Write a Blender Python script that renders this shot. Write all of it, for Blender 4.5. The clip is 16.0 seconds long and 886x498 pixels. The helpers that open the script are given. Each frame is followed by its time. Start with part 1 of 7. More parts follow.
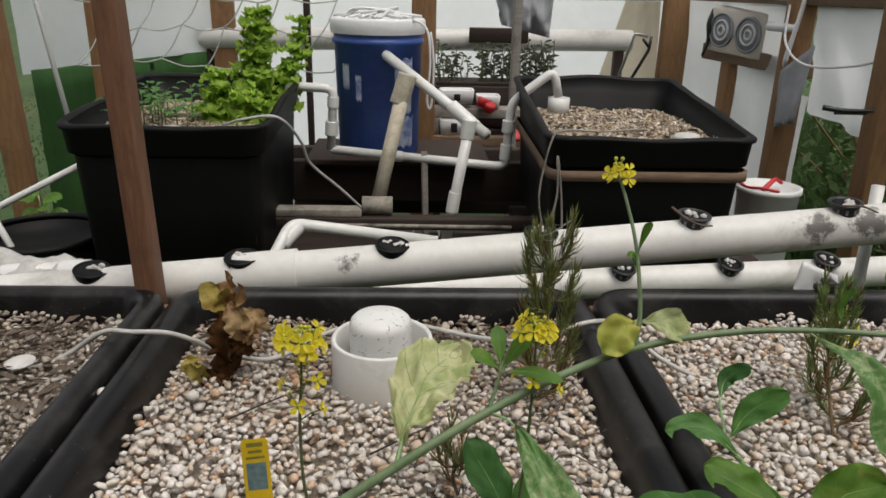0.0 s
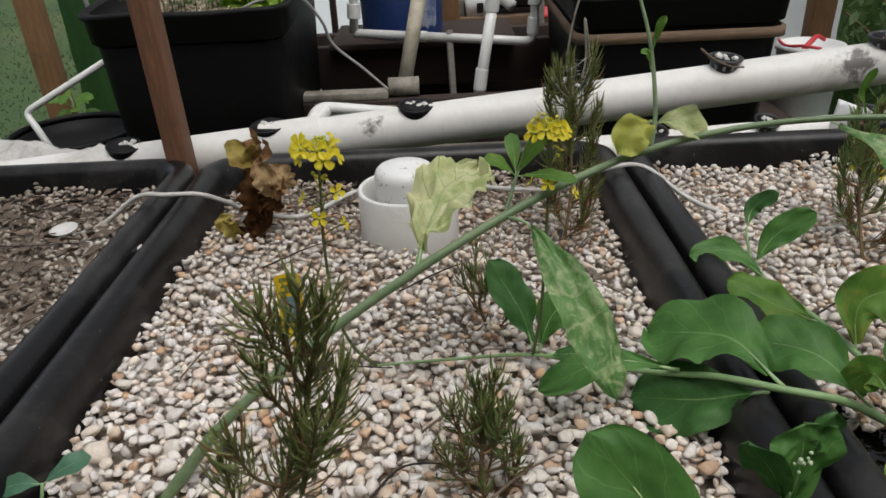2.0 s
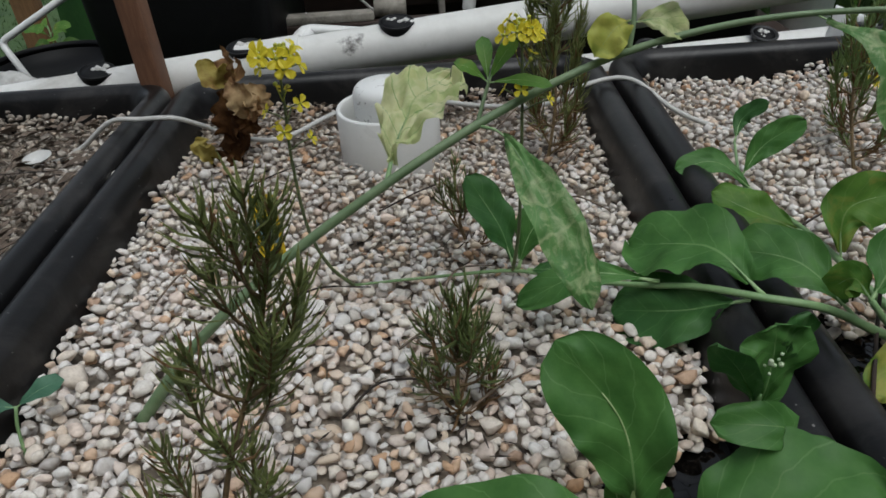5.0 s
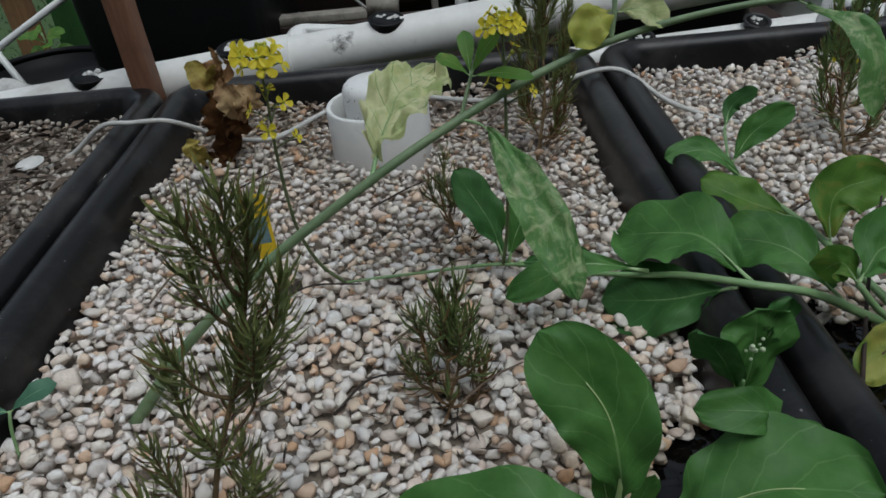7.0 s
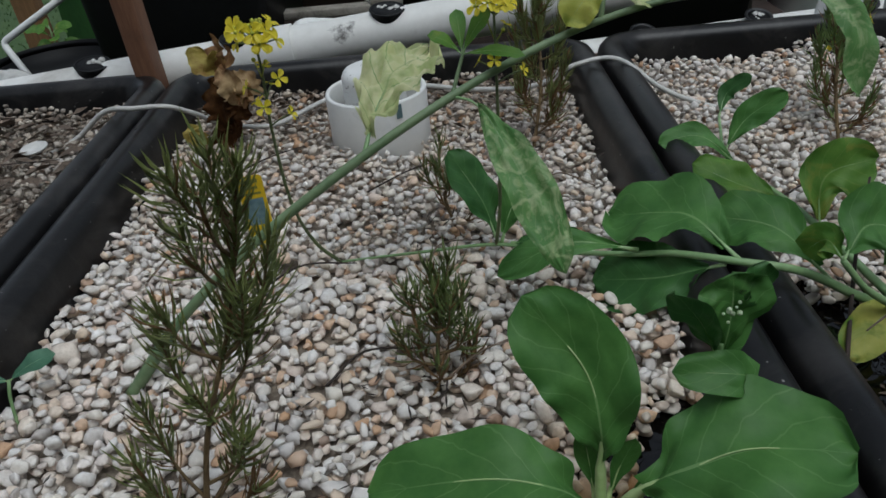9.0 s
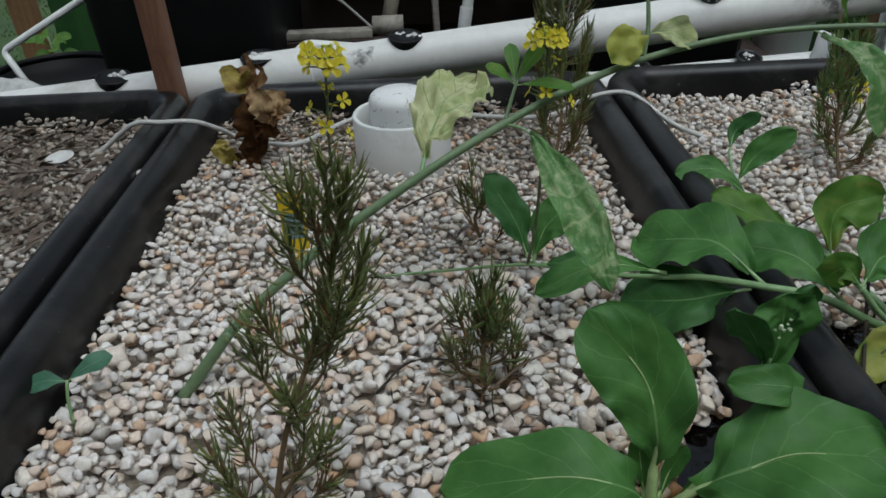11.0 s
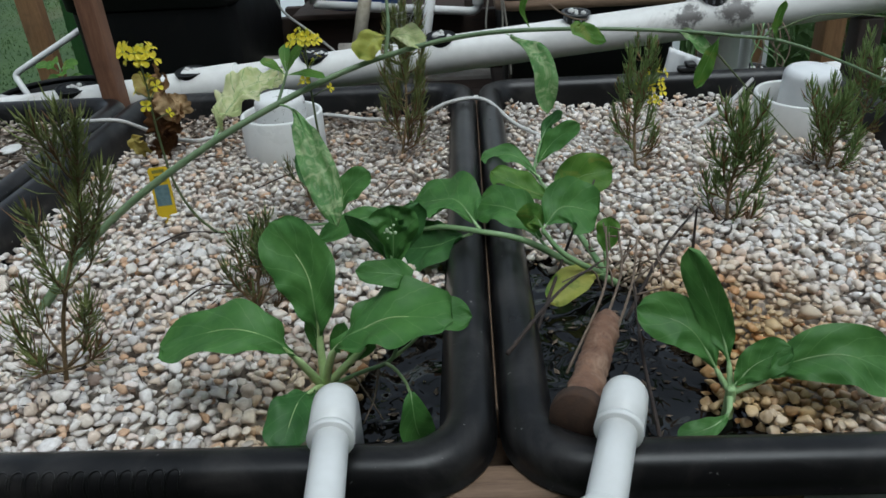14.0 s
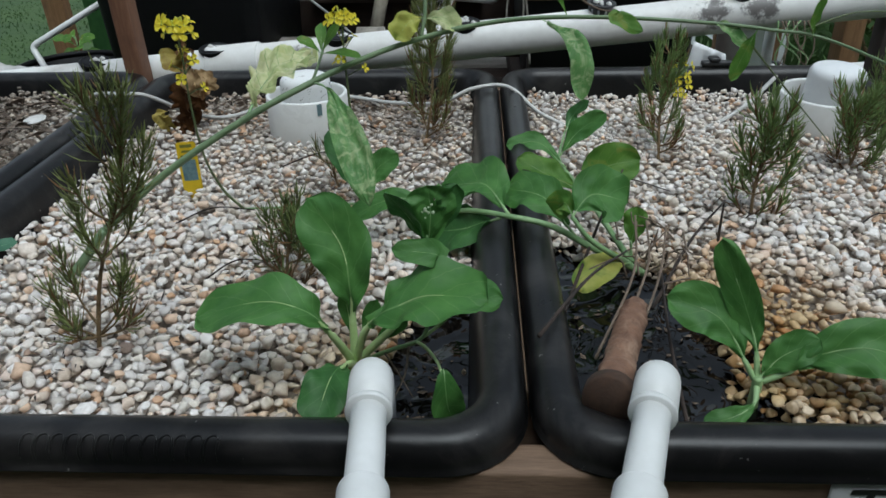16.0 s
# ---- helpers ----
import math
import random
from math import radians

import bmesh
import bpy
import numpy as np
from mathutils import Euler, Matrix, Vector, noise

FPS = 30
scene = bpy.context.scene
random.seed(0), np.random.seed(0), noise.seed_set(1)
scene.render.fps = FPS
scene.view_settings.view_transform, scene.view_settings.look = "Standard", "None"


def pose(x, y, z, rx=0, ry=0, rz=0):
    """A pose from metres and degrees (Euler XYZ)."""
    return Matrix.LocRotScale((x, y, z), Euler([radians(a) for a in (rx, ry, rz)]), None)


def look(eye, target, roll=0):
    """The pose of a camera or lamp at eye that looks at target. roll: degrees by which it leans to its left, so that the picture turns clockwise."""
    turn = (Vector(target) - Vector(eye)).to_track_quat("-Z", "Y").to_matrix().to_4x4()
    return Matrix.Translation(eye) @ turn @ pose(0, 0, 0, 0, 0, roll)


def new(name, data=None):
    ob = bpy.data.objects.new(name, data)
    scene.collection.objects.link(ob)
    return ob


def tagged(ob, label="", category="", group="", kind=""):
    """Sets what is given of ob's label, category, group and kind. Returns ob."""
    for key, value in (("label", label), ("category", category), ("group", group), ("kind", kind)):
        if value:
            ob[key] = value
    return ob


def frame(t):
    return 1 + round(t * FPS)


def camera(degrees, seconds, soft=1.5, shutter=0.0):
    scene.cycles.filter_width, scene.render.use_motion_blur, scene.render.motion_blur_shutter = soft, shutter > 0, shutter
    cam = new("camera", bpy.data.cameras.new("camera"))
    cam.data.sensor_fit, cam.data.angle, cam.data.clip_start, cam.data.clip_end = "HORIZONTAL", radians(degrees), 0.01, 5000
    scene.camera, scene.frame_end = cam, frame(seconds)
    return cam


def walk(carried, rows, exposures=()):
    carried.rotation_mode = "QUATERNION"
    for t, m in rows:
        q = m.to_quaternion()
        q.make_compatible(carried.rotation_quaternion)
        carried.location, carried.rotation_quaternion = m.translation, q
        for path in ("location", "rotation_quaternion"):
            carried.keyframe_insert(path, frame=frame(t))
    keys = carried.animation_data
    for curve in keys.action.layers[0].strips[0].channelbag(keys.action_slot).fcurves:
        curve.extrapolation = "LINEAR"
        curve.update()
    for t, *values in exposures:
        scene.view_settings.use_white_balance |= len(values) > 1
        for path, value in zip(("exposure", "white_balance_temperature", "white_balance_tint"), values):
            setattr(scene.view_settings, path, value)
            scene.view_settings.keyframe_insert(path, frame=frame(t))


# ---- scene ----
cam = camera(62.3, 16.0, soft=1.6)
PATH = [
    (0, (0.069, 0.078, 1.134), (0.154, 1.959, 0.458), 1.3),
    (0.5, (0.074, 0.068, 1.112), (0.138, 1.892, 0.295), 0.5),
    (1, (0.077, 0.065, 1.097), (0.124, 1.861, 0.218), -0.9),
    (1.5, (0.086, 0.06, 1.083), (0.084, 1.872, 0.237), -2.8),
    (2, (0.084, 0.047, 1.076), (0.06, 1.827, 0.163), -2.8),
    (2.5, (0.086, 0.036, 1.074), (0.099, 1.78, 0.095), -2.8),
    (3, (0.088, 0.033, 1.067), (0.08, 1.751, 0.043), -2.7),
    (3.5, (0.085, 0.041, 1.068), (0.084, 1.755, 0.038), -2.4),
    (4, (0.087, 0.052, 1.067), (0.061, 1.764, 0.033), -2.0),
    (4.5, (0.092, 0.056, 1.062), (0.07, 1.751, 0.0), -2.8),
    (4.7, (0.097, 0.055, 1.058), (0.071, 1.743, -0.015), -3.4),
    (7, (0.112, 0.052, 1.056), (0.071, 1.733, -0.027), -5.8),
    (7.5, (0.124, 0.058, 1.057), (0.118, 1.73, -0.041), -3.9),
    (8, (0.122, 0.059, 1.052), (0.067, 1.722, -0.057), -4.6),
    (8.5, (0.123, 0.039, 1.048), (0.082, 1.725, -0.027), -5.1),
    (8.7, (0.122, 0.038, 1.044), (0.067, 1.72, -0.036), -5.7),
    (10.8, (0.091, 0.001, 1.063), (0.07, 1.712, 0.028), -3.3),
    (11, (0.066, 0.009, 1.06), (0.092, 1.724, 0.031), -2.4),
    (11.5, (0.087, -0.01, 1.057), (0.075, 1.656, -0.049), 0.7),
    (12, (0.225, -0.097, 1.062), (0.177, 1.613, 0.025), 0.4),
    (12.5, (0.28, -0.13, 1.061), (0.235, 1.615, 0.085), -2.2),
    (13, (0.296, -0.156, 1.064), (0.206, 1.597, 0.106), -3.1),
    (13.5, (0.301, -0.168, 1.061), (0.192, 1.59, 0.115), -4.1),
    (14, (0.301, -0.17, 1.064), (0.218, 1.592, 0.121), -3.3),
    (14.5, (0.288, -0.17, 1.055), (0.144, 1.587, 0.11), -3.5),
    (15, (0.28, -0.167, 1.049), (0.167, 1.564, 0.054), -2.1),
    (15.1, (0.276, -0.17, 1.049), (0.083, 1.571, 0.083), -2.8),
    (15.5, (0.269, -0.181, 1.064), (0.169, 1.562, 0.089), -0.7),
    (16, (0.276, -0.179, 1.062), (0.188, 1.569, 0.094), -1.3),
]
EXPOSURES = [(0.0, -0.04, 6750, 10), (1.5, -0.02, 6550, 10), (3.5, -0.16, 6250, 7), (4.7, -0.31, 6080, 6), (7.0, -0.54, 5850, 5), (8.7, -0.54, 5800, 5), (11.0, -0.44, 5800, 3), (11.6, -0.45, 5800, 3), (12.2, -0.25, 5720, 2), (12.6, -0.21, 5700, 2), (14.0, -0.11, 5700, 2), (16.0, -0.06, 5700, 2)]
walk(cam, [(t, look(eye, target, roll)) for t, eye, target, roll in PATH], EXPOSURES)

# ---- daylight: an overcast sky over the open-sided shelter ----
world = bpy.data.worlds.new("overcast_sky")
scene.world = world
world.use_nodes = True
wn, wl = world.node_tree.nodes, world.node_tree.links
sky = wn.new("ShaderNodeTexSky")
sky.sky_type, sky.sun_disc = "NISHITA", False
sky.sun_elevation, sky.sun_rotation = radians(69), radians(148)
sky.dust_density, sky.ozone_density = 4.0, 1.0
veil = wn.new("ShaderNodeHueSaturation")
veil.inputs["Saturation"].default_value = 0.3
wl.new(sky.outputs["Color"], veil.inputs["Color"])
wl.new(veil.outputs["Color"], wn["Background"].inputs["Color"])
wn["Background"].inputs["Strength"].default_value = 0.15
sun_data = bpy.data.lights.new("sun", "SUN")
sun_data.energy, sun_data.angle, sun_data.color = 1.2, radians(40), (1.0, 0.97, 0.92)
sun = new("sun", sun_data)
sun.matrix_world = look((1.0, -1.6, 5.0), (0, 0, 0))

# area lamp added behind the rear wall's translucent film to brighten it
backlight_data = bpy.data.lights.new("rear_film_backlight", "AREA")
backlight_data.shape, backlight_data.size, backlight_data.size_y, backlight_data.energy = "RECTANGLE", 2.5, 2.1, 9.0
backlight_data.color = (0.97, 0.98, 1.0)
film_backlight = new("rear_film_backlight", backlight_data)
film_backlight.matrix_world = look((0.02, 3.62, 1.2), (0.02, 0.0, 1.2))


# ---- materials ----
def ramp_to(nt, socket, stops):
    r = nt.nodes.new("ShaderNodeValToRGB")
    r.color_ramp.elements[0].position, r.color_ramp.elements[0].color = stops[0][0], (*stops[0][1], 1)
    r.color_ramp.elements[1].position, r.color_ramp.elements[1].color = stops[-1][0], (*stops[-1][1], 1)
    for p, c in stops[1:-1]:
        e = r.color_ramp.elements.new(p)
        e.color = (*c, 1)
    nt.links.new(socket, r.inputs["Fac"])
    return r.outputs["Color"]


def noise_node(nt, scale, detail=4.0, rough=0.6, stretch=None, distortion=0.0):
    co = nt.nodes.new("ShaderNodeTexCoord")
    n = nt.nodes.new("ShaderNodeTexNoise")
    n.inputs["Scale"].default_value, n.inputs["Detail"].default_value = scale, detail
    n.inputs["Roughness"].default_value, n.inputs["Distortion"].default_value = rough, distortion
    if stretch:
        m = nt.nodes.new("ShaderNodeMapping")
        m.inputs["Scale"].default_value = stretch
        nt.links.new(co.outputs["Object"], m.inputs["Vector"])
        nt.links.new(m.outputs["Vector"], n.inputs["Vector"])
    else:
        nt.links.new(co.outputs["Object"], n.inputs["Vector"])
    return n.outputs["Fac"]


def mix(nt, fac, a, b, blend="MIX"):
    m = nt.nodes.new("ShaderNodeMix")
    m.data_type, m.blend_type = "RGBA", blend
    for sock, v in ((m.inputs["Factor"], fac), (m.inputs["A"], a), (m.inputs["B"], b)):
        if isinstance(v, (int, float)):
            sock.default_value = v
        elif isinstance(v, tuple):
            sock.default_value = (*v, 1)
        else:
            nt.links.new(v, sock)
    return m.outputs["Result"]


def calc(nt, op, a, b=0.0):
    m = nt.nodes.new("ShaderNodeMath")
    m.operation = op
    for sock, v in ((m.inputs[0], a), (m.inputs[1], b)):
        if isinstance(v, (int, float)):
            sock.default_value = v
        else:
            nt.links.new(v, sock)
    return m.outputs[0]


def surface(name, c1, c2, scale=20.0, rough=0.6, bump=0.15, fine=140.0, stain=None, stain_scale=6.0, stain_at=(0.55, 0.75), stretch=None, metal=0.0, spec=0.5, depth=0.001, translucent=0.0, sheen_noise=0.15):
    """A node material with colour at two scales, an optional stain, uneven gloss and fine relief."""
    m = bpy.data.materials.new(name)
    m.use_nodes = True
    nt = m.node_tree
    p = nt.nodes["Principled BSDF"]
    broad = noise_node(nt, scale, 5.0, 0.6, stretch)
    small = noise_node(nt, fine, 3.0, 0.6, stretch)
    both = calc(nt, "ADD", calc(nt, "MULTIPLY", broad, 0.65), calc(nt, "MULTIPLY", small, 0.35))
    col = ramp_to(nt, both, [(0.32, c1), (0.66, c2)])
    if stain:
        spot = noise_node(nt, stain_scale, 6.0, 0.7, None, 0.6)
        mask = nt.nodes.new("ShaderNodeMapRange")
        mask.inputs["From Min"].default_value, mask.inputs["From Max"].default_value = stain_at
        nt.links.new(spot, mask.inputs["Value"])
        col = mix(nt, mask.outputs["Result"], col, stain)
    nt.links.new(col, p.inputs["Base Color"])
    r = nt.nodes.new("ShaderNodeMapRange")
    r.inputs["To Min"].default_value, r.inputs["To Max"].default_value = max(rough - sheen_noise, 0.02), min(rough + sheen_noise, 1)
    nt.links.new(broad, r.inputs["Value"])
    nt.links.new(r.outputs["Result"], p.inputs["Roughness"])
    p.inputs["Metallic"].default_value = metal
    p.inputs["Specular IOR Level"].default_value = spec
    if bump:
        b = nt.nodes.new("ShaderNodeBump")
        b.inputs["Strength"].default_value, b.inputs["Distance"].default_value = bump, depth
        nt.links.new(both, b.inputs["Height"])
        nt.links.new(b.outputs["Normal"], p.inputs["Normal"])
    if translucent:
        t = nt.nodes.new("ShaderNodeBsdfTranslucent")
        nt.links.new(col, t.inputs["Color"])
        s = nt.nodes.new("ShaderNodeMixShader")
        s.inputs["Fac"].default_value = translucent
        nt.links.new(p.outputs["BSDF"], s.inputs[1])
        nt.links.new(t.outputs["BSDF"], s.inputs[2])
        nt.links.new(s.outputs["Shader"], nt.nodes["Material Output"].inputs["Surface"])
    return m


def leaf_material(name, dark, light, vein, back=0.3, blotch=None, blotch_scale=60.0, blotch_at=(0.45, 0.62), rough=0.52, ribs=6.0, side_vein=0.16):
    """A leaf: a pale midrib and side veins along the blade's own grid, soft blotches, light showing through."""
    m = bpy.data.materials.new(name)
    m.use_nodes = True
    nt = m.node_tree
    p = nt.nodes["Principled BSDF"]
    col = ramp_to(nt, noise_node(nt, 45.0, 5.0), [(0.3, dark), (0.7, light)])
    if blotch:
        mask = nt.nodes.new("ShaderNodeMapRange")
        mask.inputs["From Min"].default_value, mask.inputs["From Max"].default_value = blotch_at
        nt.links.new(noise_node(nt, blotch_scale, 4.0, 0.6, None, 1.5), mask.inputs["Value"])
        col = mix(nt, mask.outputs["Result"], col, blotch)
    uv = nt.nodes.new("ShaderNodeUVMap")
    sep = nt.nodes.new("ShaderNodeSeparateXYZ")
    nt.links.new(uv.outputs["UV"], sep.inputs["Vector"])
    across = calc(nt, "ABSOLUTE", calc(nt, "SUBTRACT", sep.outputs["Y"], 0.5))
    wob = calc(nt, "MULTIPLY", noise_node(nt, 70.0, 2.0), 0.5)
    phase = calc(nt, "ADD", calc(nt, "SUBTRACT", calc(nt, "MULTIPLY", sep.outputs["X"], ribs), calc(nt, "MULTIPLY", across, 3.4)), wob)
    saw = calc(nt, "ABSOLUTE", calc(nt, "SUBTRACT", calc(nt, "FRACT", phase), 0.5))
    side = calc(nt, "LESS_THAN", saw, 0.028)
    mid = calc(nt, "LESS_THAN", across, calc(nt, "MULTIPLY", calc(nt, "SUBTRACT", 1.12, sep.outputs["X"]), 0.022))
    fade = calc(nt, "SUBTRACT", 1.0, calc(nt, "MULTIPLY", sep.outputs["X"], 0.75))
    veins = calc(nt, "MAXIMUM", calc(nt, "MULTIPLY", side, side_vein), calc(nt, "MULTIPLY", mid, calc(nt, "MULTIPLY", fade, 0.6)))
    col = mix(nt, veins, col, vein)
    nt.links.new(col, p.inputs["Base Color"])
    p.inputs["Roughness"].default_value = rough
    p.inputs["Specular IOR Level"].default_value = 0.32
    b = nt.nodes.new("ShaderNodeBump")
    b.inputs["Strength"].default_value, b.inputs["Distance"].default_value = 0.35, 0.0012
    h = calc(nt, "SUBTRACT", noise_node(nt, 90.0, 3.0), calc(nt, "MULTIPLY", veins, 0.5))
    nt.links.new(h, b.inputs["Height"])
    nt.links.new(b.outputs["Normal"], p.inputs["Normal"])
    t = nt.nodes.new("ShaderNodeBsdfTranslucent")
    nt.links.new(col, t.inputs["Color"])
    s = nt.nodes.new("ShaderNodeMixShader")
    s.inputs["Fac"].default_value = back
    nt.links.new(p.outputs["BSDF"], s.inputs[1])
    nt.links.new(t.outputs["BSDF"], s.inputs[2])
    nt.links.new(s.outputs["Shader"], nt.nodes["Material Output"].inputs["Surface"])
    return m


def pebble_material(name, single):
    """River pebbles from white over cream and pink to orange and grey, each of one colour; brown film close to the wet corners."""
    m = bpy.data.materials.new(name)
    m.use_nodes = True
    nt = m.node_tree
    p = nt.nodes["Principled BSDF"]
    if single:
        which = nt.nodes.new("ShaderNodeObjectInfo").outputs["Random"]
    else:
        which = nt.nodes.new("ShaderNodeNewGeometry").outputs["Random Per Island"]
    stops = [(0.0, (0.68, 0.60, 0.51)), (0.10, (0.85, 0.82, 0.78)), (0.19, (0.67, 0.63, 0.60)), (0.28, (0.86, 0.80, 0.70)), (0.35, (0.51, 0.475, 0.445)), (0.42, (0.78, 0.64, 0.54)),
             (0.54, (0.86, 0.83, 0.80)), (0.61, (0.73, 0.59, 0.45)), (0.69, (0.84, 0.81, 0.775)), (0.78, (0.70, 0.67, 0.64)), (0.86, (0.84, 0.78, 0.69)), (0.92, (0.72, 0.54, 0.40)), (0.97, (0.63, 0.40, 0.24)), (1.0, (0.42, 0.32, 0.26))]
    col = ramp_to(nt, which, stops)
    mottle = ramp_to(nt, noise_node(nt, 320.0, 4.0, 0.65), [(0.3, (0.70, 0.66, 0.62)), (0.62, (1.0, 1.0, 1.0))])
    col = mix(nt, 0.68, col, mottle, "MULTIPLY")
    geo = nt.nodes.new("ShaderNodeNewGeometry")

    def near(cx, cy, r0, r1):
        d = nt.nodes.new("ShaderNodeVectorMath")
        d.operation = "DISTANCE"
        flat = nt.nodes.new("ShaderNodeVectorMath")
        flat.operation = "MULTIPLY"
        flat.inputs[1].default_value = (1, 1, 0)
        nt.links.new(geo.outputs["Position"], flat.inputs[0])
        nt.links.new(flat.outputs["Vector"], d.inputs[0])
        d.inputs[1].default_value = (cx, cy, 0)
        w = calc(nt, "ADD", d.outputs["Value"], calc(nt, "MULTIPLY", calc(nt, "SUBTRACT", noise_node(nt, 30.0, 3.0), 0.5), 0.12))
        r = nt.nodes.new("ShaderNodeMapRange")
        r.inputs["From Min"].default_value, r.inputs["From Max"].default_value = r0, r1
        r.inputs["To Min"].default_value, r.inputs["To Max"].default_value = 1.0, 0.0
        nt.links.new(w, r.inputs["Value"])
        return r.outputs["Result"]

    wet = calc(nt, "MAXIMUM", near(0.245, 0.25, 0.05, 0.16), near(0.47, 0.32, 0.09, 0.20))
    col = mix(nt, calc(nt, "MULTIPLY", wet, 0.85), col, (0.66, 0.45, 0.17), "MULTIPLY")
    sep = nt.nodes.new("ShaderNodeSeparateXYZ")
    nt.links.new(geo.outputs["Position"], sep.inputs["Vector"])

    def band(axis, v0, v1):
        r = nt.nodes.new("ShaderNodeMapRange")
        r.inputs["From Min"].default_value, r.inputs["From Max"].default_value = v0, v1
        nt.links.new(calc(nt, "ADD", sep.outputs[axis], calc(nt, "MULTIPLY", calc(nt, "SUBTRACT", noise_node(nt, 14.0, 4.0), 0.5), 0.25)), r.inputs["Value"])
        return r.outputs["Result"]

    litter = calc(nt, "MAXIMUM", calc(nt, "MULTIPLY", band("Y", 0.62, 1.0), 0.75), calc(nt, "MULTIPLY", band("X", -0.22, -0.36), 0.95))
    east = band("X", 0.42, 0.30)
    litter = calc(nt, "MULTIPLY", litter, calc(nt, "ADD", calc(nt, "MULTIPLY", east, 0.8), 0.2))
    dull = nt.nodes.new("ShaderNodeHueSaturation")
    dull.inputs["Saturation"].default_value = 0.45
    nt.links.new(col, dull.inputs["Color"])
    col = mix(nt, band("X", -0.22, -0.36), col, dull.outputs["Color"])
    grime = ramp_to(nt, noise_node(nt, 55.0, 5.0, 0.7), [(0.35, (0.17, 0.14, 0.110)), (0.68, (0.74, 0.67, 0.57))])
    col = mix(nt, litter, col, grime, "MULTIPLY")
    nt.links.new(col, p.inputs["Base Color"])
    r = nt.nodes.new("ShaderNodeMapRange")
    r.inputs["To Min"].default_value, r.inputs["To Max"].default_value = 0.62, 0.22
    nt.links.new(wet, r.inputs["Value"])
    nt.links.new(r.outputs["Result"], p.inputs["Roughness"])
    p.inputs["Specular IOR Level"].default_value = 0.35
    b = nt.nodes.new("ShaderNodeBump")
    b.inputs["Strength"].default_value, b.inputs["Distance"].default_value = 0.25, 0.0008
    nt.links.new(noise_node(nt, 420.0, 4.0), b.inputs["Height"])
    nt.links.new(b.outputs["Normal"], p.inputs["Normal"])
    return m


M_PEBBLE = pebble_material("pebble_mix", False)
M_PEBBLE_ONE = pebble_material("pebble_single", True)
M_BED = surface("weathered_black_plastic", (0.005, 0.005, 0.0052), (0.012, 0.0115, 0.0115), 14, 0.33, 0.25, 260, (0.050, 0.046, 0.043), 14.0, (0.48, 0.82), spec=0.30, depth=0.0006)
_nt = M_BED.node_tree
_p = _nt.nodes["Principled BSDF"]
_speck = _nt.nodes.new("ShaderNodeMapRange")
_speck.inputs["From Min"].default_value, _speck.inputs["From Max"].default_value = 0.735, 0.77
_nt.links.new(noise_node(_nt, 170.0, 2.0, 0.5), _speck.inputs["Value"])
_nt.links.new(mix(_nt, _speck.outputs["Result"], _p.inputs["Base Color"].links[0].from_socket, (0.20, 0.19, 0.18)), _p.inputs["Base Color"])
M_TANK = surface("matt_black_plastic", (0.002, 0.002, 0.0024), (0.005, 0.005, 0.0055), 8, 0.55, 0.15, 120, (0.012, 0.011, 0.010), 5.0, (0.6, 0.9), spec=0.2)
M_PVC = surface("white_pvc", (0.66, 0.66, 0.63), (0.76, 0.76, 0.74), 9, 0.32, 0.08, 90, (0.42, 0.38, 0.31), 7.0, (0.58, 0.9), depth=0.0005)
M_PVC_OLD = surface("dirty_white_pvc", (0.60, 0.59, 0.55), (0.75, 0.74, 0.71), 6, 0.45, 0.12, 70, (0.24, 0.21, 0.17), 5.0, (0.55, 0.82), depth=0.0006)
M_CAP = surface("speckled_white_cap", (0.70, 0.70, 0.68), (0.78, 0.78, 0.76), 9, 0.38, 0.05, 60, (0.16, 0.14, 0.11), 150.0, (0.60, 0.635))
M_GREY_TUBE = surface("grey_vinyl_tube", (0.42, 0.41, 0.38), (0.56, 0.55, 0.52), 40, 0.4, 0.05)
M_POST = surface("red_brown_timber", (0.125, 0.056, 0.03), (0.235, 0.115, 0.062), 30, 0.7, 0.4, 160, (0.10, 0.05, 0.03), 10, (0.55, 0.8), (6, 6, 0.5), depth=0.002)
M_TIMBER = surface("weathered_timber", (0.10, 0.060, 0.036), (0.23, 0.15, 0.095), 25, 0.75, 0.4, 140, (0.10, 0.07, 0.05), 8, (0.55, 0.8), (0.6, 6, 6), depth=0.002)
M_TIMBER_UP = surface("orange_brown_timber", (0.17, 0.085, 0.034), (0.31, 0.17, 0.078), 25, 0.75, 0.4, 140, (0.12, 0.07, 0.04), 8, (0.55, 0.8), (6, 6, 0.5), depth=0.002)
# dark timber, its colour lowered further to carry the darkness under the bench
M_DARKWOOD = surface("dark_timber", (0.016, 0.009, 0.006), (0.045, 0.026, 0.018), 20, 0.75, 0.4, 120, (0.02, 0.015, 0.012), 8, (0.5, 0.8), (0.6, 6, 6), depth=0.002)
M_GREYWOOD = surface("grey_silvered_board", (0.20, 0.18, 0.16), (0.36, 0.33, 0.29), 22, 0.8, 0.4, 140, (0.10, 0.08, 0.07), 7, (0.55, 0.8), (0.6, 6, 6), depth=0.002)
M_LOG = surface("peeling_brown_bark", (0.095, 0.045, 0.027), (0.26, 0.145, 0.088), 45, 0.85, 0.9, 200, (0.33, 0.22, 0.15), 30, (0.53, 0.70), depth=0.005)
M_LOGEND = surface("dark_sawn_end", (0.028, 0.014, 0.007), (0.066, 0.034, 0.018), 90, 0.85, 0.6, 300, depth=0.002)
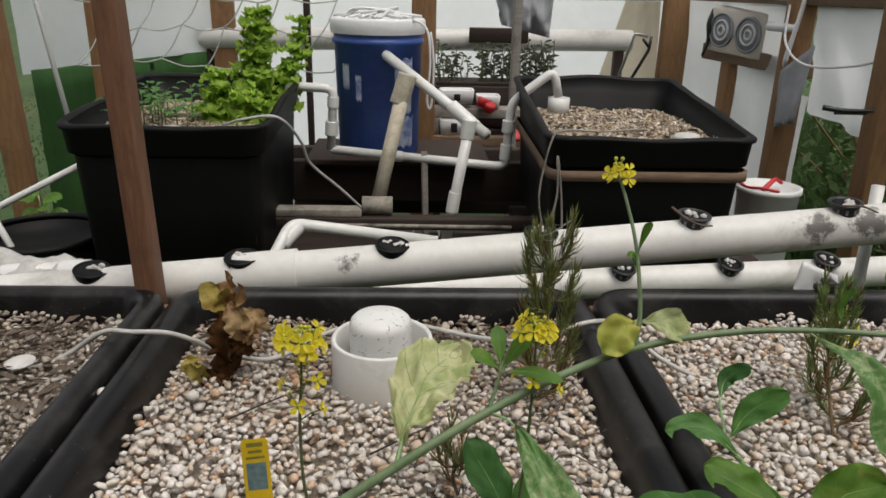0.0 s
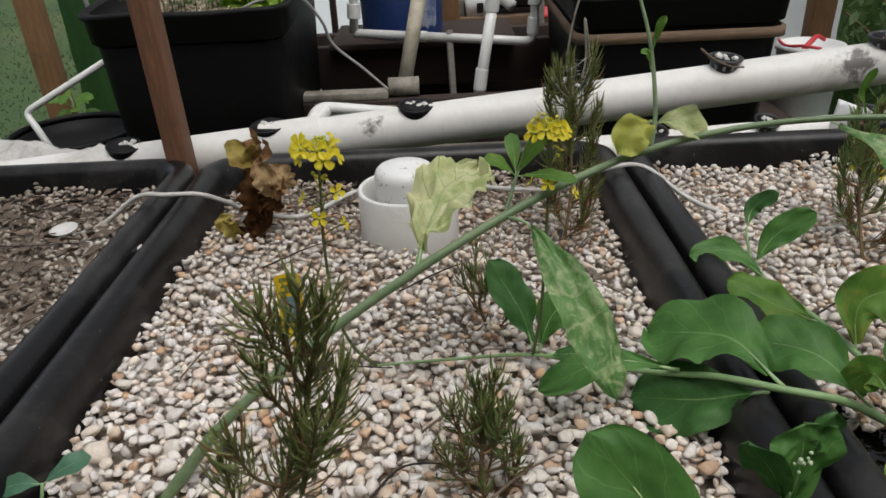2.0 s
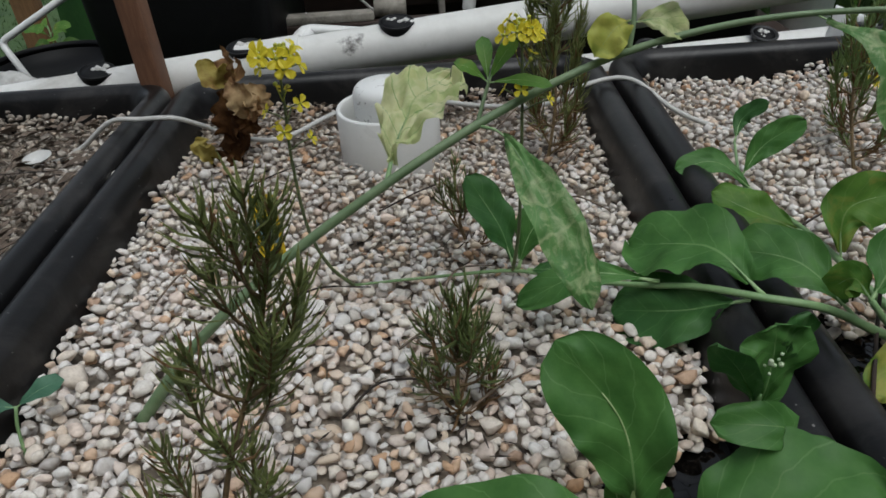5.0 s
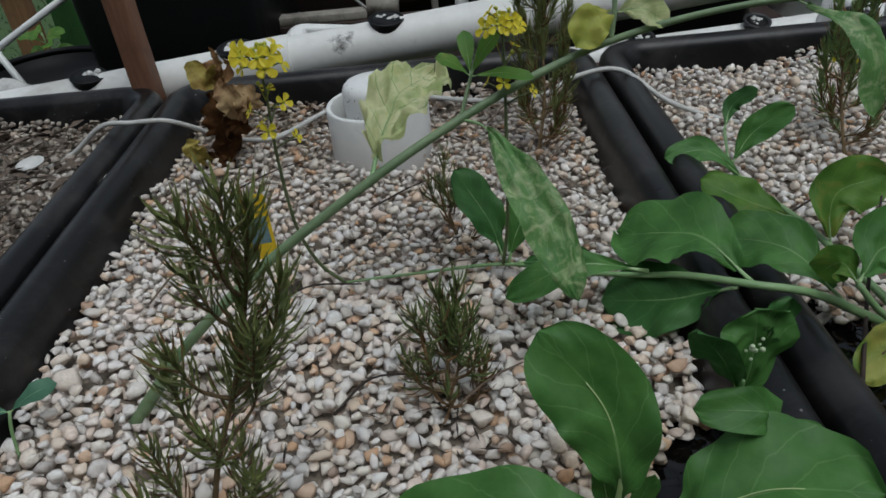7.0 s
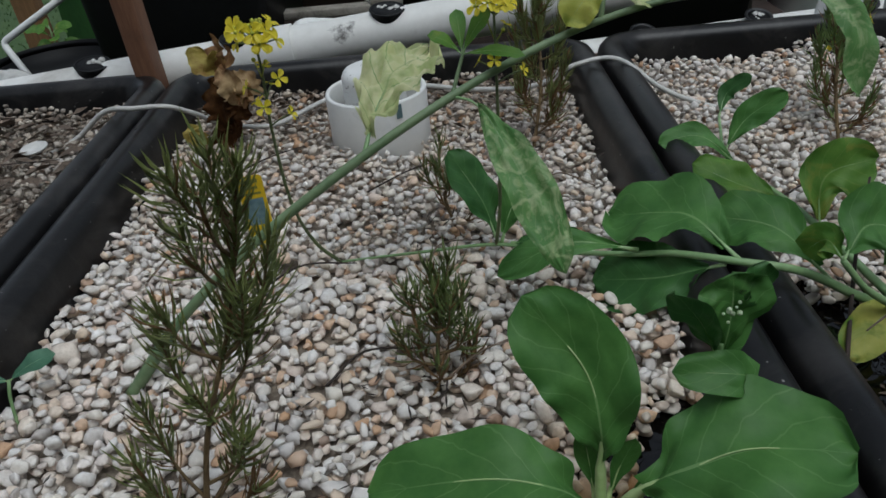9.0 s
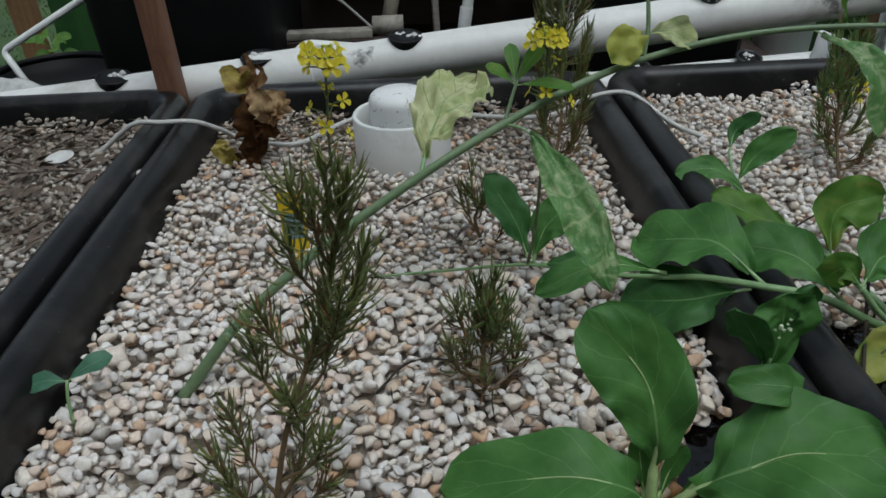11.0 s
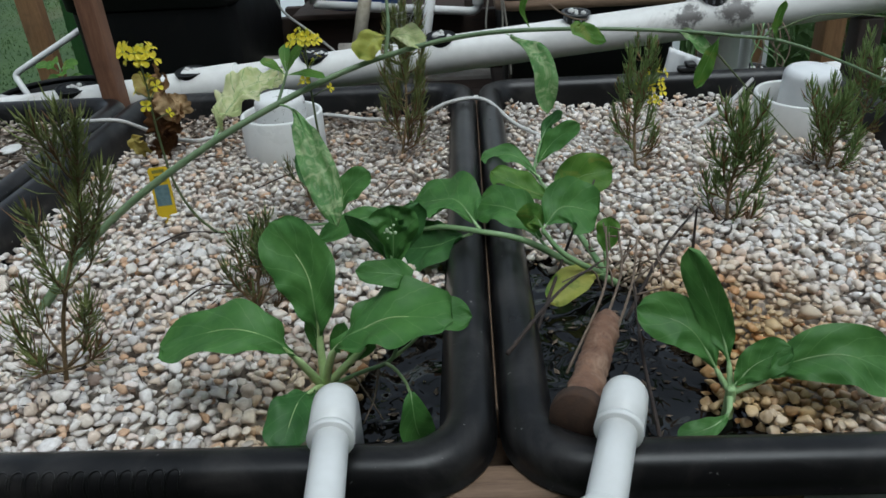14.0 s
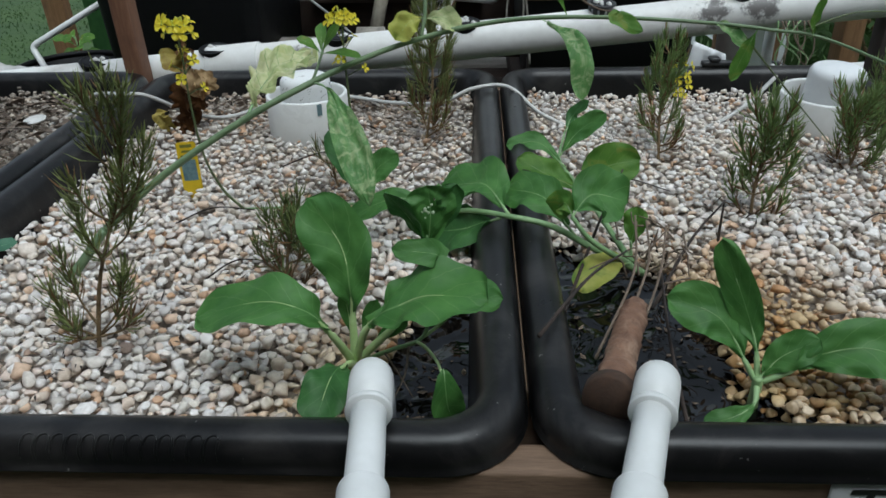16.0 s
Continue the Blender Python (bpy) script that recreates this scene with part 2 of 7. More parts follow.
M_TWIG = surface("dark_dry_twig", (0.014, 0.010, 0.008), (0.050, 0.034, 0.026), 60, 0.85, 0.4)
M_TWIG_GREY = surface("grey_dry_twig", (0.10, 0.072, 0.05), (0.19, 0.14, 0.10), 60, 0.85, 0.4)
M_STALK = surface("blue_green_stalk", (0.10, 0.165, 0.075), (0.19, 0.26, 0.135), 40, 0.5, 0.1, 200, (0.30, 0.36, 0.20), 14, (0.55, 0.8))
M_STEM = surface("pale_green_stem", (0.15, 0.28, 0.10), (0.26, 0.38, 0.18), 40, 0.45, 0.1)
M_RIB = surface("pale_leaf_rib", (0.24, 0.39, 0.15), (0.36, 0.50, 0.25), 50, 0.45, 0.1)
M_PETIOLE = surface("pale_leaf_stalk", (0.34, 0.48, 0.18), (0.50, 0.61, 0.30), 50, 0.45, 0.1)
M_STEM_DARK = surface("dull_green_thin_stem", (0.07, 0.10, 0.04), (0.16, 0.20, 0.08), 50, 0.6, 0.1)
M_LEAF = leaf_material("glossy_green_leaf", (0.048, 0.142, 0.027), (0.094, 0.226, 0.050), (0.30, 0.46, 0.19), 0.22)
M_LEAF_DARK = leaf_material("deep_green_leaf", (0.030, 0.100, 0.022), (0.062, 0.165, 0.040), (0.20, 0.35, 0.13), 0.2)
M_LEAF_BLUE = leaf_material("blue_green_leaf", (0.045, 0.125, 0.070), (0.090, 0.205, 0.125), (0.20, 0.34, 0.22), 0.2)
M_LEAF_LIME = leaf_material("lime_green_leaf", (0.07, 0.18, 0.025), (0.15, 0.29, 0.045), (0.32, 0.45, 0.16), 0.4, (0.30, 0.30, 0.06), 22.0, (0.55, 0.75))
M_LEAF_PALE = leaf_material("bleached_yellow_green_leaf", (0.58, 0.62, 0.29), (0.77, 0.77, 0.50), (0.21, 0.38, 0.12), 0.45, (0.40, 0.52, 0.19), 34.0, (0.5, 0.78), 0.5, 6.0, 0.75)
M_LEAF_VARI = leaf_material("mottled_green_leaf", (0.09, 0.22, 0.06), (0.17, 0.33, 0.10), (0.30, 0.44, 0.18), 0.35, (0.40, 0.49, 0.25), 80.0, (0.47, 0.68), 0.45, 7.0, 0.3)
M_LEAF_YELLOW = leaf_material("yellowing_leaf", (0.34, 0.38, 0.06), (0.54, 0.52, 0.12), (0.44, 0.48, 0.18), 0.35, (0.13, 0.24, 0.03), 30.0, (0.5, 0.7))
M_DEAD = surface("withered_brown_leaf", (0.11, 0.05, 0.018), (0.30, 0.16, 0.06), 35, 0.8, 0.8, 160, (0.42, 0.36, 0.10), 16, (0.52, 0.72), depth=0.003, translucent=0.2)
M_DEAD_DARK = surface("rotted_dark_leaf", (0.022, 0.010, 0.004), (0.080, 0.034, 0.010), 45, 0.85, 0.9, 160, (0.12, 0.06, 0.018), 30, (0.5, 0.75), depth=0.003, spec=0.12)
M_DEAD_PALE = surface("papery_tan_leaf", (0.28, 0.16, 0.07), (0.50, 0.37, 0.19), 45, 0.8, 0.8, 160, (0.16, 0.07, 0.03), 26, (0.5, 0.7), depth=0.003, translucent=0.25)
M_DEAD_YELLOW = surface("mustard_yellow_dead_leaf", (0.26, 0.19, 0.03), (0.40, 0.33, 0.08), 40, 0.7, 0.8, 160, (0.18, 0.07, 0.02), 24, (0.5, 0.68), depth=0.003, translucent=0.25)
M_LITTER = surface("grey_brown_leaf_litter", (0.050, 0.036, 0.027), (0.185, 0.140, 0.105), 60, 0.9, 0.4, 200, (0.26, 0.22, 0.18), 40, (0.55, 0.75))
M_NEEDLE = surface("grey_green_needles", (0.140, 0.180, 0.050), (0.300, 0.330, 0.115), 90, 0.42, 0.0, 300, (0.20, 0.19, 0.06), 30, (0.58, 0.78), translucent=0.34)
M_NEEDLE_G = surface("fresh_green_needles", (0.125, 0.200, 0.055), (0.275, 0.370, 0.125), 90, 0.42, 0.0, 300, (0.17, 0.19, 0.05), 30, (0.60, 0.78), translucent=0.34)
M_NEEDLE_D = surface("deep_green_needles", (0.066, 0.100, 0.024), (0.165, 0.205, 0.062), 80, 0.5, 0.0, 300, (0.16, 0.13, 0.05), 40, (0.54, 0.74), translucent=0.15)
M_NEEDLE_B = surface("dry_brown_needles", (0.100, 0.052, 0.020), (0.26, 0.15, 0.060), 70, 0.75, 0.0, 300, (0.10, 0.11, 0.03), 40, (0.55, 0.75), translucent=0.1)
M_WOODY = surface("woody_brown_stem", (0.10, 0.065, 0.03), (0.22, 0.15, 0.07), 80, 0.8, 0.4)
M_PETAL = surface("bright_yellow_petal", (0.74, 0.60, 0.02), (0.86, 0.75, 0.05), 90, 0.5, 0.0, 200, translucent=0.35)
M_BUD_PALE = surface("pale_green_bud", (0.40, 0.50, 0.30), (0.62, 0.68, 0.50), 90, 0.5, 0.0)
M_BUD = surface("yellow_green_bud", (0.30, 0.36, 0.03), (0.50, 0.48, 0.05), 90, 0.5, 0.0)
M_LETTUCE = leaf_material("bright_lettuce_green", (0.26, 0.45, 0.05), (0.50, 0.68, 0.12), (0.50, 0.66, 0.20), 0.55)
M_BLUE = surface("blue_bucket_plastic", (0.026, 0.075, 0.29), (0.055, 0.125, 0.42), 8, 0.4, 0.05, 100, (0.10, 0.14, 0.30), 5, (0.6, 0.85))
M_WHITE = surface("white_plastic", (0.66, 0.67, 0.67), (0.78, 0.78, 0.77), 8, 0.4, 0.1, 80, (0.45, 0.42, 0.37), 6, (0.6, 0.9))
M_SHEET = surface("white_greenhouse_film", (0.90, 0.91, 0.91), (0.96, 0.97, 0.97), 3, 0.4, 0.25, 25, (0.84, 0.82, 0.78), 2.0, (0.55, 0.85), depth=0.02, translucent=0.7)
M_GRIMY = surface("grimy_grey_pvc", (0.16, 0.145, 0.12), (0.36, 0.33, 0.28), 14, 0.7, 0.3, 90, (0.07, 0.06, 0.05), 12, (0.5, 0.7))
M_LABEL = surface("weathered_paper_label", (0.20, 0.26, 0.40), (0.50, 0.53, 0.58), 30, 0.7, 0.2, 160, (0.10, 0.15, 0.33), 18, (0.48, 0.62))
M_YELLOWED = surface("yellowed_old_pvc", (0.40, 0.36, 0.27), (0.60, 0.55, 0.44), 10, 0.6, 0.2, 80, (0.24, 0.19, 0.11), 8, (0.5, 0.75))
M_LEGGY = surface("dark_leggy_leaf", (0.018, 0.022, 0.012), (0.055, 0.055, 0.028), 60, 0.8, 0.0, 200)
M_SACK = surface("soiled_white_sack", (0.34, 0.33, 0.31), (0.56, 0.55, 0.52), 18, 0.5, 0.4, 90, (0.14, 0.12, 0.10), 9, (0.5, 0.75), depth=0.004)
M_CHIP = surface("tan_gravel_chips", (0.13, 0.085, 0.05), (0.68, 0.57, 0.42), 75, 0.8, 0.4, 200, (0.06, 0.04, 0.028), 24, (0.54, 0.68))
M_CREAM = surface("cream_tarpaulin", (0.62, 0.55, 0.42), (0.74, 0.67, 0.54), 3, 0.6, 0.25, 25, depth=0.02, translucent=0.5)
M_SHADE = surface("green_shade_cloth", (0.018, 0.075, 0.016), (0.050, 0.150, 0.034), 9, 0.8, 0.3, 400, (0.05, 0.14, 0.03), 4, (0.5, 0.8), (1, 1, 0.1), translucent=0.35)
M_GREY_CLOTH = surface("grey_cloth", (0.30, 0.31, 0.33), (0.42, 0.43, 0.45), 20, 0.85, 0.3, 300, translucent=0.15)
M_RED = surface("red_plastic", (0.42, 0.015, 0.02), (0.60, 0.03, 0.035), 20, 0.4, 0.05)
M_BLACK = surface("black_plastic", (0.008, 0.008, 0.008), (0.02, 0.02, 0.02), 30, 0.4, 0.1)
M_STEEL = surface("dull_steel", (0.35, 0.35, 0.35), (0.5, 0.5, 0.5), 30, 0.4, 0.1, metal=0.9)
M_YELLOW = surface("yellow_card", (0.50, 0.34, 0.005), (0.64, 0.45, 0.01), 30, 0.45, 0.02)
M_INK = surface("black_ink", (0.01, 0.01, 0.01), (0.02, 0.02, 0.018), 60, 0.5, 0.0)
M_PRINT = surface("faded_olive_print", (0.10, 0.11, 0.02), (0.20, 0.19, 0.03), 90, 0.5, 0.0)
M_TEAL = surface("blue_grey_print", (0.05, 0.10, 0.12), (0.16, 0.24, 0.25), 160, 0.45, 0.0)
M_SHELL = surface("off_white_shell", (0.46, 0.45, 0.42), (0.62, 0.61, 0.58), 60, 0.5, 0.1)
M_GRASS = surface("mown_grass", (0.022, 0.052, 0.012), (0.06, 0.105, 0.026), 1.2, 0.9, 0.5, 22, (0.13, 0.12, 0.060), 0.5, (0.56, 0.80), depth=0.03)
M_BLADE = surface("grass_blade", (0.025, 0.062, 0.013), (0.065, 0.120, 0.030), 3, 0.7, 0.0, 60, translucent=0.3)
M_SHRUB = surface("shrub_leaf", (0.035, 0.085, 0.02), (0.10, 0.17, 0.045), 5, 0.6, 0.0, 60, translucent=0.3)
M_SOIL = surface("dark_compost", (0.02, 0.014, 0.01), (0.06, 0.042, 0.03), 40, 0.95, 0.9, 200, depth=0.006)
M_WEB = surface("grey_web", (0.4, 0.4, 0.38), (0.5, 0.5, 0.48), 60, 0.8, 0.0)
M_GRIT = surface("brown_stone_grit", (0.12, 0.095, 0.072), (0.34, 0.285, 0.225), 160, 0.9, 0.8, 420, (0.05, 0.04, 0.03), 30, (0.5, 0.75), depth=0.003)
M_SILT = surface("black_wet_silt", (0.008, 0.007, 0.006), (0.03, 0.025, 0.02), 35, 0.35, 0.7, 180, depth=0.006)



def smudge(material, spots, colour):
    """Adds dark grime round a few spots of an object made in place."""
    nt = material.node_tree
    p = nt.nodes["Principled BSDF"]
    col = p.inputs["Base Color"].links[0].from_socket
    geo = nt.nodes.new("ShaderNodeNewGeometry")
    for (x, y, z), r in spots:
        d = nt.nodes.new("ShaderNodeVectorMath")
        d.operation = "DISTANCE"
        nt.links.new(geo.outputs["Position"], d.inputs[0])
        d.inputs[1].default_value = (x, y, z)
        w = calc(nt, "ADD", d.outputs["Value"], calc(nt, "MULTIPLY", calc(nt, "SUBTRACT", noise_node(nt, 45.0, 5.0, 0.75), 0.5), r * 3.0))
        m = nt.nodes.new("ShaderNodeMapRange")
        m.inputs["From Min"].default_value, m.inputs["From Max"].default_value = r * 0.55, r
        m.inputs["To Min"].default_value, m.inputs["To Max"].default_value = 0.9, 0.0
        nt.links.new(w, m.inputs["Value"])
        col = mix(nt, m.outputs["Result"], col, colour)
    nt.links.new(col, p.inputs["Base Color"])


smudge(M_PVC_OLD, [((-0.022, 1.05, 0.765), 0.022), ((0.668, 1.075, 0.815), 0.030), ((0.745, 1.075, 0.825), 0.034), ((0.5, 1.05, 0.80), 0.012)], (0.07, 0.06, 0.055))

M_WATER = bpy.data.materials.new("dark_rippled_water")
M_WATER.use_nodes = True
_nt = M_WATER.node_tree
_p = _nt.nodes["Principled BSDF"]
_nt.links.new(ramp_to(_nt, noise_node(_nt, 26.0, 6.0, 0.7, None, 0.8), [(0.35, (0.0015, 0.0015, 0.0015)), (0.66, (0.004, 0.0035, 0.003)), (0.8, (0.03, 0.024, 0.017))]), _p.inputs["Base Color"])
_p.inputs["Roughness"].default_value = 0.035
_p.inputs["Specular IOR Level"].default_value = 0.38
_b = _nt.nodes.new("ShaderNodeBump")
_b.inputs["Strength"].default_value, _b.inputs["Distance"].default_value = 0.9, 0.010
_nt.links.new(noise_node(_nt, 27.0, 1.5, 0.4, None, 0.7), _b.inputs["Height"])
_nt.links.new(_b.outputs["Normal"], _p.inputs["Normal"])


# ---- building helpers ----
ORIGIN = {}


def thing(name, label, category, at=(0, 0, 0), group="", kind=""):
    """A top-level thing: an empty at its base, that carries its parts."""
    ob = new(name)
    ob.empty_display_size = 0.02
    ob.location = at
    ORIGIN[ob] = Vector(at)
    return tagged(ob, label, category, group, kind)


def part(name, bm, material, parent=None, label="", smooth=True):
    """Links a bmesh in world coordinates as one mesh object under a thing or a part."""
    o = ORIGIN.get(parent, Vector((0, 0, 0)))
    for v in bm.verts:
        v.co -= o
    me = bpy.data.meshes.new(name)
    bm.to_mesh(me)
    bm.free()
    for m in material if isinstance(material, (list, tuple)) else [material]:
        me.materials.append(m)
    if smooth:
        me.shade_smooth()
    ob = new(name, me)
    if parent is not None:
        ob.parent = parent
    ORIGIN[ob] = o
    return tagged(ob, label)


def whole(name, bm, material, label, category, group="", kind="", smooth=True):
    """A top-level thing that is one mesh."""
    return tagged(part(name, bm, material, None, "", smooth), label, category, group, kind)


def curve_points(pts, n=8):
    """A smooth line through the points (Catmull-Rom)."""
    p = [Vector(q) for q in pts]
    p = [2 * p[0] - p[1]] + p + [2 * p[-1] - p[-2]]
    out = []
    for i in range(1, len(p) - 2):
        for k in range(n):
            t = k / n
            out.append(0.5 * (2 * p[i] + (p[i + 1] - p[i - 1]) * t + (2 * p[i - 1] - 5 * p[i] + 4 * p[i + 1] - p[i + 2]) * t * t + (3 * p[i] - p[i - 1] - 3 * p[i + 1] + p[i + 2]) * t ** 3))
    out.append(p[-2])
    return out


def tube(bm, pts, r, seg=10, r_end=None, caps=True, hollow=0.0, mat=0):
    """Sweeps a round section along the points, with the radius going from r to r_end."""
    pts = [Vector(p) for p in pts]
    n = len(pts)
    radii = r if isinstance(r, list) else None
    r_end = r if r_end is None else r_end
    t = (pts[1] - pts[0]).normalized()
    side = t.orthogonal().normalized()
    rings = []
    for i, p in enumerate(pts):
        d = (pts[min(i + 1, n - 1)] - pts[max(i - 1, 0)]).normalized()
        side = (side - d * side.dot(d)).normalized()
        up = d.cross(side)
        rad = radii[i] if radii else r + (r_end - r) * i / max(n - 1, 1)
        rings.append([bm.verts.new(p + (side * math.cos(a) + up * math.sin(a)) * rad) for a in (2 * math.pi * k / seg for k in range(seg))])
    for a, b in zip(rings, rings[1:]):
        for k in range(seg):
            f = bm.faces.new((a[k], a[(k + 1) % seg], b[(k + 1) % seg], b[k]))
            f.material_index = mat
    if caps:
        for ring, flip in ((rings[0], True), (rings[-1], False)):
            f = bm.faces.new(list(reversed(ring)) if flip else ring)
            f.material_index = mat
    return rings


def block(bm, x0, x1, y0, y1, z0, z1, bevel=0.003, m=None, mat=0):
    """A box with eased edges, turned by m if given."""
    made = bmesh.ops.create_cube(bm, size=1.0)["verts"]
    for v in made:
        v.co = Vector(((x0 + x1) / 2 + v.co.x * (x1 - x0), (y0 + y1) / 2 + v.co.y * (y1 - y0), (z0 + z1) / 2 + v.co.z * (z1 - z0)))
    faces = list({f for v in made for f in v.link_faces})
    for f in faces:
        f.material_index = mat
    if bevel:
        res = bmesh.ops.bevel(bm, geom=list({e for v in made for e in v.link_edges}), offset=bevel, segments=2, affect="EDGES", profile=0.5)
        made = list({v for f in res["faces"] for v in f.verts} | {v for v in made if v.is_valid})
    if m is not None:
        bmesh.ops.transform(bm, matrix=m, verts=made)
    return made


def beam(bm, a, b, w, h, bevel=0.003, twist=0.0, mat=0):
    """A straight timber from a to b with the section w by h."""
    a, b = Vector(a), Vector(b)
    d = b - a
    m = Matrix.Translation(a) @ d.to_track_quat("Z", "Y").to_matrix().to_4x4() @ pose(0, 0, 0, 0, 0, twist)
    return block(bm, -w / 2, w / 2, -h / 2, h / 2, 0, d.length, bevel, m, mat)


def lathe(bm, profile, at, seg=32, m=None, mat=0, closed=False):
    """Turns a profile of (radius, height) about the upright through at."""
    at = Vector(at)
    rings = []
    for r, z in profile:
        ring = []
        for k in range(seg):
            a = 2 * math.pi * k / seg
            p = Vector((r * math.cos(a), r * math.sin(a), z))
            ring.append(bm.verts.new((m @ p if m is not None else p) + at))
        rings.append(ring)
    pairs = list(zip(rings, rings[1:])) + ([(rings[-1], rings[0])] if closed else [])
    for a, b in pairs:
        for k in range(seg):
            f = bm.faces.new((a[k], a[(k + 1) % seg], b[(k + 1) % seg], b[k]))
            f.material_index = mat
    return rings


def rounded(x0, x1, y0, y1, r, n=7):
    """The corners of a rounded rectangle, counter-clockwise."""
    out = []
    for cx, cy, a0 in ((x1 - r, y1 - r, 0), (x0 + r, y1 - r, 90), (x0 + r, y0 + r, 180), (x1 - r, y0 + r, 270)):
        for k in range(n):
            a = radians(a0 + 90 * k / (n - 1))
            out.append((cx + r * math.cos(a), cy + r * math.sin(a)))
    return out


def loft(bm, loops, cap_first=False, cap_last=False, mat=0):
    rings = [[bm.verts.new(p) for p in loop] for loop in loops]
    n = len(rings[0])
    for a, b in zip(rings, rings[1:]):
        for k in range(n):
            f = bm.faces.new((a[k], a[(k + 1) % n], b[(k + 1) % n], b[k]))
            f.material_index = mat
    if cap_first:
        bm.faces.new(list(reversed(rings[0])))
    if cap_last:
        bm.faces.new(rings[-1])
    return rings


def blade(pts, width, up, petiole=0.2, fold=0.12, wave=0.05, lobes=5.0, tip=1.35, seed=0, nu=16, nv=8, ragged=0.0, widest=0.6, crease=0.0, holes=()):
    """A leaf blade along the points; up is where its face looks; holes are eaten out at (along, across, radius). Returns the bmesh and the midrib's line."""
    rng = random.Random(seed)
    line = curve_points(pts, 10)
    total = len(line) - 1
    up = Vector(up).normalized()
    bm = bmesh.new()
    layer = bm.loops.layers.uv.new("UVMap")
    ph = [rng.uniform(0, 6.28) for _ in range(4)]
    rows = []
    for i in range(nu + 1):
        s = i / nu
        u = petiole + (1 - petiole) * s
        f = u * total
        k = min(int(f), total - 1)
        p = line[k].lerp(line[k + 1], f - k)
        d = (line[min(k + 2, total)] - line[max(k - 1, 0)]).normalized()
        side = d.cross(up).normalized()
        nrm = side.cross(d).normalized()
        if widest:
            w = (0.10 + 0.90 * math.sin(math.pi / 2 * s / widest) ** 1.25) if s < widest else (1 - ((s - widest) / (1.0 - widest)) ** 2.5) ** 0.5
            w = width / 2 * max(w, 0.02)
        else:
            w = width / 2 * max(math.sin(math.pi * min(s, 1.0) ** tip), 0.0) ** 0.62
        row = []
        for j in range(nv + 1):
            v = j / nv * 2 - 1
            edge = 1 + ragged * math.sin(lobes * 3.1 * s + ph[0] + (2 if v > 0 else 0)) * abs(v)
            lift = fold * w * abs(v) ** 1.4 + wave * width * abs(v) ** 2 * math.sin(lobes * s * 3.14 + ph[1] + (1.9 if v > 0 else 0)) + 0.02 * width * math.sin(9 * s + 5 * v + ph[2])
            if crease:
                q = Vector((s * 5.0 + seed, v * 2.2, 0.3 * seed))
                lift += crease * width * (noise.noise(q) + 0.5 * noise.noise(q * 2.6)) * min(1.0, abs(v) * 2 + 0.2)
            row.append((bm.verts.new(p + side * (w * v * edge) + nrm * lift), s, (v + 1) / 2))
        rows.append(row)
    for a, b in zip(rows, rows[1:]):
        for j in range(nv):
            q = (a[j], a[j + 1], b[j + 1], b[j])
            su, sv = (a[j][1] + b[j][1]) / 2, (a[j][2] + a[j + 1][2]) / 2
            if any(math.hypot(su - hu, (sv - hv) * 0.8) < hr for hu, hv, hr in holes):
                continue
            f = bm.faces.new([x[0] for x in q])
            for lp, x in zip(f.loops, q):
                lp[layer].uv = (x[1], x[2])
    return bm, line


def add_leaf(plant, pts, width, up=(0, 0, 1), material=None, petiole=0.2, rib=0.0016, label="", rib_material=None, **more):
    """A leaf with its rib and stalk, under a plant."""
    bm, line = blade(pts, width, up, petiole, **more)
    leaf = part("leaf", bm, material or M_LEAF, plant, label)
    bm = bmesh.new()
    n = max(4, int(len(line) * 0.85))
    radii = [rib * (1.0 - 0.25 * k / (n * petiole + 1) if k < n * petiole else max(0.08, 0.62 - 1.3 * (k / n - petiole))) for k in range(n)]
    down = Vector(up).normalized()
    tube(bm, [p - down * q * (0.4 if k < n * petiole else 0.8) for k, (p, q) in enumerate(zip(line, radii))], radii, 7)
    part("leaf_rib", bm, rib_material or M_RIB, leaf)
    return leaf


# ---- ground and shelter ----
bm = bmesh.new()
bmesh.ops.create_grid(bm, x_segments=60, y_segments=60, size=60)
for v in bm.verts:
    r = v.co.length
    v.co.z = 0.02 * noise.noise(v.co * 0.6) + (0.0 if r < 12 else 0.02 * (r - 12))
whole("ground", bm, M_GRASS, "patchy mown grass with bare tan earth", "ground", kind="structure")


def grass(seed, x0, x1, y0, y1, n, h):
    rng = random.Random(seed)
    verts, faces = [], []
    for _ in range(n):
        x, y = rng.uniform(x0, x1), rng.uniform(y0, y1)
        a, b, k = rng.uniform(0, 6.28), rng.uniform(-0.5, 0.5), rng.uniform(0.4, 1.0) * h
        c, s = math.cos(a) * 0.006, math.sin(a) * 0.006
        i = len(verts)
        z = 0.02 * noise.noise(Vector((x, y, 0)) * 0.6) - 0.005
        verts += [(x - c, y - s, z), (x + c, y + s, z), (x + b * k * 0.5, y + b * k * 0.3, z + k * 0.7), (x + b * k, y + b * k * 0.5, z + k)]
        faces += [(i, i + 1, i + 2), (i + 1, i + 3, i + 2)]
    me = bpy.data.meshes.new("grass")
    me.from_pydata(verts, [], faces)
    me.materials.append(M_BLADE if h > 0.1 else M_GRASS)
    tagged(new("grass", me), "short uneven green grass beside the shelter", "grass", kind="stuff")


grass(3, -5.0, -1.25, 1.5, 8.0, 14000, 0.025)
grass(4, 1.45, 4.0, 1.0, 6.0, 7000, 0.35)


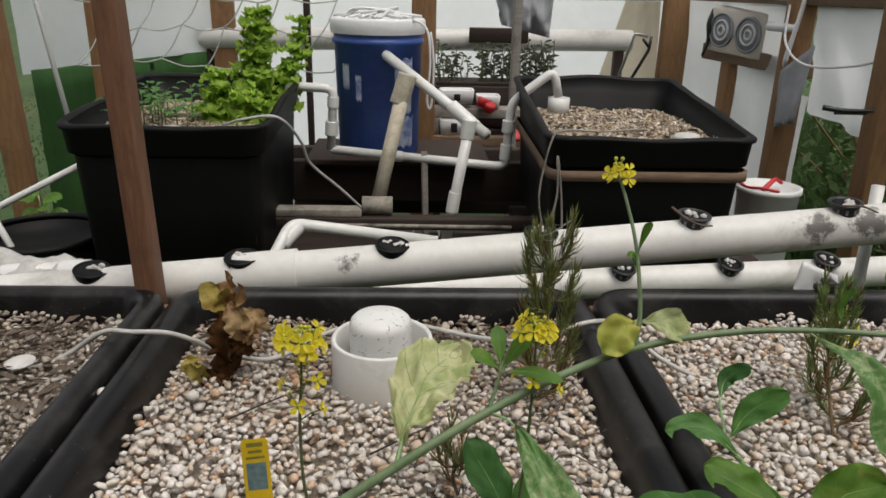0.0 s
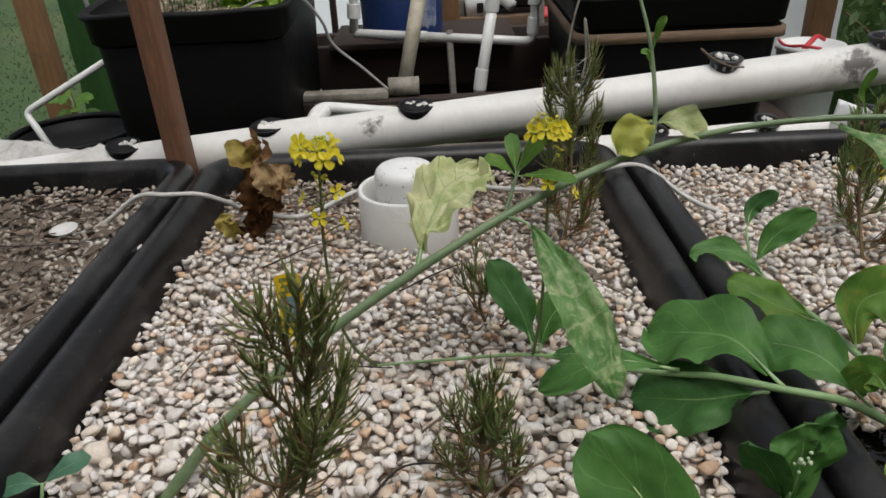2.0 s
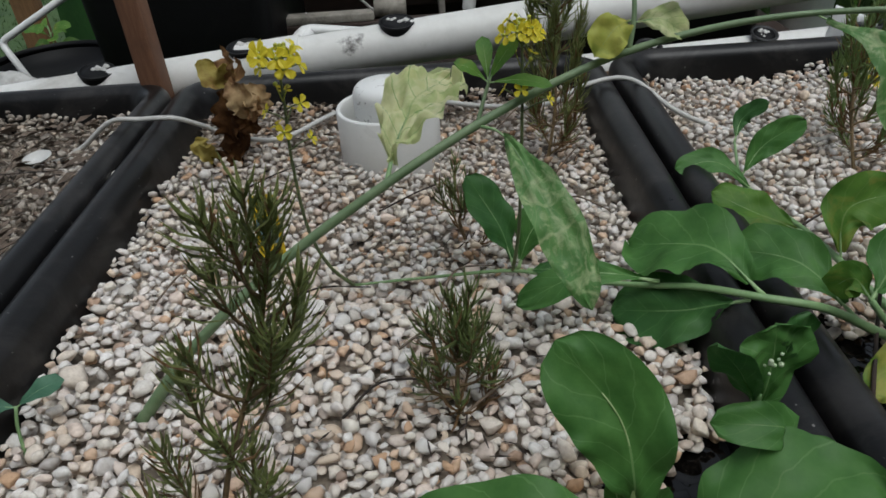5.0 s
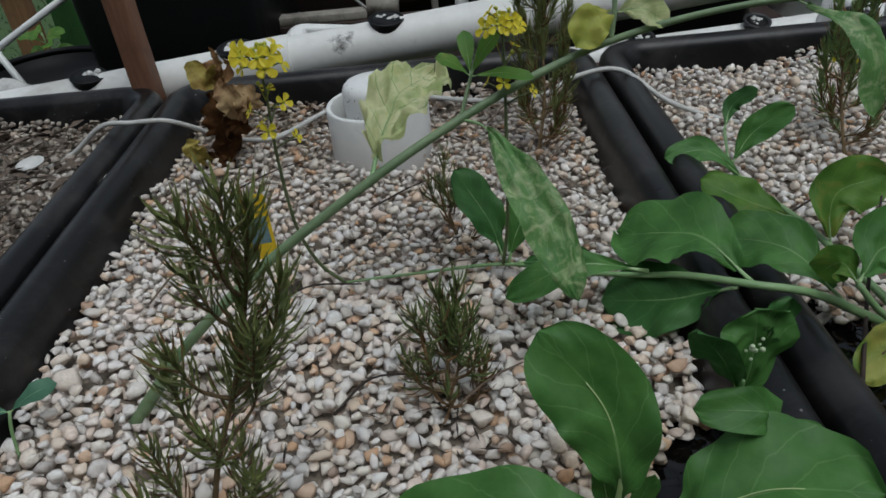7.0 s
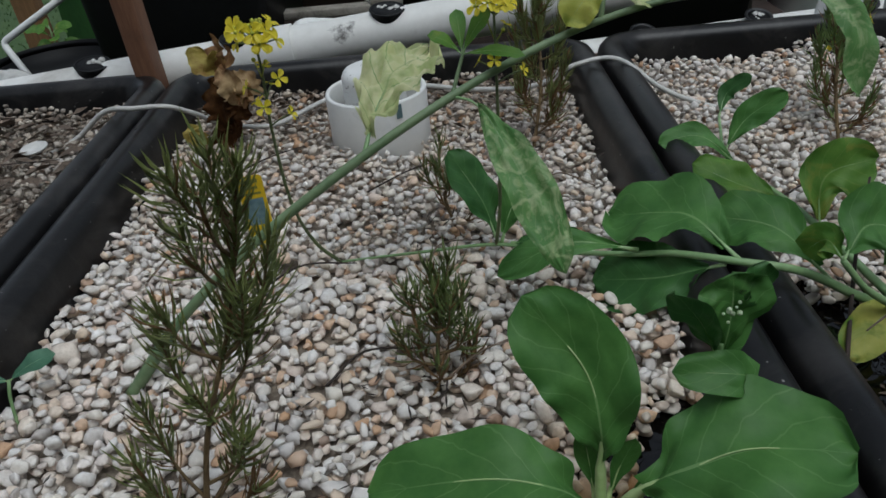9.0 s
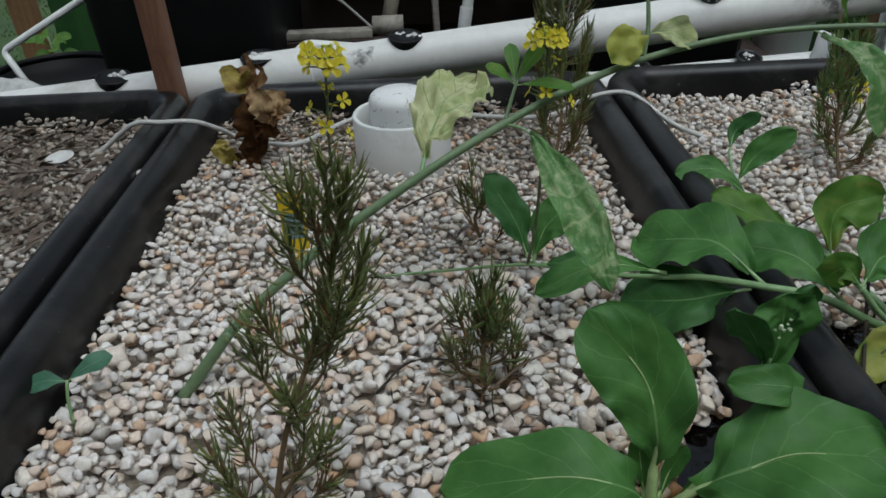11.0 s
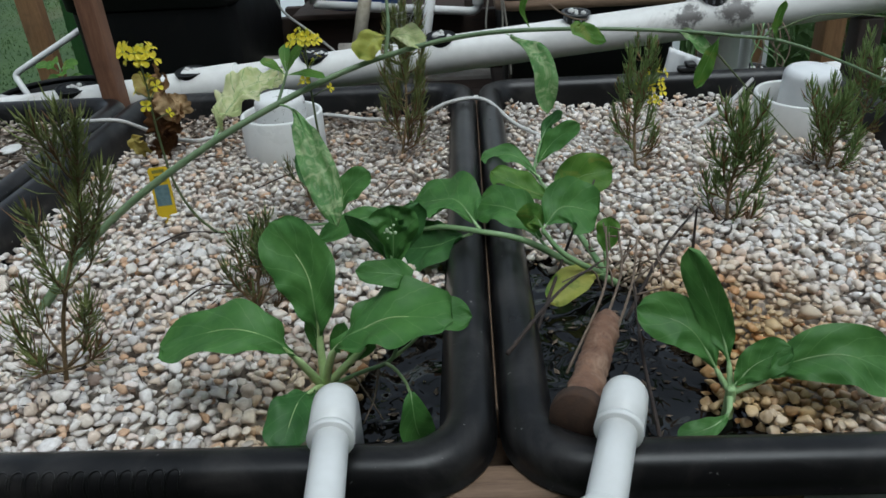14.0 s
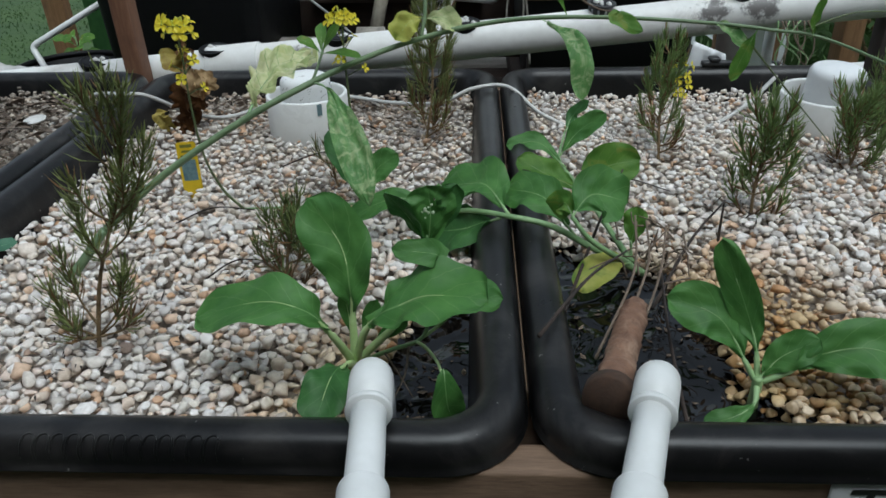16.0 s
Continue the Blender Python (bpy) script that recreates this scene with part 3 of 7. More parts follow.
def film(name, corners, material, label, nx=14, ny=10, sag=0.02, seed=1, category="plastic sheet", kind="", single=False):
    """A hung sheet over four corners (bottom left, bottom right, top right, top left) with soft creases and a little thickness."""
    a, b, c, d = (Vector(p) for p in corners)
    n = (b - a).cross(d - a).normalized()
    bm = bmesh.new()
    layers = []
    for off in (0.0,) if single else (0.0, 0.0025):
        rows = []
        for j in range(ny + 1):
            row = []
            for i in range(nx + 1):
                u, v = i / nx, j / ny
                p = a.lerp(b, u).lerp(d.lerp(c, u), v)
                q = Vector((u * 5 + seed, v * 2.2, seed))
                row.append(bm.verts.new(p + n * (off + sag * noise.noise(q) + sag * 0.4 * noise.noise(q * 3.1))))
            rows.append(row)
        layers.append(rows)
    for rows, flip in zip(layers, (False, True)):
        for j in range(ny):
            for i in range(nx):
                q = (rows[j][i], rows[j][i + 1], rows[j + 1][i + 1], rows[j + 1][i])
                bm.faces.new(q if flip else tuple(reversed(q)))
    if single:
        return whole(name, bm, material, label, category, kind=kind)
    border = lambda r: r[0] + [x[-1] for x in r[1:]] + r[-1][-2::-1] + [x[0] for x in r[-2:0:-1]]
    e, f = border(layers[0]), border(layers[1])
    for k in range(len(e)):
        m = (k + 1) % len(e)
        bm.faces.new((e[k], e[m], f[m], f[k]))
    return whole(name, bm, material, label, category, kind=kind)


def post(a, b, w, h, material, label, twist=0.0, name="timber_post"):
    bm = bmesh.new()
    beam(bm, a, b, w, h, 0.004, twist)
    return whole(name, bm, material, label, "timber post")


# plain unseen wall added behind the walk to block sky light from the front
bm = bmesh.new()
block(bm, -2.6, 2.8, -0.90, -0.84, 0.0, 2.4, 0.004)
whole("light_block_south", bm, M_DARKWOOD, "unseen dark board wall added to block the front light", "wall", kind="structure")

# uprights and rails of the shelter
post((-0.276, 1.028, 0.0), (-0.326, 1.028, 2.3), 0.038, 0.030, M_POST, "red-brown planed timber post between two grow beds")
post((-1.105, 2.3, 0.0), (-1.165, 2.3, 2.3), 0.05, 0.07, M_TIMBER_UP, "brown timber wall post at the grass side")
post((-0.955, 2.62, 0.0), (-0.955, 2.62, 2.3), 0.07, 0.05, M_TIMBER_UP, "brown timber wall post behind the black tank")
post((-0.72, 3.3, 0.0), (-0.72, 3.3, 2.3), 0.09, 0.05, M_TIMBER_UP, "brown timber post at the rear wall")
post((0.105, 2.75, 0.0), (0.105, 2.75, 2.3), 0.085, 0.05, M_TIMBER_UP, "orange-brown timber post behind the blue bucket")
post((-0.295, 2.72, 0.0), (-0.295, 2.72, 2.3), 0.022, 0.022, M_DARKWOOD, "thin dark stake behind the black tank", name="stake")
post((0.43, 2.72, 0.0), (0.425, 2.72, 2.3), 0.035, 0.03, M_GREYWOOD, "thin weathered stake between the tanks", name="stake")
post((1.2, 3.35, 0.0), (1.2, 3.35, 2.3), 0.11, 0.06, M_TIMBER_UP, "brown timber post in the rear corner")
post((1.285, 2.92, 0.0), (1.285, 2.92, 0.95), 0.05, 0.07, M_TIMBER_UP, "short timber post below the fan box")
post((1.31, 2.5, 0.0), (1.31, 2.5, 2.3), 0.075, 0.06, M_TIMBER_UP, "brown timber wall post hung with grey cloth")
post((1.40, 2.1, 0.0), (1.36, 2.1, 2.3), 0.075, 0.06, M_TIMBER_UP, "brown timber wall post beside the white pipe")
post((-0.9, 3.38, 1.10), (1.25, 3.38, 1.125), 0.05, 0.06, M_TIMBER, "weathered timber rail along the rear wall", 0, "timber_rail")
post((1.22, 3.2, 1.13), (1.46, 1.6, 1.13), 0.05, 0.06, M_TIMBER, "weathered timber rail along the side wall", 0, "timber_rail")
post((1.23, 3.05, 0.915), (1.38, 2.5, 0.90), 0.03, 0.06, M_TIMBER, "timber rail carrying the fan box", 0, "timber_rail")

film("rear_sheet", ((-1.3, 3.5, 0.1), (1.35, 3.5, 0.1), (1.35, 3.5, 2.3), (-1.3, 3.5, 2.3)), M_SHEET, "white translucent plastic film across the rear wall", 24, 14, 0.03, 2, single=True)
film("tarpaulin", ((0.85, 3.44, 0.55), (1.17, 3.42, 0.55), (1.15, 3.42, 1.09), (1.0, 3.44, 1.09)), M_CREAM, "cream tarpaulin hung slantwise over the rear film", 10, 8, 0.03, 5, "tarpaulin", single=True)
film("side_sheet", ((1.26, 3.36, 0.3), (1.34, 2.56, 0.3), (1.32, 2.56, 1.11), (1.24, 3.36, 1.11)), M_SHEET, "dull white plastic film on the side wall", 14, 10, 0.02, 3, single=True)
film("side_sheet", ((1.36, 2.44, 0.775), (1.44, 2.0, 0.705), (1.42, 2.0, 1.11), (1.33, 2.44, 1.11)), M_SHEET, "crumpled white plastic sheet tied to the side rail", 14, 10, 0.03, 4, single=True)
film("side_sheet", ((1.34, 2.53, 0.2), (1.35, 2.44, 0.2), (1.35, 2.44, 0.82), (1.34, 2.53, 0.82)), M_SHEET, "narrow strip of white plastic film by a post", 6, 10, 0.01, 8, single=True)
film("grey_cloth", ((1.255, 2.44, 0.72), (1.30, 2.40, 0.74), (1.335, 2.42, 0.985), (1.25, 2.45, 0.90)), M_GREY_CLOTH, "grey cloth draped over a side wall post", 8, 10, 0.015, 6, "cloth")
film("shade_cloth", ((-1.25, 2.72, 0.0), (-0.70, 3.4, 0.0), (-0.70, 3.4, 0.86), (-1.25, 2.72, 0.83)), M_SHADE, "dark green woven shade cloth on the side wall", 20, 12, 0.03, 7, "shade cloth")
film("side_sheet", ((-1.27, 2.70, 0.815), (-0.72, 3.38, 0.86), (-0.72, 3.38, 1.3), (-1.27, 2.70, 1.3)), M_SHEET, "white plastic film above the green shade cloth", 16, 10, 0.03, 9, single=True)


def shrub(at, r, n, seed, label):
    rng = random.Random(seed)
    sh = thing("shrub", label, "shrub", at)
    tips = []
    for _ in range(14):
        a, k = rng.uniform(0, 6.28), rng.uniform(0.3, 1.0)
        end = Vector(at) + Vector((math.cos(a) * r * k, math.sin(a) * r * k, rng.uniform(0.5, 1.6) * r))
        bm = bmesh.new()
        tube(bm, curve_points([at, Vector(at).lerp(end, 0.5) + Vector((rng.uniform(-.1, .1), rng.uniform(-.1, .1), 0.05)), end], 4), 0.012, 5, 0.003)
        part("limb", bm, M_WOODY, sh)
        tips.append(end)
    verts, faces = [], []
    for _ in range(n):
        c = rng.choice(tips).lerp(Vector(at), rng.uniform(0, 0.7)) + Vector([rng.gauss(0, 0.22 * r) for _ in range(3)])
        d, e = Vector([rng.uniform(-1, 1) for _ in range(3)]).normalized(), Vector([rng.uniform(-1, 1) for _ in range(3)]).normalized()
        s = rng.uniform(0.015, 0.04)
        if at[0] > 0 and c.x < 1.52:
            continue
        i = len(verts)
        verts += [c - d * s, c + e * s * 0.4, c + d * s, c - e * s * 0.4]
        faces.append((i, i + 1, i + 2, i + 3))
    me = bpy.data.meshes.new("foliage")
    me.from_pydata([Vector(v) - Vector(at) for v in verts], [], faces)
    me.materials.append(M_SHRUB)
    ob = new("foliage", me)
    ob.parent = sh
    tagged(ob, kind="stuff")


shrub((1.95, 2.6, 0.0), 0.75, 3500, 11, "dense green shrub outside the side wall")
shrub((2.5, 1.7, 0.0), 0.8, 3000, 12, "dense green shrub outside the side wall")
shrub((-2.6, 8.0, 0.0), 0.9, 2500, 13, "low green shrub beyond the grass")


# ---- grow beds ----
RIM, FILL = 0.738, 0.700


def grow_bed(x0, x1, y0, y1, label, ribs):
    bed = thing("grow_bed", label, "grow bed", ((x0 + x1) / 2, (y0 + y1) / 2, 0.42), "grow beds on the timber stand")
    bm = bmesh.new()
    prof = [(0.006, 0.7125), (-0.0012, 0.7120), (-0.0014, 0.7132), (0.0006, 0.7150), (0.0, 0.720), (0.002, 0.729), (0.007, 0.7355), (0.014, 0.738), (0.022, 0.7375), (0.029, 0.734), (0.033, 0.727), (0.036, 0.715),
            (0.040, 0.690), (0.052, 0.450), (0.060, 0.432), (0.070, 0.425)]
    loops = [[(x, y, z) for x, y in rounded(x0 + d, x1 - d, y0 + d, y1 - d, max(0.058 - d * 0.75, 0.012), 9)] for d, z in prof]
    loft(bm, loops, cap_last=True)
    under = [(0.070, 0.420), (0.056, 0.428), (0.046, 0.46), (0.0335, 0.69), (0.028, 0.7115)]
    loops = [[(x, y, z) for x, y in rounded(x0 + d, x1 - d, y0 + d, y1 - d, max(0.058 - d * 0.75, 0.012), 9)] for d, z in under]
    loft(bm, loops, cap_first=True)
    part("tub", bm, M_BED, bed)
    for k in range(ribs[2]):
        bm = bmesh.new()
        cx = ribs[0] + k * ribs[1]
        face = lambda u, d, z: (cx + u * 0.0040 + (d - 0.006) * 0.25, y0 + d, z)
        tube(bm, curve_points([face(-1, 0.0010, 0.7215), face(-1, 0.0022, 0.7292), face(-0.9, 0.0065, 0.7350), face(0, 0.0085, 0.7362), face(0.9, 0.0065, 0.7350), face(1, 0.0022, 0.7292), face(1, 0.0010, 0.7215)], 3), 0.00075, 5)
        part("moulded_rib", bm, M_BED, bed)
    return bed


BED_Y = (0.156, 1.034)
MID = (-0.2545, 0.3118, *BED_Y)
EAST = (0.3160, 0.885, *BED_Y)
WEST = (-0.83, -0.2605, *BED_Y)
grow_bed(*MID, "black plastic grow bed full of pale pebbles, wet in one corner", (-0.010, 0.0100, 13))
grow_bed(*EAST, "black plastic grow bed of pebbles with a pool of dark water", (0.56, 0.0100, 10))
grow_bed(*WEST, "dusty black plastic grow bed with leaf litter on its pebbles", (-0.6, 0.0100, 10))

stand = thing("bed_stand", "weathered timber stand under the grow beds", "bed stand", (0, 0.6, 0))
for y, h in ((0.1748, 0.0137), (1.0135, 0.0105)):
    bm = bmesh.new()
    block(bm, -0.86, 0.93, y - h, y + h, 0.60, 0.7105, 0.003)
    part("bearer", bm, M_TIMBER, stand)
for x in (-0.2575, 0.314):
    bm = bmesh.new()
    block(bm, x - 0.022, x + 0.022, 0.190, 0.99, 0.59, 0.685, 0.003)
    part("cross_bearer", bm, M_TIMBER, stand)
for x in (-0.82, 0.90):
    for y in (0.20, 0.95):
        bm = bmesh.new()
        block(bm, x - 0.03, x + 0.03, y - 0.03, y + 0.03, 0.0, 0.60, 0.004)
        part("leg", bm, M_TIMBER_UP, stand)
for y in (0.35, 0.8):
    bm = bmesh.new()
    block(bm, -0.86, 0.93, y - 0.05, y + 0.05, 0.38, 0.42, 0.003)
    part("shelf_board", bm, M_TIMBER, stand)
    for x in (-0.82, 0.90):
        bm = bmesh.new()
        block(bm, x - 0.02, x + 0.02, y - 0.04, y + 0.04, 0.0, 0.38, 0.003)
        part("prop", bm, M_TIMBER, stand)

for x, z in ((-0.2575, 0.710), (0.314, 0.712)):
    bm = bmesh.new()
    block(bm, x - 0.0016, x + 0.0016, 0.24, 1.0, 0.685, z, 0.0006)
    part("gap_lath", bm, M_TIMBER, stand, "narrow brown lath wedged between two beds")

sign = thing("sign_board", "white sign plate with bold black lettering on the bearer", "sign", (0.56, 0.160, 0.66))
bm = bmesh.new()
block(bm, 0.499, 0.64, 0.1585, 0.1608, 0.63, 0.7085, 0.001)
part("plate", bm, M_WHITE, sign)
fc = bpy.data.curves.new("lettering", "FONT")
fc.body, fc.size, fc.extrude, fc.shear = "Th", 0.046, 0.0003, 0.18
ft = new("lettering_curve", fc)
bpy.context.view_layer.update()
me = bpy.data.meshes.new_from_object(ft)
bpy.data.objects.remove(ft)
me.transform(Matrix.Translation((0.5055 - 0.56, 0.1580 - 0.160, 0.6725 - 0.66)) @ pose(0, 0, 0, 90, 0, 0))
me.materials.clear()
me.materials.append(M_INK)
ob = new("lettering", me)
ob.parent = sign


# ---- pebbles ----
def pebble_shapes(level, count, seed):
    """Rounded stone shapes: unit spheres pushed in and out, flattened."""
    rng = random.Random(seed)
    out = []
    for k in range(count):
        bm = bmesh.new()
        bmesh.ops.create_icosphere(bm, subdivisions=level, radius=1.0)
        off = Vector([rng.uniform(0, 40) for _ in range(3)])
        cuts = [(Vector([rng.gauss(0, 1) for _ in range(3)]).normalized(), rng.uniform(0.42, 0.74)) for _ in range(13)]
        for v in bm.verts:
            p = v.co * (1 + 0.16 * noise.noise(v.co * 1.3 + off))
            for n, d in cuts:
                over = p.dot(n) - d
                if over > 0:
                    p = p - n * over
            v.co = p
        bm.verts.ensure_lookup_table()
        out.append((np.array([v.co[:] for v in bm.verts]), np.array([[v.index for v in f.verts] for f in bm.faces])))
        bm.free()
    return out


def hole_depth(x, y, holes):
    d = 9.0
    for cx, cy, rx, ry in holes:
        d = min(d, math.hypot((x - cx) / rx, (y - cy) / ry))
    return d


def lay_pebbles(seed, x0, x1, y0, y1, pitch, holes, base=FILL - 0.021, skip=None):
    """Drops stones one after another onto a height field; returns centre, half axes and turn of each."""
    rng = random.Random(seed)
    cell = 0.0022
    nx, ny = int((x1 - x0) / cell) + 2, int((y1 - y0) / cell) + 2
    field = np.full((nx, ny), base)
    for i in range(nx):
        for j in range(ny):
            d = hole_depth(x0 + i * cell, y0 + j * cell, holes)
            field[i, j] -= 0.028 * max(0.0, min(1.0, (1.35 - d) / 0.5))
    out = []
    count = int((x1 - x0) * (y1 - y0) / (math.pi * pitch * pitch * 0.75) * 4.9)
    for _ in range(count):
        a = pitch * math.exp(rng.gauss(0, 0.24))
        b, c, turn = a * rng.uniform(0.56, 0.92), a * rng.uniform(0.45, 0.72), rng.uniform(0, 6.28)
        bx, by = rng.uniform(x0, x1), rng.uniform(y0, y1)
        r = int(a * 0.85 / cell) + 1
        ct, st = math.cos(turn) / (a * 0.86), math.sin(turn) / (a * 0.86)
        cv, sv = math.cos(turn) / (b * 0.86), math.sin(turn) / (b * 0.86)
        best = None
        for trial in range(6):
            x, y = (bx, by) if trial == 0 else (bx + rng.uniform(-0.011, 0.011), by + rng.uniform(-0.011, 0.011))
            if not (x0 + b * 0.8 < x < x1 - b * 0.8 and y0 + b * 0.8 < y < y1 - b * 0.8):
                continue
            if hole_depth(x, y, holes) < 0.95:
                continue
            i, j = int((x - x0) / cell), int((y - y0) / cell)
            i0, i1, j0, j1 = max(i - r, 0), min(i + r + 1, nx), max(j - r, 0), min(j + r + 1, ny)
            dx = (x0 + np.arange(i0, i1) * cell - x)[:, None]
            dy = (y0 + np.arange(j0, j1) * cell - y)[None, :]
            q = 1 - (dx * ct + dy * st) ** 2 - (dy * cv - dx * sv) ** 2
            rise = np.where(q > 0, 0.84 * c * np.sqrt(np.clip(q, 0, 1)), -1.0)
            touch = (field[i0:i1, j0:j1] + rise)[q > 0]
            if touch.size == 0:
                continue
            z = float(np.max(touch)) * 0.6 + float(np.mean(touch)) * 0.4
            if best is None or z < best[0]:
                best = (z, x, y, i0, i1, j0, j1, rise)
        if best is None:
            continue
        z, x, y, i0, i1, j0, j1, rise = best
        win = field[i0:i1, j0:j1]
        np.maximum(win, z + rise, out=win, where=rise > 0)
        out.append((Vector((x, y, z)), (a, b, c), Euler((rng.gauss(0, 0.22), rng.gauss(0, 0.22), turn))))

    def bare(p, s):
        for dx, dy in ((0, 0), (0.6, 0), (-0.6, 0), (0, 0.6), (0, -0.6), (0.45, 0.45), (-0.45, 0.45), (0.45, -0.45), (-0.45, -0.45)):
            i, j = int((p.x + dx * s[1] - x0) / cell), int((p.y + dy * s[1] - y0) / cell)
            if 0 <= i < nx and 0 <= j < ny and p.z + s[2] * 0.6 > field[i, j] - 0.006:
                return True
        return False

    out = [q for q in out if bare(q[0], q[1])]
    lift = FILL - float(np.median(field))
    return [(p + Vector((0, 0, lift)), s, e) for p, s, e in out]


def join_stones(name, stones, shapes, material, parent):
    vs, fs, n = [], [], 0
    for k, (p, s, e) in enumerate(stones):
        v, f = shapes[k % len(shapes)]
        m = np.array(e.to_matrix()) * np.array(s)
        vs.append(v @ m.T + np.array(p - ORIGIN[parent]))
        fs.append(f + n)
        n += len(v)
    vs, fs = np.concatenate(vs), np.concatenate(fs)
    me = bpy.data.meshes.new(name)
    me.vertices.add(len(vs))
    me.vertices.foreach_set("co", vs.ravel())
    me.loops.add(fs.size)
    me.loops.foreach_set("vertex_index", fs.ravel())
    me.polygons.add(len(fs))
    me.polygons.foreach_set("loop_start", np.arange(0, fs.size, 3))
    me.polygons.foreach_set("loop_total", np.full(len(fs), 3))
    me.update(calc_edges=True)
    me.shade_smooth()
    me.materials.append(material)
    ob = new(name, me)
    ob.parent = parent
    return tagged(ob, kind="stuff")


HOLES_MID = [(0.262, 0.275, 0.062, 0.115), (0.30, 0.20, 0.07, 0.07)]
HOLES_EAST = [(0.405, 0.34, 0.085, 0.14), (0.42, 0.20, 0.10, 0.09), (0.35, 0.42, 0.05, 0.09)]
FINE, COARSE = pebble_shapes(2, 14, 5), pebble_shapes(1, 14, 6)
SHARED = []
for k, (v, f) in enumerate(COARSE):
    me = bpy.data.meshes.new("pebble")
    me.from_pydata(v.tolist(), [], f.tolist())
    me.shade_smooth()
    me.materials.append(M_PEBBLE_ONE)
    SHARED.append(me)

for (x0, x1, y0, y1), holes, seed, label, singles in (
        (MID, HOLES_MID, 21, "pale river pebbles, white, cream and orange, filling a grow bed", (-0.12, 0.10, 0.30, 0.47)),
        (EAST, HOLES_EAST, 22, "pale river pebbles with a yellow-brown wet margin", (0.46, 0.62, 0.30, 0.42)),
        (WEST, [], 23, "dull pebbles mixed with brown leaf litter", None)):
    x0, x1, y0, y1 = x0 + 0.039, x1 - 0.039, y0 + 0.039, y1 - 0.039
    if seed == 23:
        x0 = -0.66
    gravel = thing("pebble_bed", label, "pebbles", ((x0 + x1) / 2, (y0 + y1) / 2, 0.66), "pebble fillings of the grow beds", "stuff")
    bm = bmesh.new()
    block(bm, x0, x1, y0, y1, 0.47, 0.664, 0.0)
    part("silt", bm, M_GRIT, gravel, "brown grit under the stones", False)
    nx, ny = int((x1 - x0) / 0.012), int((y1 - y0) / 0.012)
    bm = bmesh.new()
    rows = []
    for i in range(nx + 1):
        row = []
        for j in range(ny + 1):
            x, y = x0 + (x1 - x0) * i / nx, y0 + (y1 - y0) * j / ny
            dip = max(0.0, min(1.0, (1.55 - hole_depth(x, y, holes)) / 0.4))
            row.append(bm.verts.new((x, y, 0.6875 - 0.022 * dip + 0.0012 * noise.noise(Vector((x, y, 0)) * 60))))
        rows.append(row)
    for r0, r1 in zip(rows, rows[1:]):
        for j in range(ny):
            bm.faces.new((r0[j], r1[j], r1[j + 1], r0[j + 1]))
    part("grit", bm, M_GRIT, gravel, "fine brown grit between the stones")
    stones = lay_pebbles(seed, x0, x1, y0, y1, 0.0063, holes)
    picked = []
    if singles:
        picked = [s for s in stones if singles[0] < s[0].x < singles[1] and singles[2] < s[0].y < singles[3]]
        picked = sorted(picked, key=lambda s: -s[0].z)[:290]
    gone = {id(s) for s in picked}
    rest = [s for s in stones if id(s) not in gone]
    near = [s for s in rest if s[0].y < 0.58 and seed < 23]
    if near:
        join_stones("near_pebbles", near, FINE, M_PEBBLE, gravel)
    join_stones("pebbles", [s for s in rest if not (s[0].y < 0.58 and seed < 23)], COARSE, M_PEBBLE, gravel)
    for k, (p, s, e) in enumerate(picked):
        ob = new("pebble", SHARED[k % len(SHARED)])
        ob.parent = gravel
        ob.matrix_local = Matrix.LocRotScale(p - ORIGIN[gravel], e, s)

for (cx, cy, rx, ry), label in (((0.245, 0.275, 0.0255, 0.0955), "pool of dark rippled water at the bed's corner"), ((0.435, 0.345, 0.0775, 0.165), "pool of black rippled water over silt")):
    bm = bmesh.new()
    x0, x1, y0, y1 = (0.178, 0.2705, 0.178, 0.42) if cx < 0.3 else (0.3575, 0.56, 0.178, 0.53)
    loft(bm, [[(x, y, 0.6645) for x, y in rounded(x0, x1, y0, y1, 0.02, 5)], [(x, y, 0.682) for x, y in rounded(x0, x1, y0, y1, 0.02, 5)]], cap_first=True, cap_last=True)
    whole("pool", bm, M_WATER, label, "water", kind="structure", smooth=False)


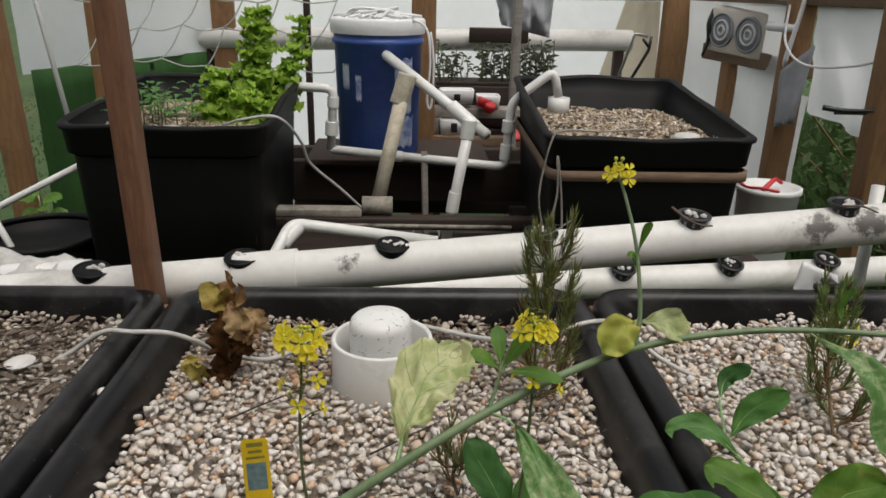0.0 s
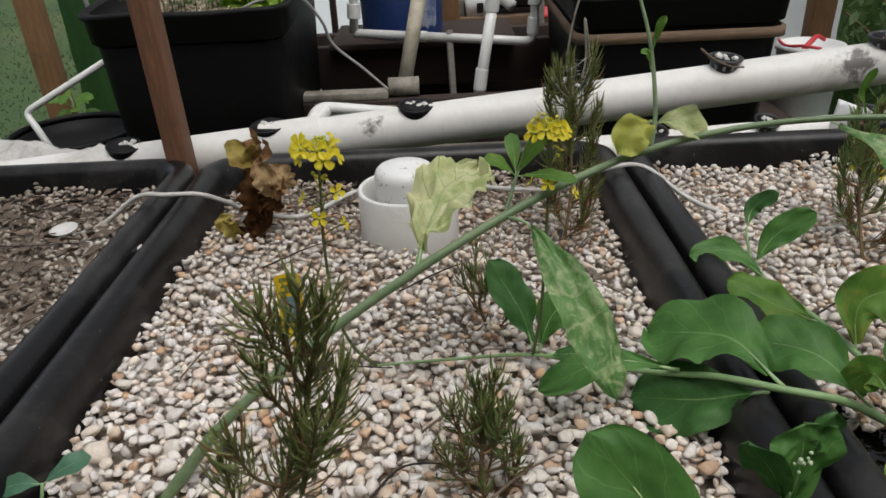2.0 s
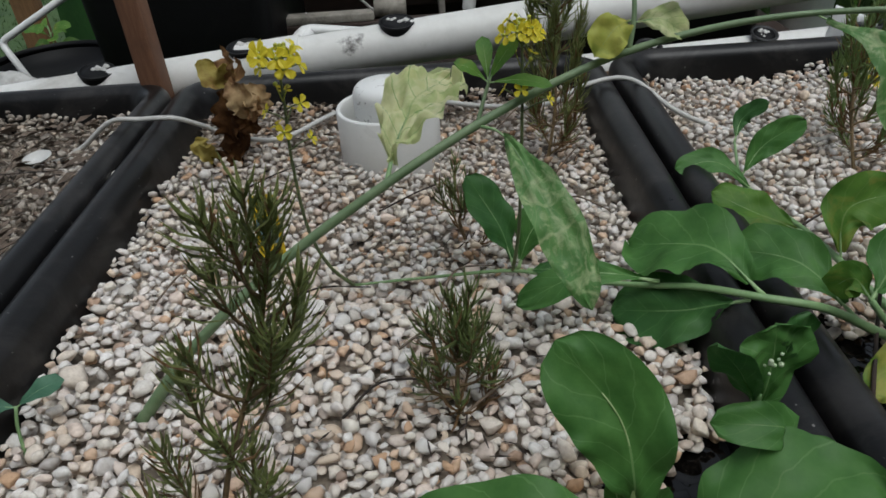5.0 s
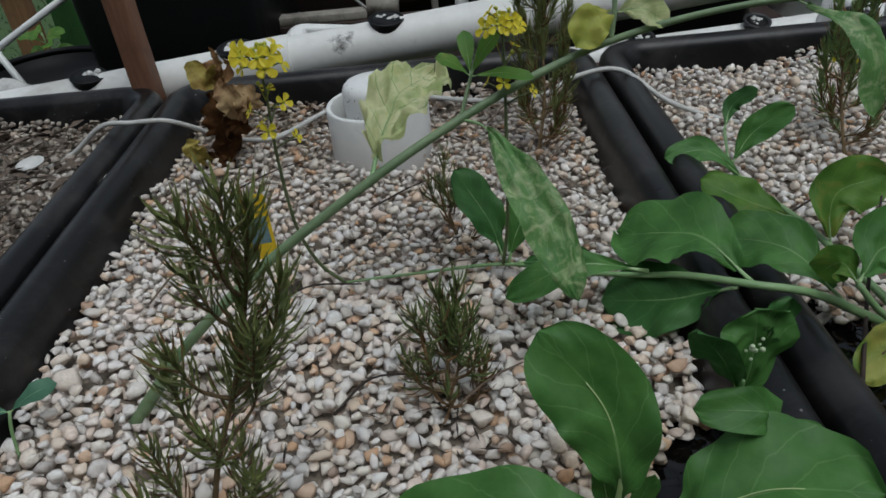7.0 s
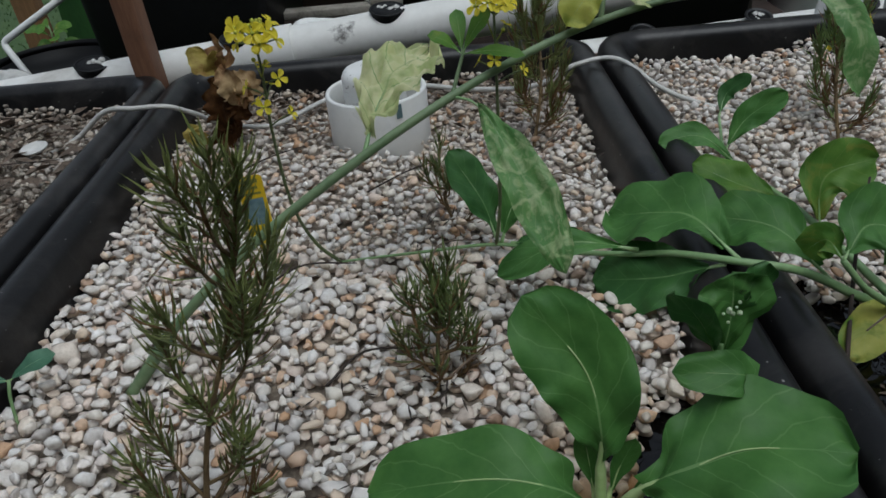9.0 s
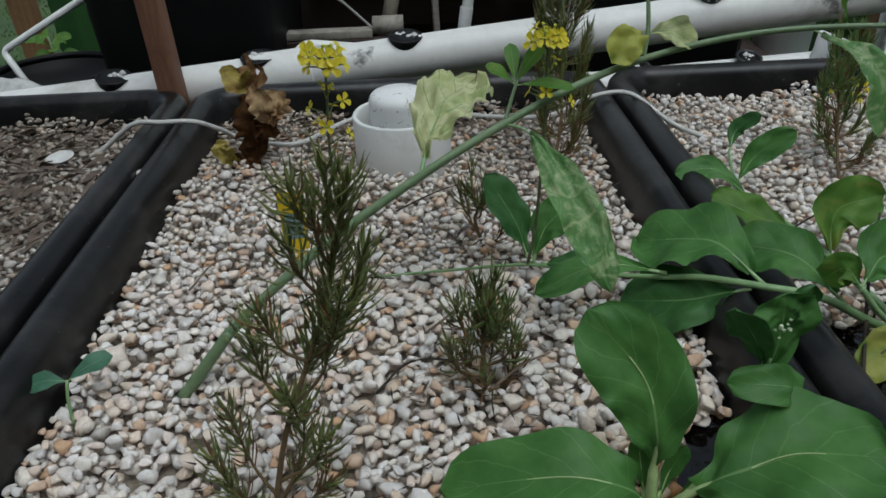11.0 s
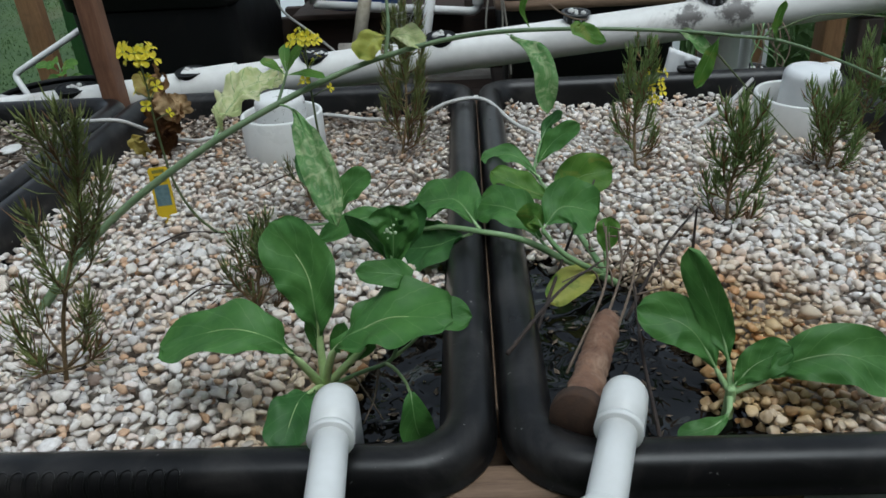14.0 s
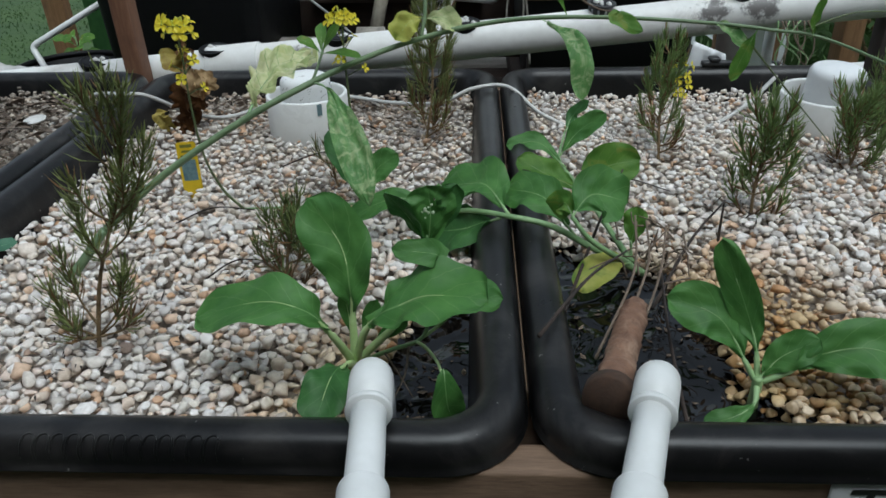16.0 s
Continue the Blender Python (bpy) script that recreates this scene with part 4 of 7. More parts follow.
# ---- pipework in and over the beds ----
def standpipe(x, y, top, dome_top, label, lean=0.0, tip=0.0, tag=None, off=(-0.002, 0.006), cap=0.0355, cap_material=None):
    """A pebble guard with a domed siphon cap inside it."""
    g = thing("media_guard", label, "pipe guard", (x, y, 0.60), "siphon guards in the grow beds")
    m = pose(0, 0, 0, tip, lean, 0)
    bm = bmesh.new()
    lathe(bm, [(0.0575, 0), (0.0575, top - 0.602), (0.0565, top - 0.60), (0.0530, top - 0.60), (0.0520, top - 0.602), (0.0520, 0)], (x, y, 0.60), 48, m, closed=True)
    part("guard_pipe", bm, M_PVC, g)
    h = dome_top - 0.60
    bm = bmesh.new()
    prof = [(cap, 0), (cap, h - 0.018)] + [(cap - 0.012 + 0.012 * math.cos(a), h - 0.016 + 0.012 * math.sin(a)) for a in (0.2, 0.6, 1.0, 1.35)] + [(0.016, h - 0.0025), (0.008, h - 0.0008), (0.0005, h)]
    lathe(bm, prof, (x + off[0], y + off[1], 0.60), 40, m)
    part("siphon_cap", bm, cap_material or M_CAP, g)
    if tag:
        bm = bmesh.new()
        a = radians(tag)
        for k in range(5):
            b = a + (k - 2) * 0.03
            for j, z in enumerate((top - 0.018, top - 0.002)):
                bm.verts.new((x + 0.0583 * math.cos(b), y + 0.0583 * math.sin(b), z))
        bm.verts.ensure_lookup_table()
        for k in range(4):
            bm.faces.new((bm.verts[2 * k], bm.verts[2 * k + 2], bm.verts[2 * k + 3], bm.verts[2 * k + 1]))
        part("printed_mark", bm, M_TEAL, g)
    return g


standpipe(0.036, 0.832, 0.757, 0.785, "white pvc pebble guard around a speckled domed cap", 0.0, 0.0, -62)
standpipe(0.760, 0.864, 0.745, 0.783, "off-white pebble guard around a white domed cap", 2.0, 4.0, None, (0.019, 0.010), 0.0378, M_WHITE)


def inlet(a, b, label):
    """A supply pipe over the rim with a coupling and an elbow that turns down into the bed."""
    inl = thing("inlet_pipe", label, "water pipe", b, "inlet pipes over the front rim")
    a, b = Vector(a), Vector(b)
    d = (b - a).normalized()
    bm = bmesh.new()
    tube(bm, [a - d * 0.25, a, b + d * 0.02], 0.0112, 24)
    part("pipe", bm, M_PVC, inl)
    bm = bmesh.new()
    tube(bm, [a - d * 0.125, a - d * 0.124, a - d * 0.030, a - d * 0.0285, a - d * 0.028], [0.0142, 0.0145, 0.0145, 0.0141, 0.0132], 24)
    part("coupling", bm, M_PVC, inl)
    bm = bmesh.new()
    down = Vector((0, 0, -1))
    r = 0.014
    e = b + d * 0.028
    bend = [e + d * r * math.sin(k * math.pi / 16) + down * (r - r * math.cos(k * math.pi / 16)) for k in range(9)]
    tube(bm, [b] + bend + [bend[-1] + down * 0.03], 0.0146, 24)
    tube(bm, [b - d * 0.0015, b - d * 0.001, b + d * 0.001, b + d * 0.004], [0.0143, 0.0149, 0.0149, 0.0145], 24)
    part("elbow", bm, M_PVC, inl)
    return inl


inlet((0.2135, 0.130, 0.7570), (0.2105, 0.166, 0.7560), "white pvc inlet elbow lying over a bed rim")
inlet((0.3727, 0.131, 0.7570), (0.384, 0.167, 0.7560), "white pvc inlet elbow beside a cut branch")

bm = bmesh.new()
tube(bm, curve_points([(-0.47, 0.850, 0.690), (-0.40, 0.870, 0.690), (-0.345, 0.874, 0.708), (-0.293, 0.866, 0.744), (-0.255, 0.861, 0.747), (-0.216, 0.861, 0.746), (-0.19, 0.877, 0.728), (-0.171, 0.889, 0.712), (-0.10, 0.868, 0.708), (-0.03, 0.945, 0.709), (0.062, 0.962, 0.710),
                        (0.15, 0.92, 0.712), (0.222, 0.888, 0.722), (0.272, 0.895, 0.741), (0.325, 0.897, 0.7425), (0.371, 0.852, 0.716), (0.434, 0.826, 0.697), (0.50, 0.80, 0.694), (0.60, 0.84, 0.695), (0.673, 0.89, 0.712), (0.75, 0.985, 0.73)], 6), 0.0031, 8)
whole("vinyl_tube", bm, M_GREY_TUBE, "thin grey vinyl tube laid over rims and pebbles", "tube")


# ---- growing pipes behind the beds ----
def net_pot(at, lean, sunk=False, size=1.0):
    m = pose(0, 0, 0, lean[0], lean[1], 0) @ Matrix.Scale(size, 4)
    pot = thing("net_pot", "black slotted net pot with pale gravel, set in a white pipe", "net pot", at, "net pots in the growing pipes")
    bm = bmesh.new()
    lip = 0.0255 if sunk else 0.0285
    lathe(bm, [(lip, 0.0145), (lip, 0.0155 if sunk else 0.017), (0.0225, 0.0155 if sunk else 0.017), (0.0215, 0.012), (0.018, -0.022), (0.0195, -0.022), (0.0235, 0.010), (0.0235, 0.014)], at, 22, m, closed=True)
    part("basket", bm, M_TANK if sunk else M_BLACK, pot)
    # flat black disc stands in for the dark hollow below the gravel
    bm = bmesh.new()
    lathe(bm, [(0.0227, 0.0120), (0.0227, 0.0150), (0.012, 0.0152), (0.0, 0.0152)], at, 20, m)
    part("dark_disc", bm, M_TANK, pot)
    bm = bmesh.new()
    rng = random.Random(int(at[0] * 999))
    for k in range(7):
        a, r = rng.uniform(-0.3, 3.5) if sunk else rng.uniform(0, 6.28), rng.uniform(0.004, 0.016)
        q = Vector(at) + m @ Vector((r * math.cos(a), r * math.sin(a), 0.0120 + rng.uniform(0, 0.004)))
        bmesh.ops.create_icosphere(bm, subdivisions=1, radius=rng.uniform(0.003, 0.0062), matrix=Matrix.Translation(q))
    tagged(part("gravel", bm, M_SHELL, pot), kind="stuff")
    for k in range(0 if sunk else 10):
        a = k * 0.628
        bm = bmesh.new()
        q = Vector((0.0225 * math.cos(a), 0.0225 * math.sin(a), 0.004))
        block(bm, -0.0022, 0.0022, -0.0006, 0.0006, -0.004, 0.004, 0.0, Matrix.Translation(Vector(at) + m @ q) @ m @ pose(0, 0, 0, 0, 0, math.degrees(a) + 90))
        part("slot", bm, M_GREY_CLOTH, pot)


def growing_pipe(a, b, r, label, joints):
    a, b = Vector(a), Vector(b)
    pipe = thing("growing_pipe", label, "growing pipe", a, "white growing pipes")
    bm = bmesh.new()
    tube(bm, [a.lerp(b, k / 12) for k in range(13)], r, 36)
    part("pipe", bm, M_PVC_OLD, pipe)
    d = (b - a).normalized()
    for f in joints:
        p = a.lerp(b, f)
        bm = bmesh.new()
        tube(bm, [p - d * 0.045, p - d * 0.044, p + d * 0.044, p + d * 0.045], r + 0.004, 36)
        part("collar", bm, M_PVC_OLD, pipe)
    return pipe


NFT_A, NFT_B = Vector((-1.05, 1.053, 0.655)), Vector((1.25, 1.128, 0.8476))
NFT_R = 0.0310
growing_pipe(NFT_A, NFT_B, NFT_R, "dirty white growing pipe with net pots behind the beds", (0.395,))
for x, lean in ((-0.388, (12, 18)), (-0.175, (6, -4)), (0.040, (4, 8)), (0.258, (4, 3)), (0.485, (6, 3)), (0.715, (4, -4))):
    f = (x - NFT_A.x) / (NFT_B.x - NFT_A.x)
    p = NFT_A.lerp(NFT_B, f)
    if x > 0.4:
        net_pot((p.x, p.y - 0.004, p.z + NFT_R - 0.004), lean, size=0.86)
    else:
        n = Vector((0, -math.sin(radians(9)), math.cos(radians(9))))
        net_pot(tuple(p + n * (NFT_R - 0.0128)), (9, lean[1] * 0.3), True)
for pts in (((0.437, 1.062, 0.846), (0.455, 1.060, 0.832), (0.480, 1.058, 0.821), (0.500, 1.064, 0.818)), ((0.690, 1.07, 0.848), (0.712, 1.062, 0.850), (0.735, 1.058, 0.842))):
    bm = bmesh.new()
    tube(bm, curve_points(pts, 5), 0.0019, 6, 0.0012)
    whole("dry_stick", bm, M_TWIG_GREY, "short pale dry stick caught in a net pot", "stick")
growing_pipe((-0.75, 1.50, 0.488), (1.5, 1.57, 0.572), 0.033, "second white growing pipe lower down behind the beds", (0.86,))
for x in (0.52, 0.755, 0.97):
    f = (x + 0.75) / 2.25
    net_pot((x, 1.50 + 0.07 * f - 0.012, 0.488 + 0.084 * f + 0.026), (18, 4))
for x0, y0, z1 in ((-0.9, 1.058, 0.635), (0.98, 1.12, 0.79)):
    bm = bmesh.new()
    block(bm, x0 - 0.02, x0 + 0.02, y0 - 0.02, y0 + 0.02, 0.0, z1, 0.003)
    whole("pipe_support", bm, M_DARKWOOD, "dark timber prop under a growing pipe", "timber prop")


# ---- rear tanks, bucket and pipework ----
def tank(x0, x1, y0, y1, zf, zb, depth, label, tilt=0.0):
    t = thing("black_tank", label, "tank", ((x0 + x1) / 2, (y0 + y1) / 2, min(zf, zb) - depth), "black tanks at the rear")
    bm = bmesh.new()

    def loop(d, dz, r=0.05):
        ring = rounded(x0 + d, x1 - d, y0 + d, y1 - d, max(r - d * 0.3, 0.012), 7)
        full = []
        for k, (x, y) in enumerate(ring):
            xn, yn = ring[(k + 1) % len(ring)]
            n = 16 if math.hypot(xn - x, yn - y) > 0.15 else 1
            full += [(x + (xn - x) * i / n, y + (yn - y) * i / n) for i in range(n)]
        sag = 0.0045 if dz < 0.06 else 0.0
        return [(x, y, zf + (zb - zf) * (y - y0) / (y1 - y0) - dz + sag * math.sin(x * 21 + 1.3) * math.sin(y * 17 + x0)) for x, y in full]

    loft(bm, [loop(0.012, 0.070), loop(0.004, 0.066), loop(0.0, 0.014), loop(-0.006, 0.010), loop(-0.007, 0.003), loop(-0.003, 0.0), loop(0.008, 0.0), loop(0.012, 0.005)])
    part("rim", bm, M_TANK, t)
    bm = bmesh.new()
    loft(bm, [loop(0.012, 0.005), loop(0.016, 0.040), loop(0.030, 0.046), loop(0.036, depth * 0.96), loop(0.055, depth * 0.985)], cap_last=True)
    loft(bm, [loop(0.045, depth), loop(0.030, depth - 0.01), loop(0.014, 0.074)], cap_first=True)
    part("tub", bm, M_TANK, t)
    return t


def tank_fill(x0, x1, y0, y1, z, seed, label):
    g = thing("pebble_bed", label, "pebbles", ((x0 + x1) / 2, (y0 + y1) / 2, z - 0.02), "", "stuff")
    rng = random.Random(seed)
    stones = []
    chips = []
    for _ in range(3000):
        x, y = rng.uniform(x0, x1), rng.uniform(y0, y1)
        a = rng.uniform(0.004, 0.011)
        (stones if rng.random() < 0.12 else chips).append((Vector((x, y, z - 0.004 + 0.008 * noise.noise(Vector((x, y, 0)) * 9) + rng.uniform(0, 0.006))), (a * rng.uniform(1.0, 1.7), a * rng.uniform(0.4, 0.8), a * 0.45), Euler((rng.gauss(0, 0.35), rng.gauss(0, 0.35), rng.uniform(0, 6.28)))))
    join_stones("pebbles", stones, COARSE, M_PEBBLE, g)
    join_stones("chips", chips, COARSE, M_CHIP, g)
    bm = bmesh.new()
    block(bm, x0, x1, y0, y1, z - 0.25, z - 0.006, 0.0)
    part("silt", bm, M_SILT, g, "", False)


tank(-0.703, -0.258, 1.675, 2.27, 0.836, 0.880, 0.43, "black plastic tank planted with bolted lettuce and seedlings")
tank_fill(-0.668, -0.293, 1.71, 2.235, 0.806, 31, "pale gravel filling a black tank")
tank(0.372, 0.848, 1.675, 2.32, 0.824, 0.887, 0.345, "black plastic tank of gravel with a timber strap round it")
tank_fill(0.407, 0.813, 1.71, 2.285, 0.795, 32, "pale dry gravel filling a black tank")
bm = bmesh.new()
loft(bm, [[(x, y, z + 0.03 * (y - 1.66)) for x, y in rounded(0.381 - d, 0.839 + d, 1.684 - d, 2.31 + d, 0.04, 6)] for d, z in ((0.0, 0.722), (0.006, 0.724), (0.006, 0.744), (0.0, 0.746))])
whole("timber_strap", bm, M_TIMBER, "brown timber strap clasped round the black tank", "strap")

bucket = thing("bucket", "tall blue plastic bucket with a white lid and torn labels", "bucket", (-0.037, 2.37, 0.643))
bm = bmesh.new()
lathe(bm, [(0.0, 0.0), (0.118, 0.0), (0.122, 0.006), (0.131, 0.325), (0.137, 0.327), (0.137, 0.340), (0.132, 0.342), (0.132, 0.355), (0.138, 0.357), (0.138, 0.370), (0.130, 0.372)], (-0.037, 2.37, 0.643), 40)
part("body", bm, M_BLUE, bucket)
bm = bmesh.new()
lathe(bm, [(0.140, 0.355), (0.1425, 0.368), (0.1425, 0.392), (0.138, 0.398), (0.127, 0.399), (0.122, 0.392), (0.0, 0.390)], (-0.037, 2.37, 0.643), 40)
part("lid", bm, M_WHITE, bucket)
for a0, a1, z0, z1 in ((-66, -38, 0.13, 0.29), (-60, -34, 0.03, 0.12), (-140, -128, 0.20, 0.27), (-118, -110, 0.17, 0.24)):
    bm = bmesh.new()
    for k in range(7):
        a = radians(a0 + (a1 - a0) * k / 6)
        for z in (z0, z1):
            r = 0.1225 + z * 0.0285 + 0.001
            bm.verts.new((-0.037 + r * math.cos(a), 2.37 + r * math.sin(a), 0.643 + z + 0.006 * math.sin(k * 2.3)))
    bm.verts.ensure_lookup_table()
    for k in range(6):
        bm.faces.new((bm.verts[2 * k], bm.verts[2 * k + 2], bm.verts[2 * k + 3], bm.verts[2 * k + 1]))
    part("torn_label", bm, M_LABEL, bucket)
bm = bmesh.new()
rng = random.Random(5)
for k in range(16):
    a, b = rng.uniform(0, 6.28), rng.uniform(0, 6.28)
    tube(bm, curve_points([(-0.037 + 0.11 * math.cos(a), 2.37 + 0.11 * math.sin(a), 1.044), (-0.037 + rng.uniform(-.06, .06), 2.37 + rng.uniform(-.06, .06), rng.uniform(1.05, 1.07)), (-0.037 + 0.13 * math.cos(b), 2.37 + 0.13 * math.sin(b), 1.046)], 5), 0.004, 6)
tube(bm, curve_points([(0.05, 2.29, 1.045), (0.105, 2.25, 1.02), (0.118, 2.24, 0.93), (0.110, 2.24, 0.82), (0.122, 2.245, 0.80), (0.128, 2.245, 0.92), (0.118, 2.25, 1.01)], 6), 0.0035, 6)
whole("rope_coil", bm, M_WHITE, "loose coil of pale cord on the bucket lid", "cord")


def pipe_run(label, pts, r, joints=(), old=False, material=None):
    run = thing("water_pipe", label, "water pipe", pts[0], "white pipework at the rear")
    bm = bmesh.new()
    tube(bm, pts, r, 18)
    part("pipe", bm, material or (M_PVC_OLD if old else M_PVC), run)
    for a, b, f in joints:
        bm = bmesh.new()
        tube(bm, [a, Vector(a).lerp(Vector(b), 0.05), Vector(a).lerp(Vector(b), 0.95), b], r * f, 18)
        part("fitting", bm, material or M_PVC, run)
    return run


def bent(pts, r):
    """Points of a run with small round bends at its corners."""
    pts = [Vector(p) for p in pts]
    out = [pts[0]]
    for a, b, c in zip(pts, pts[1:], pts[2:]):
        u, v = (a - b).normalized() * r, (c - b).normalized() * r
        for k in range(6):
            t = k / 5
            out.append((b + u) * (1 - t) ** 2 + b * 2 * t * (1 - t) + (b + v) * t * t)
    return out + [pts[-1]]


pipe_run("white pvc overflow pipe from the blue bucket to a tee", [(-0.011, 2.25, 0.945), (0.265, 1.99, 0.766)], 0.0145, (((0.174, 2.06, 0.83), (0.236, 2.01, 0.782), 1.3),))
pipe_run("white pvc drop pipe below the tee", [(0.22, 2.0, 0.796), (0.16, 1.97, 0.469)], 0.0145, (((0.219, 2.0, 0.805), (0.212, 2.0, 0.754), 1.3), ((0.185, 1.985, 0.612), (0.176, 1.98, 0.556), 1.2)))
pipe_run("wide yellowed pvc pipe leaning below the bucket", [(0.046, 2.13, 0.876), (-0.038, 2.05, 0.513)], 0.020, (((0.055, 2.13, 0.904), (0.03, 2.125, 0.824), 1.3),), material=M_YELLOWED)
pipe_run("white pvc supply line rising to a gravel tank", bent([(-0.169, 2.2, 0.678), (0.343, 2.2, 0.632), (0.353, 2.2, 0.822), (0.470, 2.2, 0.913), (0.488, 2.2, 0.84)], 0.028), 0.0128, (((0.342, 2.2, 0.655), (0.345, 2.2, 0.70), 1.35), ((0.347, 2.2, 0.735), (0.349, 2.2, 0.77), 1.5), ((0.0, 2.2, 0.6625), (0.04, 2.2, 0.659), 1.25)))
pipe_run("white pvc feed rising to the lettuce tank", bent([(-0.169, 2.2, 0.68), (-0.156, 2.2, 0.853), (-0.29, 2.2, 0.858)], 0.028), 0.0128, (((-0.166, 2.2, 0.72), (-0.163, 2.2, 0.76), 1.5), ((-0.160, 2.2, 0.80), (-0.158, 2.2, 0.83), 1.3)))
bm = bmesh.new()
lathe(bm, [(0.031, 0), (0.031, 0.048), (0.027, 0.048), (0.027, 0)], (0.490, 2.2, 0.79), 28, closed=True)
whole("pipe_ring", bm, M_PVC, "short white pipe collar standing on gravel", "pipe guard")
pipe_run("white pvc pipe with an elbow under the lettuce tank", bent([(-0.285, 1.57, 0.47), (-0.218, 1.75, 0.596), (0.13, 1.75, 0.552)], 0.03), 0.0135, (((-0.235, 1.71, 0.556), (-0.20, 1.75, 0.588), 1.3),))
pipe_run("thin white pipe bent round the tank's corner", bent([(-0.700, 1.87, 0.724), (-0.982, 1.87, 0.581), (-0.892, 1.80, 0.47)], 0.02), 0.0085)
pipe_run("pale plastic pipe along the rear wall", [(-0.85, 3.3, 0.905), (1.0, 3.3, 0.93)], 0.045, (((0.33, 3.3, 0.921), (0.36, 3.3, 0.9215), 1.1),), old=True)
for x in (-0.80, 0.95):
    bm = bmesh.new()
    block(bm, x - 0.02, x + 0.02, 3.28, 3.32, 0, 0.87 + (x + 0.8) * 0.011, 0.003)
    whole("pipe_support", bm, M_DARKWOOD, "dark timber prop under a growing pipe", "timber prop")
pipe_run("short white pipe stub beside a post", [(0.80, 1.16, 0.55), (0.795, 1.16, 0.855)], 0.0095)
pipe_run("white pipe offcut resting on the lower pipe", [(-0.86, 1.47, 0.567), (-0.57, 1.45, 0.587)], 0.022, (((-0.62, 1.453, 0.584), (-0.565, 1.45, 0.588), 1.12),))

# staging under the bucket and the tanks
staging = thing("staging", "dark timber staging carrying the tanks and the bucket", "staging", (0.0, 2.2, 0.0))
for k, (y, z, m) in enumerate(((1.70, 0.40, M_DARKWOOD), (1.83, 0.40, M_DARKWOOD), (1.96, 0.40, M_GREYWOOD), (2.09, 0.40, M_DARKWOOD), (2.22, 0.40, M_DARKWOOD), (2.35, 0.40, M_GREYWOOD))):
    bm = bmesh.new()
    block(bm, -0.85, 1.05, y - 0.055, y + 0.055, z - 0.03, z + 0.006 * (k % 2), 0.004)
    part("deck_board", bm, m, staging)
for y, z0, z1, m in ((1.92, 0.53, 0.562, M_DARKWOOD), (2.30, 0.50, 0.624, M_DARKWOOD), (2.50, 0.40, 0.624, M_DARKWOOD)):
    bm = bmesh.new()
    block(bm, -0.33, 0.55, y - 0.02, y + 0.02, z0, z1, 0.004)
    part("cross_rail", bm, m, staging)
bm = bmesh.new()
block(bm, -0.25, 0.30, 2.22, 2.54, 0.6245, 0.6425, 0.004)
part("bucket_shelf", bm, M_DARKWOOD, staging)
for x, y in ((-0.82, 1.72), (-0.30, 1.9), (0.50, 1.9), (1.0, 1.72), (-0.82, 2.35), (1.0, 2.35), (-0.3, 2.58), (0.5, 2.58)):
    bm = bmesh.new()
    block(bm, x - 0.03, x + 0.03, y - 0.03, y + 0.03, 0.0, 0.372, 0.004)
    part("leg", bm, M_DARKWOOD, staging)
bm = bmesh.new()
block(bm, 0.38, 0.98, 1.69, 2.33, 0.41, 0.475, 0.004)
part("packing_board", bm, M_DARKWOOD, staging)
bm = bmesh.new()
block(bm, -0.339, -0.063, 1.905, 1.95, 0.5625, 0.583, 0.003)
whole("stained_board", bm, M_GRIMY, "stained grey board lying on the timber staging", "board")
pipe_run("grimy pvc offcut lying on the timber staging", [(-0.062, 1.94, 0.586), (0.017, 1.94, 0.586)], 0.024, material=M_GRIMY)
pipe_run("thin grey pipe along the staging's edge", [(-0.169, 1.885, 0.548), (0.327, 1.885, 0.545)], 0.0055, material=M_GRIMY)
bm = bmesh.new()
beam(bm, (0.103, 2.2, 0.675), (0.11, 2.18, 0.42), 0.018, 0.012, 0.002)
whole("lath", bm, M_GREYWOOD, "short pale timber lath hanging on cord", "lath")
bm = bmesh.new()
tube(bm, curve_points([(0.085, 2.17, 0.47), (0.07, 2.16, 0.42), (0.11, 2.15, 0.40), (0.15, 2.16, 0.43), (0.12, 2.17, 0.475), (0.09, 2.17, 0.47)], 6), 0.003, 6)
tube(bm, curve_points([(0.085, 2.17, 0.47), (0.11, 2.16, 0.49), (0.13, 2.165, 0.47)], 6), 0.003, 6)
whole("cord", bm, M_GREY_TUBE, "grey cord knotted round a lath", "cord")
bm = bmesh.new()
tube(bm, curve_points([(-0.362, 1.76, 0.825), (-0.303, 1.7, 0.849), (-0.223, 1.68, 0.858), (-0.189, 1.76, 0.791), (-0.176, 1.82, 0.724), (-0.116, 1.88, 0.65), (-0.063, 1.92, 0.585)], 8), 0.0034, 8)
whole("vinyl_tube", bm, M_GREY_TUBE, "thin grey tube drooping from the lettuce tank", "tube")
bm = bmesh.new()
tube(bm, curve_points([(0.62, 1.80, 0.822), (0.50, 1.72, 0.83), (0.40, 1.66, 0.842), (0.37, 1.645, 0.82), (0.35, 1.64, 0.70), (0.37, 1.64, 0.62), (0.39, 1.64, 0.70), (0.385, 1.64, 0.79), (0.40, 1.64, 0.70), (0.41, 1.64, 0.58)], 8), 0.0024, 8)
whole("vinyl_tube", bm, M_GRIMY, "thin grimy looped tube hanging off the gravel tank", "tube")

